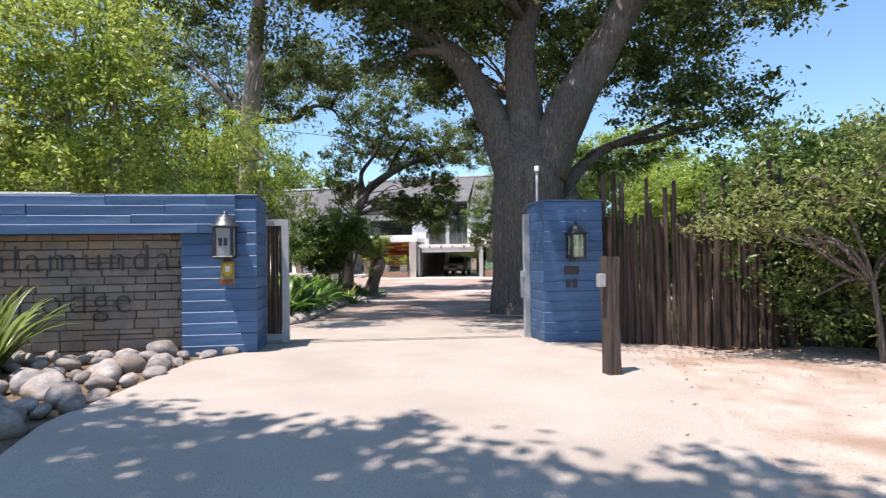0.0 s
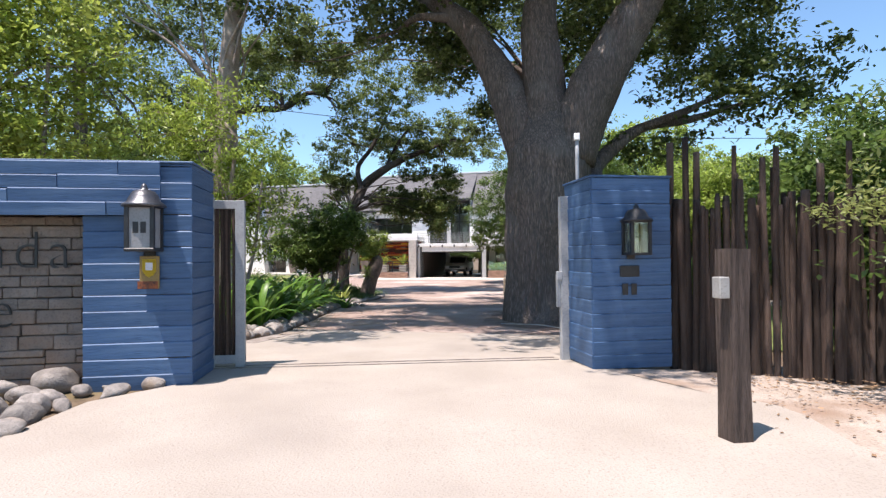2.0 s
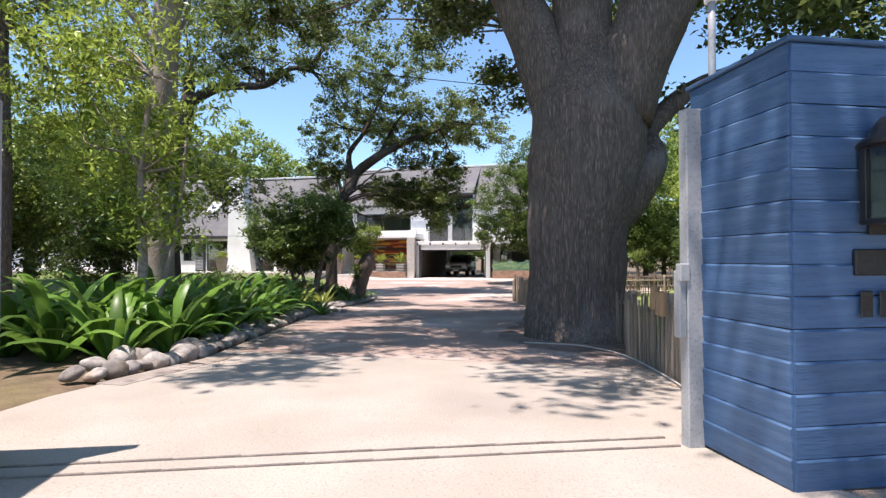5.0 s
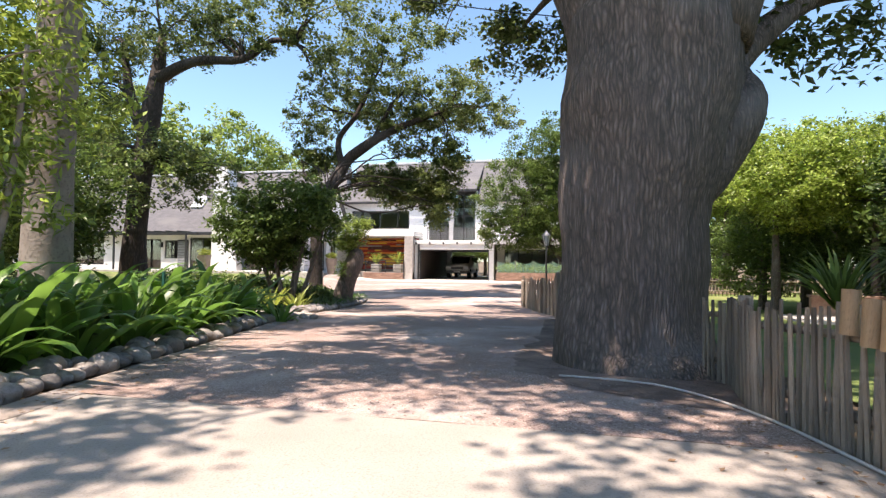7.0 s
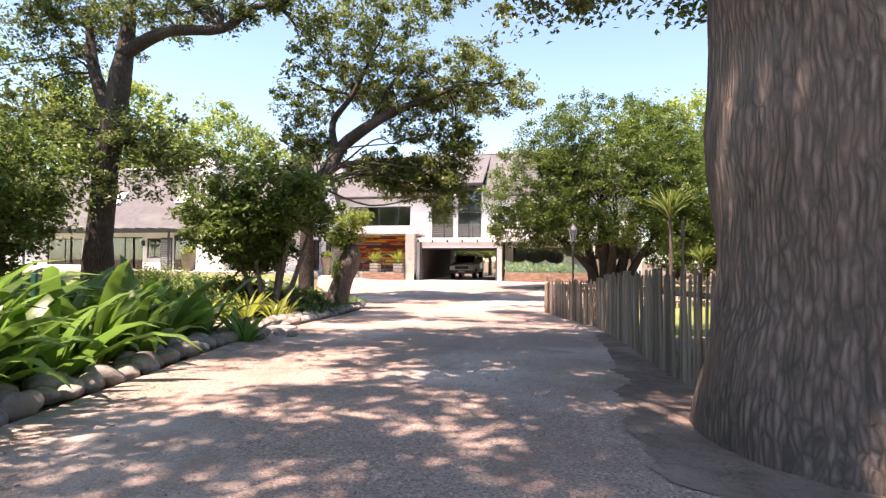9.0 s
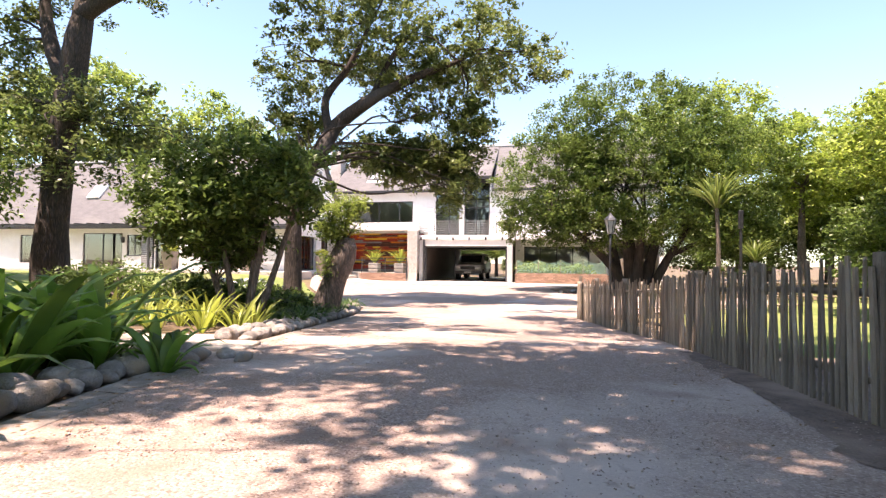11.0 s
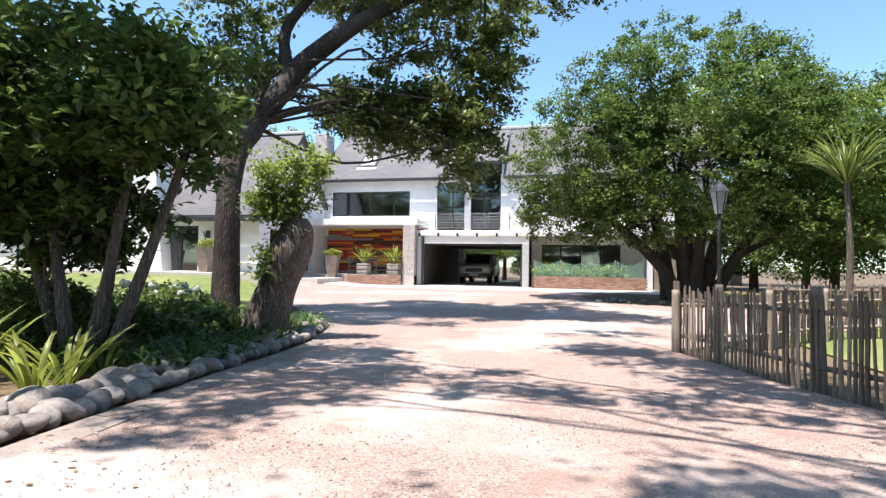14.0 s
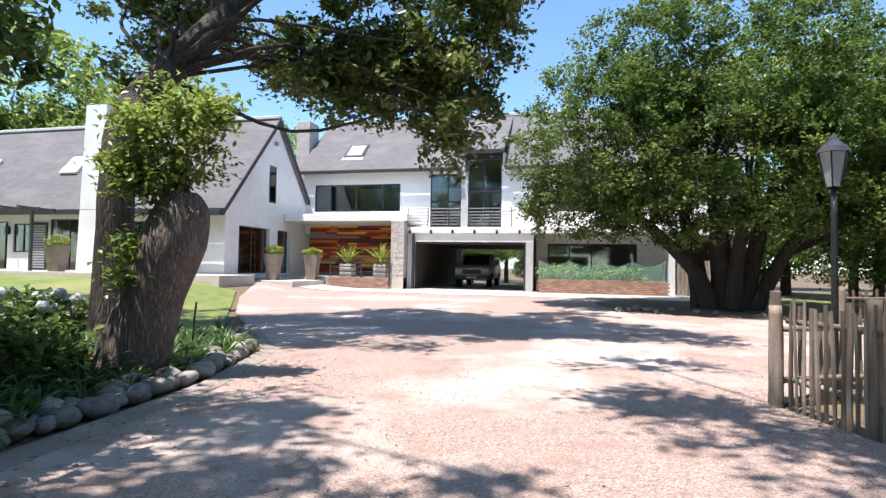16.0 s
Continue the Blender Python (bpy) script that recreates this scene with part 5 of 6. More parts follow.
# shrubs along the verge
tree("olive_shrub", "airy olive-green shrub with thin stems on the verge", (6.3, 5.85, 0.0),
     [[(0, 0, -0.1), (-0.1, 0, 0.9), (-0.4, -0.1, 1.8)], [(0.1, 0.1, -0.1), (0.3, 0, 0.9), (0.6, 0, 2.0)], [(0.4, -0.3, -0.1), (0.45, -0.35, 0.8), (0.4, -0.3, 1.7)]], [[0.04, 0.03, 0.015]] * 3,
     [(-0.6, -0.1, 1.9, 1.2, 0.7, 0.35), (0.5, 0, 2.1, 1.1, 0.8, 0.5), (-1.3, -0.2, 1.55, 0.7, 0.5, 0.15), (0.9, 0, 1.3, 0.8, 0.7, 0.5), (0.0, 0.4, 1.2, 0.9, 0.5, 0.5), (0.3, 0.4, 0.5, 0.9, 0.5, 0.4), (-0.5, 0.3, 0.7, 0.7, 0.4, 0.6), (1.0, 0, 0.6, 0.9, 0.6, 0.5), (0.2, -0.2, 2.5, 0.7, 0.5, 0.3)],
     15000, LEAF_OLIVE, (0.075, 0.035), 56, BARK, 0.17, 26, 0.25, sub=7, category="shrub")
tree("olive_shrub", "wide olive-green shrub with dry twigs on the verge", (8.8, 5.4, 0.0),
     [[(0, 0, -0.1), (-0.1, 0, 0.9), (-0.4, -0.1, 1.8)], [(0.1, 0.1, -0.1), (0.3, 0, 0.9), (0.6, 0, 2.0)]], [[0.05, 0.04, 0.02]] * 2,
     [(-0.9, -0.1, 2.0, 1.3, 0.9, 0.5), (0.6, 0, 2.2, 1.4, 1.0, 0.6), (1.0, 0, 1.3, 1.3, 0.9, 0.7), (-0.6, 0.2, 1.2, 1.2, 0.6, 0.6), (0, 0.2, 0.5, 1.4, 0.8, 0.4), (2.4, 0, 1.6, 1.4, 1.2, 1.3)],
     26000, LEAF_OLIVE, (0.07, 0.035), 57, BARK, 0.18, 28, 0.25, sub=7, category="shrub")
tree("hedge_shrub", "dark twiggy undergrowth by the pole fence", (6.6, 6.35, 0.0), [[(0, 0, -0.1), (0, 0, 0.8), (0.2, 0, 1.8)]], [[0.04, 0.03, 0.01]],
     [(0, 0.2, 1.1, 1.5, 0.5, 1.0), (2.2, -0.2, 1.2, 1.4, 0.6, 1.1), (4.6, -0.6, 1.3, 1.6, 0.8, 1.2)], 16000, LEAF_DARK, (0.10, 0.055), 58, None, 0.25, 30, 0.3, category="shrub")


# ---- strap-leaved plants ----
def strap_mesh(name, count, length, width, material, seed, upright=0.9, curl=1.6):
    """A rosette of arching, folded strap leaves."""
    rng = np.random.default_rng(seed)
    V, F = [], []
    for k in range(count):
        a = rng.uniform(0, 2 * math.pi)
        el = upright * rng.uniform(0.6, 1.25)
        L, W = length * rng.uniform(0.65, 1.2), width * rng.uniform(0.7, 1.2)
        p = np.array([math.cos(a), math.sin(a), 0]) * rng.uniform(0, 0.06)
        s = np.array([-math.sin(a), math.cos(a), 0])
        base = len(V)
        segs = 6
        c = curl * rng.uniform(0.6, 1.3)
        for i in range(segs + 1):
            u = i / segs
            w = W * (0.55 + 1.2 * u - 1.75 * u ** 3) * 0.5 if u < 1 else 0.001
            e = el - c * u * u
            d = np.array([math.cos(a) * math.cos(e), math.sin(a) * math.cos(e), math.sin(e)])
            n = np.cross(d, s)
            V += [p + s * w - n * w * 0.35, p, p - s * w - n * w * 0.35]
            if i < segs:
                b0 = base + i * 3
                F += [(b0, b0 + 1, b0 + 4, b0 + 3), (b0 + 1, b0 + 2, b0 + 5, b0 + 4)]
            p = p + d * L / segs
    me = bpy.data.meshes.new(name)
    me.from_pydata([tuple(v) for v in V], [], F)
    me.materials.append(material)
    me.polygons.foreach_set("use_smooth", [True] * len(me.polygons))
    return me


def scatter_plants(name, meshes, spots, label, category, group, s0=0.8, s1=1.25):
    for x, y in spots:
        o = new(name, random.choice(meshes))
        s = random.uniform(s0, s1)
        o.matrix_basis = pose(x, y, lie(x, y) - 0.03, 0, 0, random.uniform(0, 360)) @ Matrix.Diagonal((s, s, s, 1))
        tagged(o, label, category, group)


def leaf_plants(name, blades, count, spots, label, category, group, s0=0.8, s1=1.25):
    """Rosettes whose blades are parts of their own, sharing a few meshes."""
    for x, y in spots:
        t = thing(name, label, category, (x, y, lie(x, y) - 0.03), 0, group)
        for k in range(count):
            o = new("leaf", random.choice(blades))
            o.parent = t
            s = random.uniform(s0, s1)
            o.matrix_basis = pose(0, 0, 0, random.uniform(-12, 12), random.uniform(-14, 14), k * 137.5 + random.uniform(-20, 20)) @ Matrix.Diagonal((s, s, s, 1))


def bed_spots(y0, y1, d0, d1, gap, seed):
    rng = np.random.default_rng(seed)
    out = []
    tries = 0
    while tries < 3000:
        tries += 1
        y = rng.uniform(y0, y1)
        x = np.interp(y, LY, LX) - rng.uniform(d0, d1)
        if all((x - a) ** 2 + (y - c) ** 2 > gap * gap for a, c in out):
            out.append((x, y))
    return out


CLIVIA = [strap_mesh("clivia_leaf", 1, 1.05, 0.165, LEAF_STRAP, k, 1.15, 1.8) for k in range(12)]
leaf_plants("clivia", CLIVIA, 22, bed_spots(9.0, 17.0, 0.6, 4.4, 0.55, 1), "clump of broad arching dark green strap leaves in the bed", "plant", "plants in the bed", 0.85, 1.35)
YEL = [strap_mesh("flax_leaf", 1, 0.80, 0.065, LEAF_YELLOW, 30 + k, 1.25, 1.2) for k in range(10)]
leaf_plants("flax_plant", YEL, 20, bed_spots(19.7, 21.5, 0.7, 3.6, 0.62, 2) + bed_spots(21.5, 22.4, 0.8, 1.2, 0.7, 8), "clump of yellow-green sword leaves in the sun", "plant", "yellow plants in the bed", 0.65, 1.05)
LILY = [strap_mesh("lily_leaves", 30, 0.52, 0.035, LEAF_LILY, 20 + k, 1.1, 2.0) for k in range(3)]
scatter_plants("lily_plant", LILY, bed_spots(22.3, 29.0, 0.35, 2.8, 0.33, 3), "clump of narrow dark green leaves in the bed", "plant", "low plants in the bed", 0.7, 1.2)
leaf_plants("clivia", CLIVIA, 16, [(-4.5, 16.5), (-4.9, 16.9)], "clump of broad arching leaves beside the stepping stones", "plant", "plants in the bed", 0.5, 0.75)
# spiky palm-like plant at the foot of the sign wall
YUC = strap_mesh("yucca_leaves", 90, 0.85, 0.05, LEAF_YUCCA, 40, 1.15, 1.1)
scatter_plants("yucca_plant", [YUC], [(-3.2, 3.35)], "spiky green yucca at the foot of the sign wall", "plant", "", 1.3, 1.31)
for x, y, h, s in ((3.6, 31.4, 3.3, 1.5), (4.6, 31.0, 1.6, 0.9), (7.2, 17.8, 0.7, 1.9), (5.9, 18.6, 0.5, 1.5)):
    t = thing("yucca_tree", "tall yucca with a thin trunk and a spiky head", "tree", (x, y, lie(x, y)))
    b = bmesh.new()
    tube(b, [(0, 0, -0.1), (0.05, 0, h * 0.5), (0, 0, h)], [0.09, 0.07, 0.06], 8, 0.1)
    part("trunk", b, BARK, t)
    o = new("head", YUC)
    o.parent = t
    o.matrix_basis = pose(0, 0, h - 0.05, 0, 0, 40) @ Matrix.Diagonal((s, s, s, 1))
hyd = tree("hydrangea_bush", "hydrangea bush with pale blue flower heads", (-10.3, 27.2, -0.78), [[(0, 0, -0.05), (0, 0, 0.3), (0, 0, 0.5)]], [[0.03, 0.02, 0.01]],
           [(0, 0, 0.45, 0.8, 0.7, 0.35), (-0.9, 0.4, 0.45, 0.7, 0.6, 0.35)], 2600, LEAF_DARK, (0.14, 0.09), 61, None, 0.14, 26, 0.5, category="bush")
FLOWER = mat("pale_petals", (0.45, 0.50, 0.62), (0.70, 0.70, 0.62), 9, 0.8, 0.6, 60)
for k in range(16):
    b = bmesh.new()
    bmesh.ops.create_icosphere(b, subdivisions=2, radius=0.085)
    for v in b.verts:
        v.co *= 1 + 0.25 * noise.noise(v.co * 40 + Vector((k, 0, 0)))
    a = random.uniform(0, 6.28)
    o = part("flower_head", b, FLOWER, hyd)
    o.location = (random.uniform(-1.5, 0.6), random.uniform(-0.6, 0.6), random.uniform(0.62, 0.85))
tree("box_bush", "low rounded dark green bush in the bed", (-12.2, 23.9, -0.72), [[(0, 0, -0.05), (0, 0, 0.4), (0, 0, 0.8)]], [[0.05, 0.03, 0.02]],
     [(0, 0, 0.75, 1.2, 1.0, 0.55), (-1.4, 0.3, 0.7, 1.0, 0.9, 0.5)], 7000, LEAF_DARK, (0.10, 0.06), 62, None, 0.18, 30, 0.6, category="bush")

tree("low_bush", "low dense dark green bush below the camellia", (-8.6, 23.6, -0.78), [[(0, 0, -0.05), (0, 0, 0.3), (0, 0, 0.6)]], [[0.04, 0.03, 0.02]],
     [(-0.3, 0, 0.45, 1.0, 0.8, 0.4), (-1.6, 0.2, 0.6, 1.2, 0.9, 0.5), (0.6, 1.2, 0.35, 0.8, 0.8, 0.3), (-0.6, 1.6, 0.45, 1.1, 0.9, 0.4)], 9000, LEAF_DARK, (0.13, 0.07), 63, None, 0.2, 30, 0.5, category="bush")

# ---- stones ----
ROCKS = []
for k in range(7):
    b = bmesh.new()
    bmesh.ops.create_icosphere(b, subdivisions=3, radius=0.5)
    sx, sy, sz = random.uniform(0.82, 1.05), random.uniform(0.66, 0.9), random.uniform(0.5, 0.68)
    for v in b.verts:
        n = noise.noise(v.co * 1.9 + Vector((k * 9, 0, 0))) * 0.28 + noise.noise(v.co * 5 + Vector((0, k * 5, 0))) * 0.05
        v.co = Vector((v.co.x * sx, v.co.y * sy, v.co.z * sz)) * (1 + n)
    me = bpy.data.meshes.new("stone")
    b.to_mesh(me)
    b.free()
    me.materials.append(ROCK)
    me.polygons.foreach_set("use_smooth", [True] * len(me.polygons))
    ROCKS.append(me)


def stone(x, y, s, label, group, sink=0.12, tilt=18):
    o = new("river_stone", random.choice(ROCKS))
    o.matrix_basis = pose(x, y, lie(x, y) + s * (0.30 - sink), random.uniform(-tilt, tilt), random.uniform(-tilt, tilt), random.uniform(0, 360)) @ Matrix.Diagonal((s, s, s, 1))
    return tagged(o, label, "stone", group)


y = 8.2
while y < 29.5:
    if not 17.3 < y < 18.9:
        s = random.uniform(0.16, 0.3) if 18.9 < y < 25 else random.uniform(0.2, 0.36)
        x = np.interp(y, LY, LX) - 0.22 + random.uniform(-0.05, 0.05)
        stone(x, y, s, "rounded grey river stone edging the bed", "edging stones", 0.08)
        if random.random() < 0.75:
            stone(x - random.uniform(0.18, 0.32), y + random.uniform(-0.1, 0.1), random.uniform(0.2, 0.34), "rounded grey river stone edging the bed", "edging stones", 0.0)
        if 18.9 < y < 24 and random.random() < 0.8:
            stone(x - random.uniform(0.3, 0.6), y + random.uniform(-0.15, 0.15), random.uniform(0.18, 0.32), "rounded grey river stone edging the bed", "edging stones", 0.05)
        y += s * random.uniform(0.62, 0.85)
    else:
        y += 0.2
for x, y, s in ((-4.6, 17.05, 0.32), (-4.85, 17.2, 0.28), (-4.5, 16.75, 0.3), (-4.95, 16.9, 0.28), (-4.5, 17.4, 0.22), (-4.2, 17.25, 0.2)):
    stone(x, y, s, "large rounded stone at the corner of the bed", "edging stones", 0.02)
rngS = np.random.default_rng(9)
u0 = Vector((0.927, 0.375))
v0 = Vector((-0.375, 0.927))
pile = []
for k in range(900):
    p = Vector((-1.1, 5.24)) + u0 * rngS.uniform(-4.6, -0.25) + v0 * rngS.uniform(-3.4, 0.12)
    edge = float(np.interp(p.y, LY, LX))
    s = rngS.uniform(0.17, 0.44)
    if p.x < edge - 0.12 * s - 0.02 and all((p - q).length > 0.40 * (s + r) for q, r in pile):
        pile.append((p, s))
for p, s in pile:
    stone(p.x, p.y, s, "weathered river stone in the bed below the sign", "stones below the sign", 0.17, 25)
# stepping slabs crossing the bed
SLAB = mat("sandstone_slab", (0.40, 0.34, 0.28), (0.52, 0.45, 0.38), 3, 0.85, 0.4, 30, island=0.12)
for x, y, w, d, r in ((-6.0, 17.7, 1.3, 0.8, 8), (-6.3, 18.6, 1.4, 0.7, 14), (-7.6, 18.0, 1.2, 0.9, 5), (-5.2, 18.2, 0.9, 0.6, 12), (-7.9, 19.0, 1.1, 0.7, 10), (-9.0, 18.5, 1.1, 0.9, 0)):
    o = part("stepping_slab", boxed(-w / 2, w / 2, -d / 2, d / 2, -0.04, 0.05, 0.012, 0.03), SLAB, None, "pale sandstone stepping slab across the bed")
    o.matrix_basis = pose(x, y, lie(x, y) - 0.005, 0, 0, r)
    tagged(o, category="paving slab", group="stepping slabs")

# ---- fences ----


def picket_fence(name, label, line, height, gap, seed, seg_post=1.9, mat_=None, slim=1.0):
    """Upright split pickets nailed to two rails along a line, with round posts."""
    rng = random.Random(seed)
    f = thing(name, label, "fence", (0, 0, 0))
    mat_ = mat_ or PICKET
    variants = []
    for k in range(8):
        b = bmesh.new()
        w = rng.uniform(0.022, 0.036)
        tube(b, [(0, 0, 0), (rng.uniform(-0.012, 0.012), 0, 0.35), (rng.uniform(-0.012, 0.012), 0.004, 0.7), (rng.uniform(-0.01, 0.01), 0, 1.0)], [w, w * rng.uniform(0.9, 1.1), w * rng.uniform(0.9, 1.1), w * 0.85], 5, 0.15, seed=k)
        me = bpy.data.meshes.new("picket")
        b.to_mesh(me)
        b.free()
        me.materials.append(mat_)
        variants.append(me)
    pts = [Vector(p) for p in line]
    since = 9
    for a, c in zip(pts, pts[1:]):
        d = (c - a)
        L = d.length
        yaw = math.degrees(math.atan2(d.y, d.x))
        s = 0.0
        while s < L:
            p = a + d * (s / L)
            z = lie(p.x, p.y)
            o = new("picket", rng.choice(variants))
            o.parent = f
            h = height * rng.uniform(0.93, 1.05)
            o.matrix_basis = pose(p.x, p.y, z - 0.02, rng.uniform(-1.5, 1.5), rng.uniform(-2, 2), yaw + rng.uniform(-20, 20)) @ Matrix.Diagonal((slim * rng.uniform(0.8, 1.2), 0.7 * slim, h, 1))
            st = gap * rng.uniform(0.75, 1.25)
            since += st
            if since > seg_post:
                since = 0
                b = bmesh.new()
                q = p + Vector((d.y, -d.x)).normalized() * 0.06
                tube(b, [(q.x, q.y, z - 0.2), (q.x, q.y, z + height * 0.5), (q.x, q.y, z + height * 1.03)], [0.065, 0.062, 0.06], 8, 0.1, seed=s)
                part("post", b, mat_, f, smooth=True)
            s += st
        for zz in (0.25, 0.78):
            b = bmesh.new()
            n = Vector((d.y, -d.x)).normalized() * 0.045
            tube(b, [(a.x + n.x, a.y + n.y, lie(a.x, a.y) + zz * height), ((a + c).x / 2 + n.x, (a + c).y / 2 + n.y, lie(*((a + c) / 2)) + zz * height + 0.01), (c.x + n.x, c.y + n.y, lie(c.x, c.y) + zz * height)], [0.03] * 3, 6, 0.1)
            part("rail", b, mat_, f, smooth=True)
    return f


picket_fence("picket_fence", "grey weathered picket fence of split poles along the drive", [(1.15, 14.4), (0.98, 15.6), (0.65, 20.0), (0.55, 22.2)], 1.08, 0.09, 1, slim=0.86)
end_fence = picket_fence("picket_fence", "sun-bleached picket fence ending in a square post beside the drive", [(0.55, 22.2), (0.06, 24.0), (-0.68, 26.85)], 1.06, 0.088, 5, slim=0.74)
part("end_post", boxed(-0.77, -0.69, 26.87, 26.95, -0.95, lie(-0.8, 26.9) + 1.12, 0.008, 0.004), PICKET, end_fence, "broad square end post")
picket_fence("picket_fence", "grey weathered picket fence between the pillar and the oak", [(2.75, 8.0), (2.52, 9.9), (2.26, 11.3), (2.4, 12.3), (2.22, 12.6)], 0.80, 0.056, 2, slim=0.68)
picket_fence("picket_fence", "grey picket fence across the side garden", [(-0.78, 26.9), (0.6, 27.6), (2.5, 29.5), (6.0, 31.0)], 0.95, 0.12, 3)
picket_fence("picket_fence", "low picket fence at the far side of the garden", [(3.0, 34.5), (9.0, 35.5), (16.0, 35.0)], 0.9, 0.16, 4, 3)
pf = thing("pole_fence", "tall dark fence of rough upright wooden poles", "fence", (0, 0, 0))
line = [Vector((3.36, 7.32)), Vector((3.95, 6.98)), Vector((4.7, 6.75)), Vector((6.0, 6.9)), Vector((8.2, 7.2)), (Vector((12, 7.4)))]
for a, c in zip(line, line[1:]):
    s, L = 0.0, (c - a).length
    while s < L:
        p = a.lerp(c, s / L) + Vector((random.uniform(-0.02, 0.02), random.uniform(-0.06, 0.06)))
        r = random.uniform(0.022, 0.044)
        tall = random.random() < 0.32
        h = random.uniform(1.95, 2.5) if tall else random.uniform(1.66, 1.85)
        b = bmesh.new()
        lx = random.uniform(-0.05, 0.05)
        tube(b, [(p.x, p.y, -0.15), (p.x + lx * 0.3, p.y, h * 0.35), (p.x + lx * 0.8, p.y + 0.01, h * 0.7), (p.x + lx, p.y, h)], [r * 1.05, r, r * 0.95, r * 0.85], 7, 0.18, seed=s)
        part("pole", b, POLE_DARK, pf, smooth=True)
        s += r * 1.1
stake = thing("garden_stake", "thin green metal stake in the bed", "stake", (-4.45, 13.3, -0.28))
part("rod", boxed(-0.022, 0.022, -0.015, 0.015, -0.1, 0.98, 0.004), mat("green_paint", (0.02, 0.10, 0.07), (0.03, 0.13, 0.09), 8, 0.5, 0.1), stake)

# lamp post
lp = thing("lamp_post", "black post with a glazed four-sided garden lantern", "lamp post", (0.05, 27.55, lie(0.05, 27.55)))
b = bmesh.new()
tube(b, [(0, 0, -0.1), (0, 0, 0.5), (0, 0, 2.25)], [0.055, 0.035, 0.03], 10)
part("post", b, IRON, lp, smooth=True)
r0, r1, z0, z1 = 0.075, 0.15, 2.25, 2.62
for k in range(6):
    b = bmesh.new()
    a = math.pi * 2 * k / 6
    tube(b, [(r0 * math.cos(a), r0 * math.sin(a), z0), ((r0 + r1) / 2 * math.cos(a), (r0 + r1) / 2 * math.sin(a), (z0 + z1) / 2), (r1 * math.cos(a), r1 * math.sin(a), z1)], [0.009] * 3, 5)
    part("bar", b, IRON, lp)
b = bmesh.new()
lo = [b.verts.new((0.07 * math.cos(a), 0.07 * math.sin(a), z0)) for a in [math.pi * 2 * k / 6 for k in range(6)]]
hi = [b.verts.new((0.143 * math.cos(a), 0.143 * math.sin(a), z1)) for a in [math.pi * 2 * k / 6 for k in range(6)]]
for k in range(6):
    b.faces.new((lo[k], lo[(k + 1) % 6], hi[(k + 1) % 6], hi[k]))
part("shade", b, mat("milky_glass", (0.35, 0.36, 0.36), (0.45, 0.46, 0.45), 6, 0.25, 0), lp, "milky glass sides")
b = bmesh.new()
tube(b, [(0, 0, z1), (0, 0, z1 + 0.06), (0, 0, z1 + 0.13), (0, 0, z1 + 0.2)], [0.18, 0.13, 0.06, 0.012], 6)
part("hood", b, HOOD, lp)

dp = thing("garden_post", "slim black square post in the side garden", "post", (3.56, 28.7, lie(3.56, 28.7)))
part("post", boxed(-0.03, 0.03, -0.03, 0.03, -0.1, 2.75, 0.004), IRON, dp)
part("head", boxed(-0.055, 0.055, -0.055, 0.055, 2.45, 2.95, 0.008), IRON, dp)

# ---- on the terrace and patio ----
TERRA = mat("taupe_planter", (0.20, 0.16, 0.135), (0.28, 0.225, 0.19), 4, 0.7, 0.15)


def planter(at, label, h=1.1, kind_="round"):
    t = thing("planter", label, "planter", at, 8, "planters by the house")
    b = bmesh.new()
    a, c = 0.20, 0.33
    lo = [b.verts.new((sx * a, sy * a, 0)) for sx, sy in ((-1, -1), (1, -1), (1, 1), (-1, 1))]
    hi = [b.verts.new((sx * c, sy * c, h)) for sx, sy in ((-1, -1), (1, -1), (1, 1), (-1, 1))]
    inn = [b.verts.new((sx * (c - 0.05), sy * (c - 0.05), h)) for sx, sy in ((-1, -1), (1, -1), (1, 1), (-1, 1))]
    dp = [b.verts.new((sx * (c - 0.06), sy * (c - 0.06), h - 0.08)) for sx, sy in ((-1, -1), (1, -1), (1, 1), (-1, 1))]
    b.faces.new(lo[::-1])
    for i in range(4):
        j = (i + 1) % 4
        b.faces.new((lo[i], lo[j], hi[j], hi[i]))
        b.faces.new((hi[i], hi[j], inn[j], inn[i]))
        b.faces.new((inn[i], inn[j], dp[j], dp[i]))
    b.faces.new(dp)
    part("pot", b, TERRA, t)
    if kind_ == "round":
        crown("plant", [(0, 0, h + 0.14, 0.36, 0.36, 0.24)], 1500, 0.09, 0.04, LEAF_YELLOW, t, int(at[0] * -10) + 90, 0.08, 30, 0.3)
    else:
        o = new("plant", YUC_SMALL)
        o.parent = t
        o.location = (0, 0, h - 0.05)
    return t


YUC_SMALL = strap_mesh("dracaena_leaves", 60, 0.85, 0.05, LEAF_YELLOW, 44, 1.25, 1.3)
planter((-22.9, 37.2 + 1.2, 0.10), "tall taupe planter with a clipped green plant on the terrace", 1.05)
planter((-18.6, 39.2, 0.10), "tall taupe planter with a clipped green plant on the terrace", 1.15)
planter((-15.6, 42.4, -0.15), "tall taupe planter with a clipped yellow-green plant by the patio", 1.15)
planter((-14.7, 44.3, -0.15), "tall taupe planter with a clipped yellow-green plant by the patio", 1.15)
BRICK = mat("red_brick", (0.27, 0.15, 0.105), (0.40, 0.26, 0.195), 6, 0.85, 0.4, 40, c3=(0.48, 0.39, 0.33), big=1.5, island=0.25)
brick_base = tagged(part("patio_wall", boxed(-14.0, -10.95, 44.42, 44.59, -0.55, 0.0, 0.01), BRICK, None, "low brick wall at the patio edge"), category="low wall")
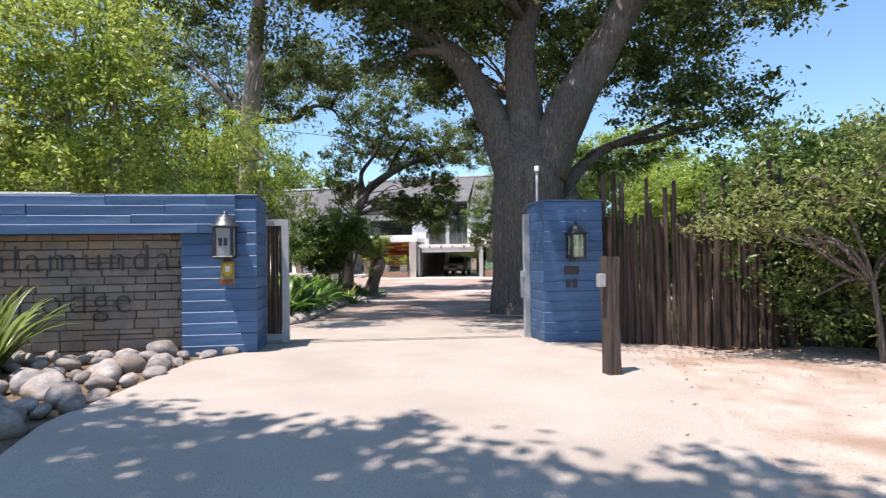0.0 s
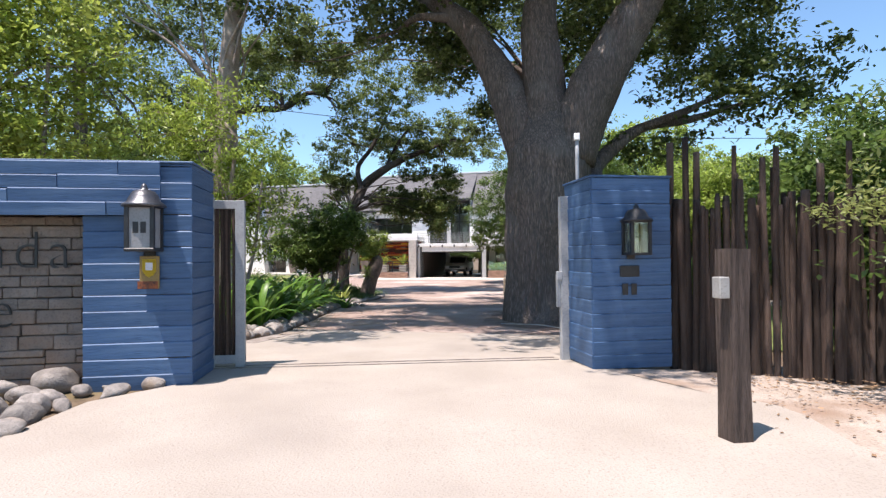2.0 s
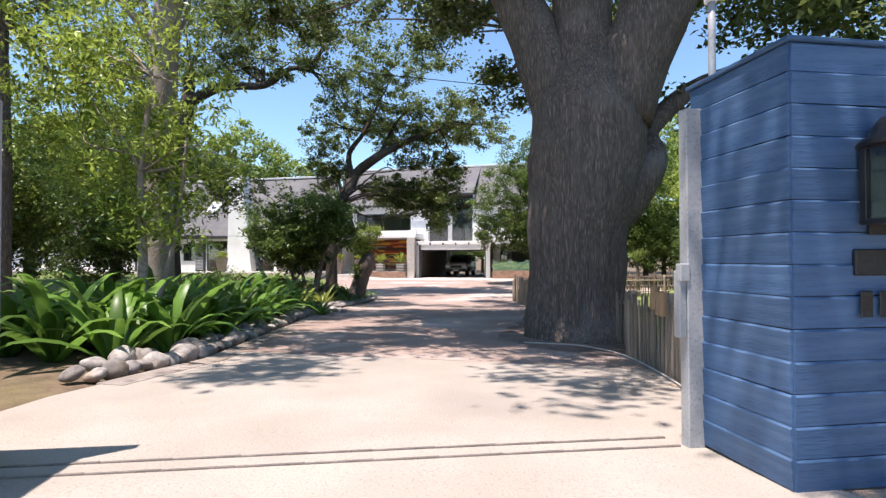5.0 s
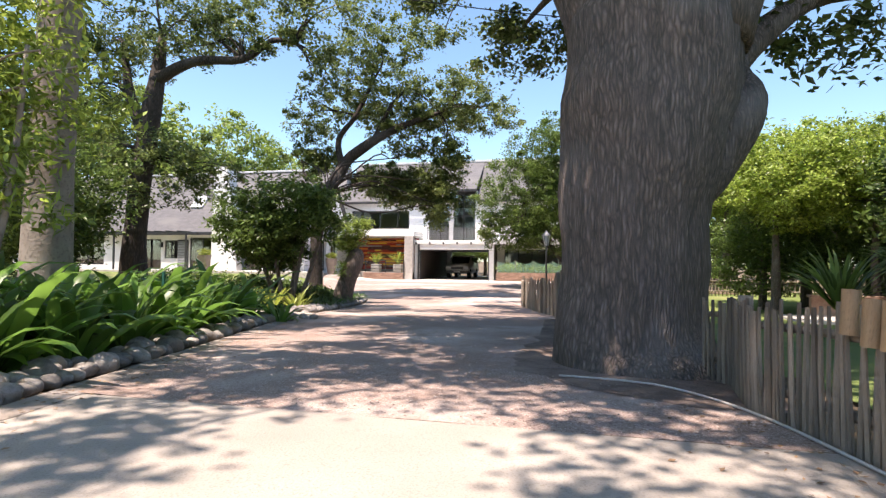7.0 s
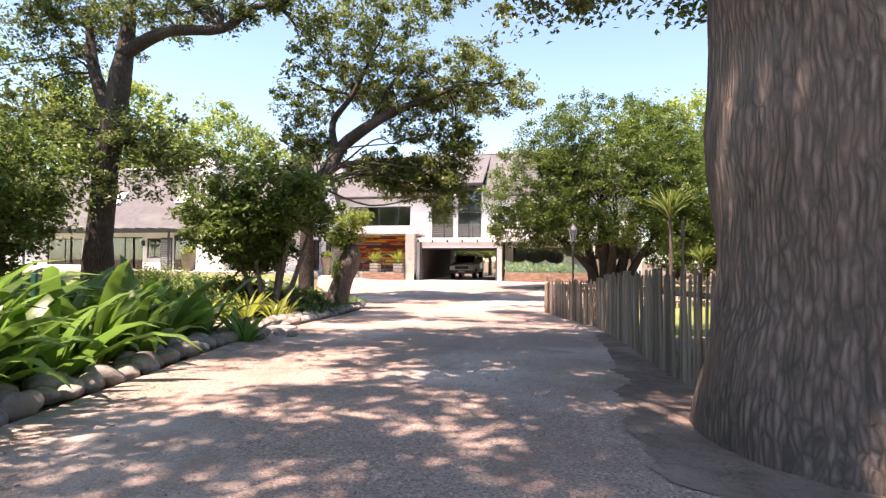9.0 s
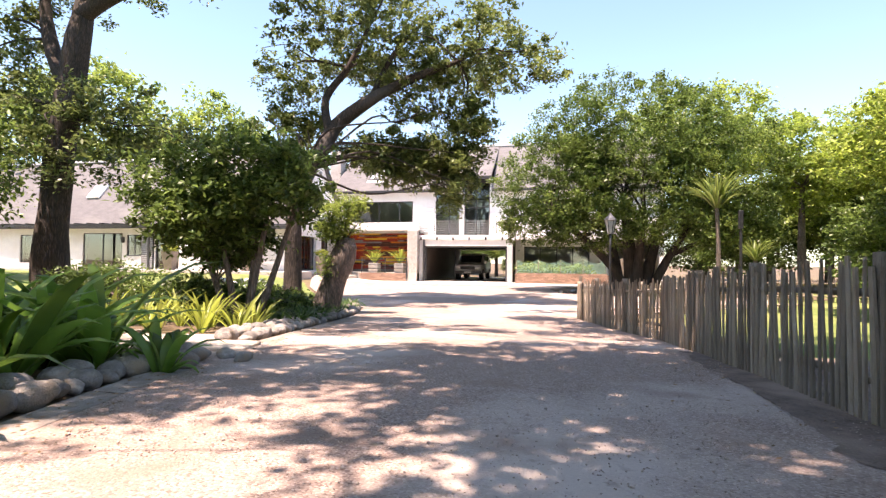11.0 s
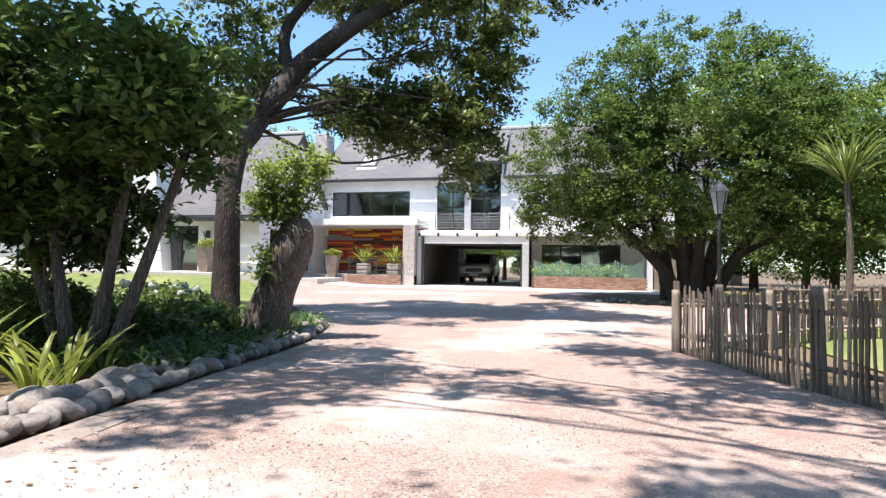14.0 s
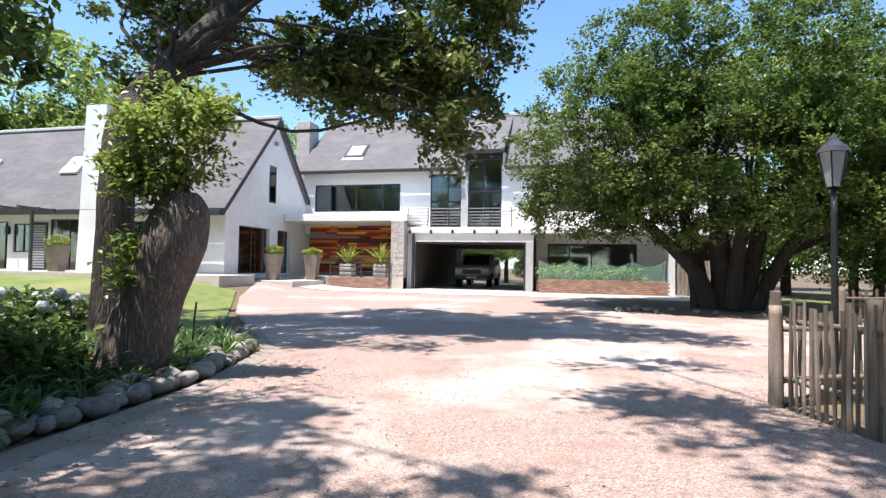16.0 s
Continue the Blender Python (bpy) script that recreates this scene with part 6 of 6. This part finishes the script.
for x in (-13.2, -11.5):
    b = boxed(x - 0.3, x + 0.3, 44.7, 45.3, 0.02, 0.62, 0.01)
    t = tagged(part("planter_box", b, mat("pale_stone_pot", (0.45, 0.42, 0.38), (0.55, 0.52, 0.47), 6, 0.8, 0.3), None, "square pale stone planter with a tall spiky plant"), category="planter", group="spiky planters")
    o = new("plant", YUC_SMALL)
    o.parent = t
    o.matrix_basis = pose(x, 45.0, 0.6, 0, 0, x * 50) @ Matrix.Diagonal((1.3, 1.3, 1.3, 1))
pr = thing("patio_railing", "dark steel railing along the patio edge", "railing", (0, 0, 0))
for x in (-13.9, -12.35, -10.95):
    part("post", boxed(x, x + 0.05, 44.5, 44.55, -0.35, 0.95), FRAME, pr)
for z in (0.25, 0.48, 0.70, 0.90):
    part("bar", boxed(-13.9, -10.9, 44.51, 44.54, z, z + 0.04), FRAME, pr)
sp = thing("patio_column", "square column clad in rough pale stone", "column", (-10.6, 44.9, -0.55))
part("core", boxed(-0.30, 0.30, -0.25, 0.25, 0, 3.22), mat("stone_clad", (0.42, 0.38, 0.34), (0.58, 0.54, 0.5), 9, 0.9, 0.8, 25), sp)
for z in np.arange(0.0, 3.15, 0.115):
    a = random.uniform(-0.1, 0.1)
    for x0, x1 in ((-0.315, a), (a + 0.01, 0.315)):
        part("stone", boxed(x0, x1, -0.28 - random.uniform(0, 0.02), -0.24, z + 0.005, z + 0.11, 0.006), MATS["stone_clad"], sp)
part("gate_frame", boxed(-10.02, -9.93, 45.0, 45.19, -0.5, 2.1), FRAME, house)
# colourful plank wall art
art = thing("plank_artwork", "wall artwork of red, orange, yellow and dark painted planks", "artwork", (-16.3, 47.13, 0.2))
ART = [mat("art_red", (0.30, 0.025, 0.015), (0.38, 0.04, 0.02), 6, 0.6, 0.1), mat("art_orange", (0.62, 0.17, 0.02), (0.7, 0.22, 0.03), 6, 0.6, 0.1), mat("art_yellow", (0.7, 0.45, 0.03), (0.75, 0.5, 0.05), 6, 0.6, 0.1),
       mat("art_dark", (0.06, 0.02, 0.018), (0.10, 0.03, 0.02), 6, 0.6, 0.1), mat("art_grey", (0.2, 0.2, 0.21), (0.26, 0.26, 0.27), 6, 0.6, 0.1)]
for z in np.arange(0, 2.42, 0.11):
    x = 0.0
    while x < 5.7:
        w = min(random.uniform(0.4, 1.7), 5.8 - x)
        part("plank", boxed(x, x + w - 0.008, -random.uniform(0.02, 0.05), 0, z, z + 0.104, 0.003), random.choices(ART, (5, 3, 1.2, 5, 1))[0], art)
        x += w
# brick planter with netted vegetables
vp = thing("vegetable_planter", "red brick planter with vegetables under green shade netting", "planter", (0, 0, 0))
part("core", boxed(-4.2, 1.05, 44.65, 46.2, -0.55, 0.03), MORTAR, vp)
bme = boxed(0, 0.215, -0.015, 0.10, 0, 0.068, 0.004)
bmd = bpy.data.meshes.new("brick")
bme.to_mesh(bmd)
bme.free()
bmd.materials.append(BRICK)
for k in range(8):
    for i in range(24):
        x = -4.25 + i * 0.225 + (0.11 if k % 2 else 0)
        if x < 0.95:
            o = new("brick", bmd)
            o.parent = vp
            o.matrix_basis = pose(x, 44.645 + random.uniform(-0.003, 0.003), -0.5 + k * 0.078, 0, 0, 0)
crown("vegetables", [(-3.2, 45.4, 0.3, 0.9, 0.5, 0.4), (-1.8, 45.4, 0.25, 0.9, 0.5, 0.4), (-0.3, 45.4, 0.3, 0.9, 0.5, 0.45)], 4500, 0.16, 0.10, LEAF_MID, vp, 81, 0.16, 30, 0.4)
NET = bpy.data.materials.new("green_shade_net")
NET.use_nodes = True
nt = NET.node_tree
tb = nt.nodes.new("ShaderNodeBsdfTransparent")
mx = nt.nodes.new("ShaderNodeMixShader")
mx.inputs["Fac"].default_value = 0.3
nt.nodes["Principled BSDF"].inputs["Base Color"].default_value = (0.30, 0.55, 0.40, 1)
nt.links.new(tb.outputs[0], mx.inputs[1])
nt.links.new(nt.nodes["Principled BSDF"].outputs[0], mx.inputs[2])
nt.links.new(mx.outputs[0], nt.nodes["Material Output"].inputs["Surface"])
b = bmesh.new()
cols = []
for i in range(41):
    x = -4.15 + 5.1 * i / 40
    top = 0.93 - 0.22 * abs(math.sin(math.pi * i / 10))
    cols.append([b.verts.new((x, 44.72 + 0.03 * math.sin(i * 1.7 + j), 0.08 + (top - 0.08) * j / 5)) for j in range(6)])
for p, q in zip(cols, cols[1:]):
    for j in range(5):
        b.faces.new((p[j], q[j], q[j + 1], p[j + 1]))
part("net", b, NET, vp, "translucent green shade netting")
for x in (-4.15, -2.87, -1.6, -0.32, 0.95):
    b = bmesh.new()
    tube(b, [(x, 44.74, 0.0), (x, 44.74, 0.5), (x, 44.74, 0.97)], [0.018] * 3, 6)
    part("stake", b, BARK_PALE, vp)
cf = thing("board_fence", "grey upright board fence beside the house", "fence", (0, 0, 0))
for k in range(14):
    x = 1.5 + k * 0.15
    part("board", boxed(x, x + 0.14, 45.2, 45.23, -0.55, 1.0 + random.uniform(-0.03, 0.03), 0.004), PICKET, cf)
# pergola beams and wall lights on the wing
pg = thing("pergola", "dark slatted pergola along the wing", "pergola", (0, 0, 0))
for y in (38.6, 39.3):
    part("beam", boxed(-45, -24.2, y, y + 0.10, 2.62, 2.74), FRAME, pg)
for x in np.arange(-44, -24.3, 0.9):
    part("slat", boxed(x, x + 0.06, 38.4, 40.3, 2.742, 2.80), FRAME, pg)
for x in (-44, -36, -30.5, -24.6):
    part("post", boxed(x, x + 0.1, 38.6, 38.7, 0.10, 2.62), FRAME, pg)
for x, y in ((-27.9, 40.34), (-19.3, 40.34)):
    wl = thing("wall_light", "small black wall light on the wing", "wall light", (x, y, 1.7), 0, "wall lights on the house")
    part("body", boxed(-0.09, 0.09, -0.16, 0.0, 0.0, 0.36, 0.02), IRON, wl)
for x in (-26.0, -31.5):
    k = thing("skylight", "", "")
    k.parent = house
    m = Matrix.Translation((x, 41.9, 5.11)) @ Matrix.Rotation(math.atan2(slope, 1), 4, "X")
    part("frame", boxed(-0.5, 0.5, -0.6, 0.6, -0.02, 0.10, m=m), WHITE, k)
    part("pane", boxed(-0.4, 0.4, -0.48, 0.48, 0.102, 0.11, m=m), MATS["pane_sky_reflection"], k)

# ---- car in the carport ----
car = thing("car", "pale silver off-road car parked under the carport", "car", (-7.9, 48.9, -0.47), 0)
PAINT = mat("silver_paint", (0.60, 0.60, 0.58), (0.66, 0.66, 0.64), 3, 0.3, 0.0)
b = bmesh.new()
prof = [(0.0, 0.42), (0.02, 0.95), (0.12, 1.05), (1.15, 1.12), (1.75, 1.72), (2.1, 1.80), (4.4, 1.80), (4.7, 1.1), (4.72, 0.42)]
L = [b.verts.new((-0.93 * (0.86 if z > 1.3 else 1.0), y, z)) for y, z in prof]
R = [b.verts.new((0.93 * (0.86 if z > 1.3 else 1.0), y, z)) for y, z in prof]
for i in range(len(prof)):
    j = (i + 1) % len(prof)
    b.faces.new((L[i], R[i], R[j], L[j]))
b.faces.new(L[::-1])
b.faces.new(R)
bmesh.ops.recalc_face_normals(b, faces=b.faces)
bmesh.ops.bevel(b, geom=b.edges[:], offset=0.05, segments=2, affect="EDGES")
part("body", b, PAINT, car, smooth=True)
CARGLASS = mat("dark_car_glass", (0.012, 0.014, 0.016), (0.02, 0.022, 0.024), 3, 0.06, 0.0)
gm = Matrix.Translation((0, 1.2, 1.17)) @ Matrix.Rotation(math.atan2(0.58, 0.58), 4, "X")
part("windscreen", boxed(-0.72, 0.72, 0.0, 0.74, 0.0, 0.02, 0.008, m=gm), CARGLASS, car)
for s in (-1, 1):
    part("side_window", boxed(s * 0.86 - 0.03, s * 0.86 + 0.03, 1.75, 4.3, 1.2, 1.66, 0.02), CARGLASS, car)
    part("headlight", boxed(s * 0.70 - 0.16, s * 0.70 + 0.16, -0.03, 0.05, 0.72, 0.92, 0.02), mat("headlight_glass", (0.6, 0.6, 0.6), (0.7, 0.7, 0.7), 5, 0.1, 0), car)
    part("mirror", boxed(s * 1.02 - 0.10, s * 1.02 + 0.10, 1.45, 1.6, 1.12, 1.30, 0.03), PAINT, car)
    for y in (0.85, 3.75):
        w = bmesh.new()
        bmesh.ops.create_cone(w, cap_ends=True, segments=24, radius1=0.38, radius2=0.38, depth=0.25, matrix=Matrix.Translation((s * 0.82, y, 0.38)) @ Matrix.Rotation(radians(90), 4, "Y"))
        wh = part("wheel", w, mat("tyre_rubber", (0.015, 0.015, 0.015), (0.025, 0.025, 0.025), 9, 0.9, 0.2), car)
        w = bmesh.new()
        bmesh.ops.create_cone(w, cap_ends=True, segments=20, radius1=0.23, radius2=0.20, depth=0.27, matrix=Matrix.Translation((s * 0.82, y, 0.38)) @ Matrix.Rotation(radians(90), 4, "Y"))
        part("rim", w, GREY_STEEL, wh)
part("grille", boxed(-0.5, 0.5, -0.025, 0.03, 0.70, 0.92, 0.01), IRON, car)
part("bumper", boxed(-0.93, 0.93, -0.07, 0.2, 0.40, 0.62, 0.03), mat("grey_bumper", (0.10, 0.10, 0.10), (0.14, 0.14, 0.14), 6, 0.6, 0.05), car)
part("number_plate", boxed(-0.26, 0.26, -0.085, -0.072, 0.46, 0.57, 0.003), mat("plate_white", (0.7, 0.7, 0.68), (0.75, 0.75, 0.73), 6, 0.5, 0), car)
# overhead cable
cb = bmesh.new()
tube(cb, [(-30, 4.3, 7.6), (-18, 8.4, 5.9), (-8, 11.84, 5.22), (0, 14.6, 4.46), (8, 17.35, 4.37), (22, 22.2, 4.9)], [0.008] * 6, 5)
tagged(part("overhead_cable", cb, IRON, None, "thin black overhead cable above the garden"), category="cable")

# cut bamboo tubes pushed over three pickets
BAMBOO = mat("cut_bamboo", (0.36, 0.22, 0.12), (0.50, 0.33, 0.19), 6, 0.6, 0.2, stretch=(3, 3, 0.6))
for x, y, z in ((2.44, 10.22, 0.50), (2.465, 10.06, 0.46), (2.485, 9.92, 0.46)):
    b = bmesh.new()
    tube(b, [(0, 0, 0), (0, 0, 0.12), (0, 0, 0.24)], [0.045, 0.043, 0.044], 12, 0.03, cap=False)
    tube(b, [(0, 0, 0.01), (0, 0, 0.12), (0, 0, 0.23)], [0.037, 0.035, 0.036], 12, 0.0, cap=True)
    o = part("bamboo_tube", b, BAMBOO, None, "cut bamboo tube pushed over a fence picket", smooth=True)
    o.matrix_basis = pose(x, y, z, 0, 3, 0)
    tagged(o, category="bamboo tube", group="bamboo tubes on the fence")
b = bmesh.new()
tube(b, [(0.9, 12.2, lie(0.9, 12.2) + 0.03), (1.7, 11.95, lie(1.7, 11.95) + 0.04), (2.2, 11.2, lie(2.2, 11.2) + 0.03), (2.44, 9.9, lie(2.44, 9.9) + 0.03), (2.6, 8.2, lie(2.6, 8.2) + 0.03)], [0.010] * 5, 6)
tagged(part("water_pipe", b, mat("pale_pipe", (0.5, 0.48, 0.45), (0.6, 0.58, 0.55), 6, 0.6, 0.1), None, "thin pale water pipe along the fence foot", smooth=True), category="pipe")
KERB = mat("edge_concrete", (0.25, 0.21, 0.185), (0.38, 0.33, 0.295), 5, 0.9, 0.6, 40, c3=(0.28, 0.23, 0.19), big=1.2)
kerb = thing("kerb_strip", "low concrete edging strip beside the flower bed", "kerb", (0, 0, 0), kind="structure")
y = 8.0
while y < 29.5:
    y1 = y + random.uniform(0.9, 1.5)
    b = bmesh.new()
    rows = []
    for k in range(5):
        yy = y + (y1 - 0.02 - y) * k / 4
        x = float(np.interp(yy, LY, LX))
        rows.append([b.verts.new(p) for p in ((x - 0.04, yy, lie(x, yy) - 0.03), (x - 0.04, yy, lie(x, yy) + 0.02), (x + 0.24, yy, lie(x, yy) + 0.016), (x + 0.25, yy, lie(x, yy) - 0.03))])
    for p, q in zip(rows, rows[1:]):
        for k in range(3):
            b.faces.new((p[k], p[k + 1], q[k + 1], q[k]))
    b.faces.new(rows[0][::-1])
    b.faces.new(rows[-1])
    bmesh.ops.recalc_face_normals(b, faces=b.faces)
    part("kerb", b, KERB, kerb)
    y = y1
sheet("tree_bed", lambda y: (1.9 - 3.9 * math.sqrt(max(0.01, 1 - ((y - 39.6) / 3.4) ** 2)), 9.0), np.arange(36.3, 42.9, 0.3), SOIL, 0.03, "dark leaf-strewn soil below the evergreen tree", 20, wav=0.04)
for k in range(16):
    stone(random.uniform(-1.5, 3.0), random.uniform(36.8, 38.2), random.uniform(0.15, 0.32), "grey stone lying below the evergreen tree", "stones below the evergreen", 0.05)

for k in range(7):
    for i in range(14):
        x = -14.0 + i * 0.225 + (0.11 if k % 2 else 0)
        if x < -11.1:
            o = new("brick", bmd)
            o.parent = brick_base
            o.matrix_basis = pose(x, 44.415 + random.uniform(-0.003, 0.003), -0.54 + k * 0.078, 0, 0, 0)
sheet("oak_bed", lambda y: (float(np.interp(y, [11.2, 11.8, 12.4, 13.6, 15.5, 20.0], [1.9, 0.95, 0.5, 0.36, 0.5, 0.42])) + 0.16 * noise.noise(Vector((0, y * 1.7, 3))) + 0.10 * noise.noise(Vector((0, y * 6.1, 8))), 2.6), np.arange(11.2, 20.1, 0.06), OAK_SOIL, 0.02, "dark reddish soil with leaf litter round the oak", 24, wav=0.02)

# louvred shutter on the wing, dark stakes by the lopped tree, low wall and paving in the side garden
shutter_panel = thing("louvre_shutter", "", "")
shutter_panel.parent = house
part("frame", boxed(-26.55, -25.68, WY - 0.05, WY - 0.01, 0.12, 2.24), FRAME, shutter_panel)
for z in np.arange(0.2, 2.14, 0.115):
    part("slat", boxed(-26.49, -25.74, WY - 0.10, WY - 0.052, z, z + 0.075), GREY_STEEL, shutter_panel)
for x, y, lean in ((-7.9, 27.5, 3), (-9.45, 27.0, -6)):
    st = thing("garden_stake", "thin dark metal stake beside the lopped tree", "stake", (x, y, lie(x, y)), 0, "dark stakes")
    b = bmesh.new()
    tube(b, [(0, 0, -0.1), (0.0, 0, 0.35), (lean * 0.012, 0, 0.75)], [0.016] * 3, 6)
    part("rod", b, IRON, st)
gw = thing("garden_wall", "low red brick wall beyond the lawn of the side garden", "low wall", (0, 0, 0))
part("core", boxed(8.0, 13.0, 25.42, 25.6, -0.9, -0.12, 0.01), BRICK, gw)
part("coping", boxed(7.95, 13.05, 25.36, 25.66, -0.118, -0.05, 0.012), BRICK, gw, "brick coping course")
part("garden_paving", boxed(7.0, 13.5, 22.6, 25.36, -0.9, lie(9, 24) + 0.06, 0.01), PAVE, None, "pale paving beside the side lawn", "structure")

# ---- loose gravel ----
rngG = np.random.default_rng(31)
CHIP = mat("gravel_chip", (0.38, 0.295, 0.25), (0.56, 0.46, 0.40), 8, 0.9, 0.0, island=0.3)


def loose_gravel(count, y0, y1, label):
    """Crushed stones lying on the drive, each a small uneven octahedron."""
    y = rngG.uniform(y0, y1, count)
    lo, hi = np.interp(y, LY, LX) + 0.25, np.interp(y, RY, RX) - 0.05
    x = lo + (hi - lo) * rngG.random(count)
    z = np.array([lie(a, c) for a, c in zip(x, y)]) + 0.016
    size = rngG.uniform(0.003, 0.008, count) * np.where(rngG.random(count) < 0.05, 1.8, 1.0)
    unit = np.array([(1, 0, 0), (-1, 0, 0), (0, 1, 0), (0, -1, 0), (0, 0, 0.7), (0, 0, -0.7)])
    v = unit[None] * rngG.uniform(0.6, 1.3, (count, 6, 1)) * size[:, None, None]
    a = rngG.uniform(0, 6.28, count)
    ca, sa = np.cos(a)[:, None], np.sin(a)[:, None]
    v = np.stack([v[..., 0] * ca - v[..., 1] * sa, v[..., 0] * sa + v[..., 1] * ca, v[..., 2]], 2) + np.stack([x, y, z], 1)[:, None]
    f = np.array([(0, 2, 4), (2, 1, 4), (1, 3, 4), (3, 0, 4), (2, 0, 5), (1, 2, 5), (3, 1, 5), (0, 3, 5)])
    faces = (np.arange(count)[:, None, None] * 6 + f[None]).reshape(-1, 3)
    tagged(tri_mesh("loose_gravel", v.reshape(-1, 3), faces, CHIP, None, label, "stuff"), category="gravel")


loose_gravel(30000, 10.3, 30.0, "loose pinkish gravel chips scattered over the drive")

# ---- fallen leaves ----
LITTER = mat("dry_leaf", (0.20, 0.115, 0.06), (0.34, 0.22, 0.13), 8, 0.9, 0, island=0.5)
rngL = np.random.default_rng(12)


def litter(spots, label):
    c = np.array([(x, y, lie(x, y) + 0.02) for x, y in spots])
    v, f = leaves(rngL, c, 0.045, 0.028, 0.0)
    v[:, 2] = np.repeat(c[:, 2], 4) + (v[:, 2] - np.repeat(c[:, 2], 4)) * 0.25
    o = tri_mesh("fallen_leaves", v, f, LITTER, None, label, "stuff")
    tagged(o, category="leaf litter")


near = []
while len(near) < 2600:
    x, y = rngL.uniform(3.6, 12), rngL.uniform(2.0, 6.9)
    if rngL.random() < math.exp(-(6.6 - y) * 1.4) * 1.2:
        near.append((x, y))
litter(near, "dry brown leaves scattered under the pole fence and shrubs")
side = []
while len(side) < 1500:
    y = rngL.uniform(9, 30)
    a, c = drive_edges(y)
    x = a + abs(rngL.normal(0, 0.35)) if rngL.random() < 0.55 else c - abs(rngL.normal(0, 0.45))
    side.append((x, y))
litter(side, "dry brown leaves along the edges of the drive")
sheet("garden_path", lambda y: (-12.0, float(np.interp(y, LY, LX)) - 0.05), np.arange(17.2, 19.4, 0.25), SAND, -0.005, "pale sandy path crossing the flower bed", 16)

# ---- stones of the sign panel ----
random.seed(4)
z = -0.02
while z < 1.60:
    h = random.choice((0.105, 0.115, 0.125, 0.135))
    h = min(h, 1.61 - z)
    x = -5.6
    while x < -0.94:
        w = min(random.uniform(0.24, 0.5), -0.93 - x)
        if w > 0.05:
            if h > 0.12 and random.random() < 0.15:
                parts_ = [(z, z + h * 0.5), (z + h * 0.5, z + h)]
            else:
                parts_ = [(z, z + h)]
            for a, c in parts_:
                part("stone", boxed(x + 0.004, x + w - 0.004, 0.235 - random.uniform(0, 0.02), 0.31, a + 0.004, c - 0.004, 0.008, 0.004), STONE, sign_wall)
        x += max(w, 0.05)
    z += h
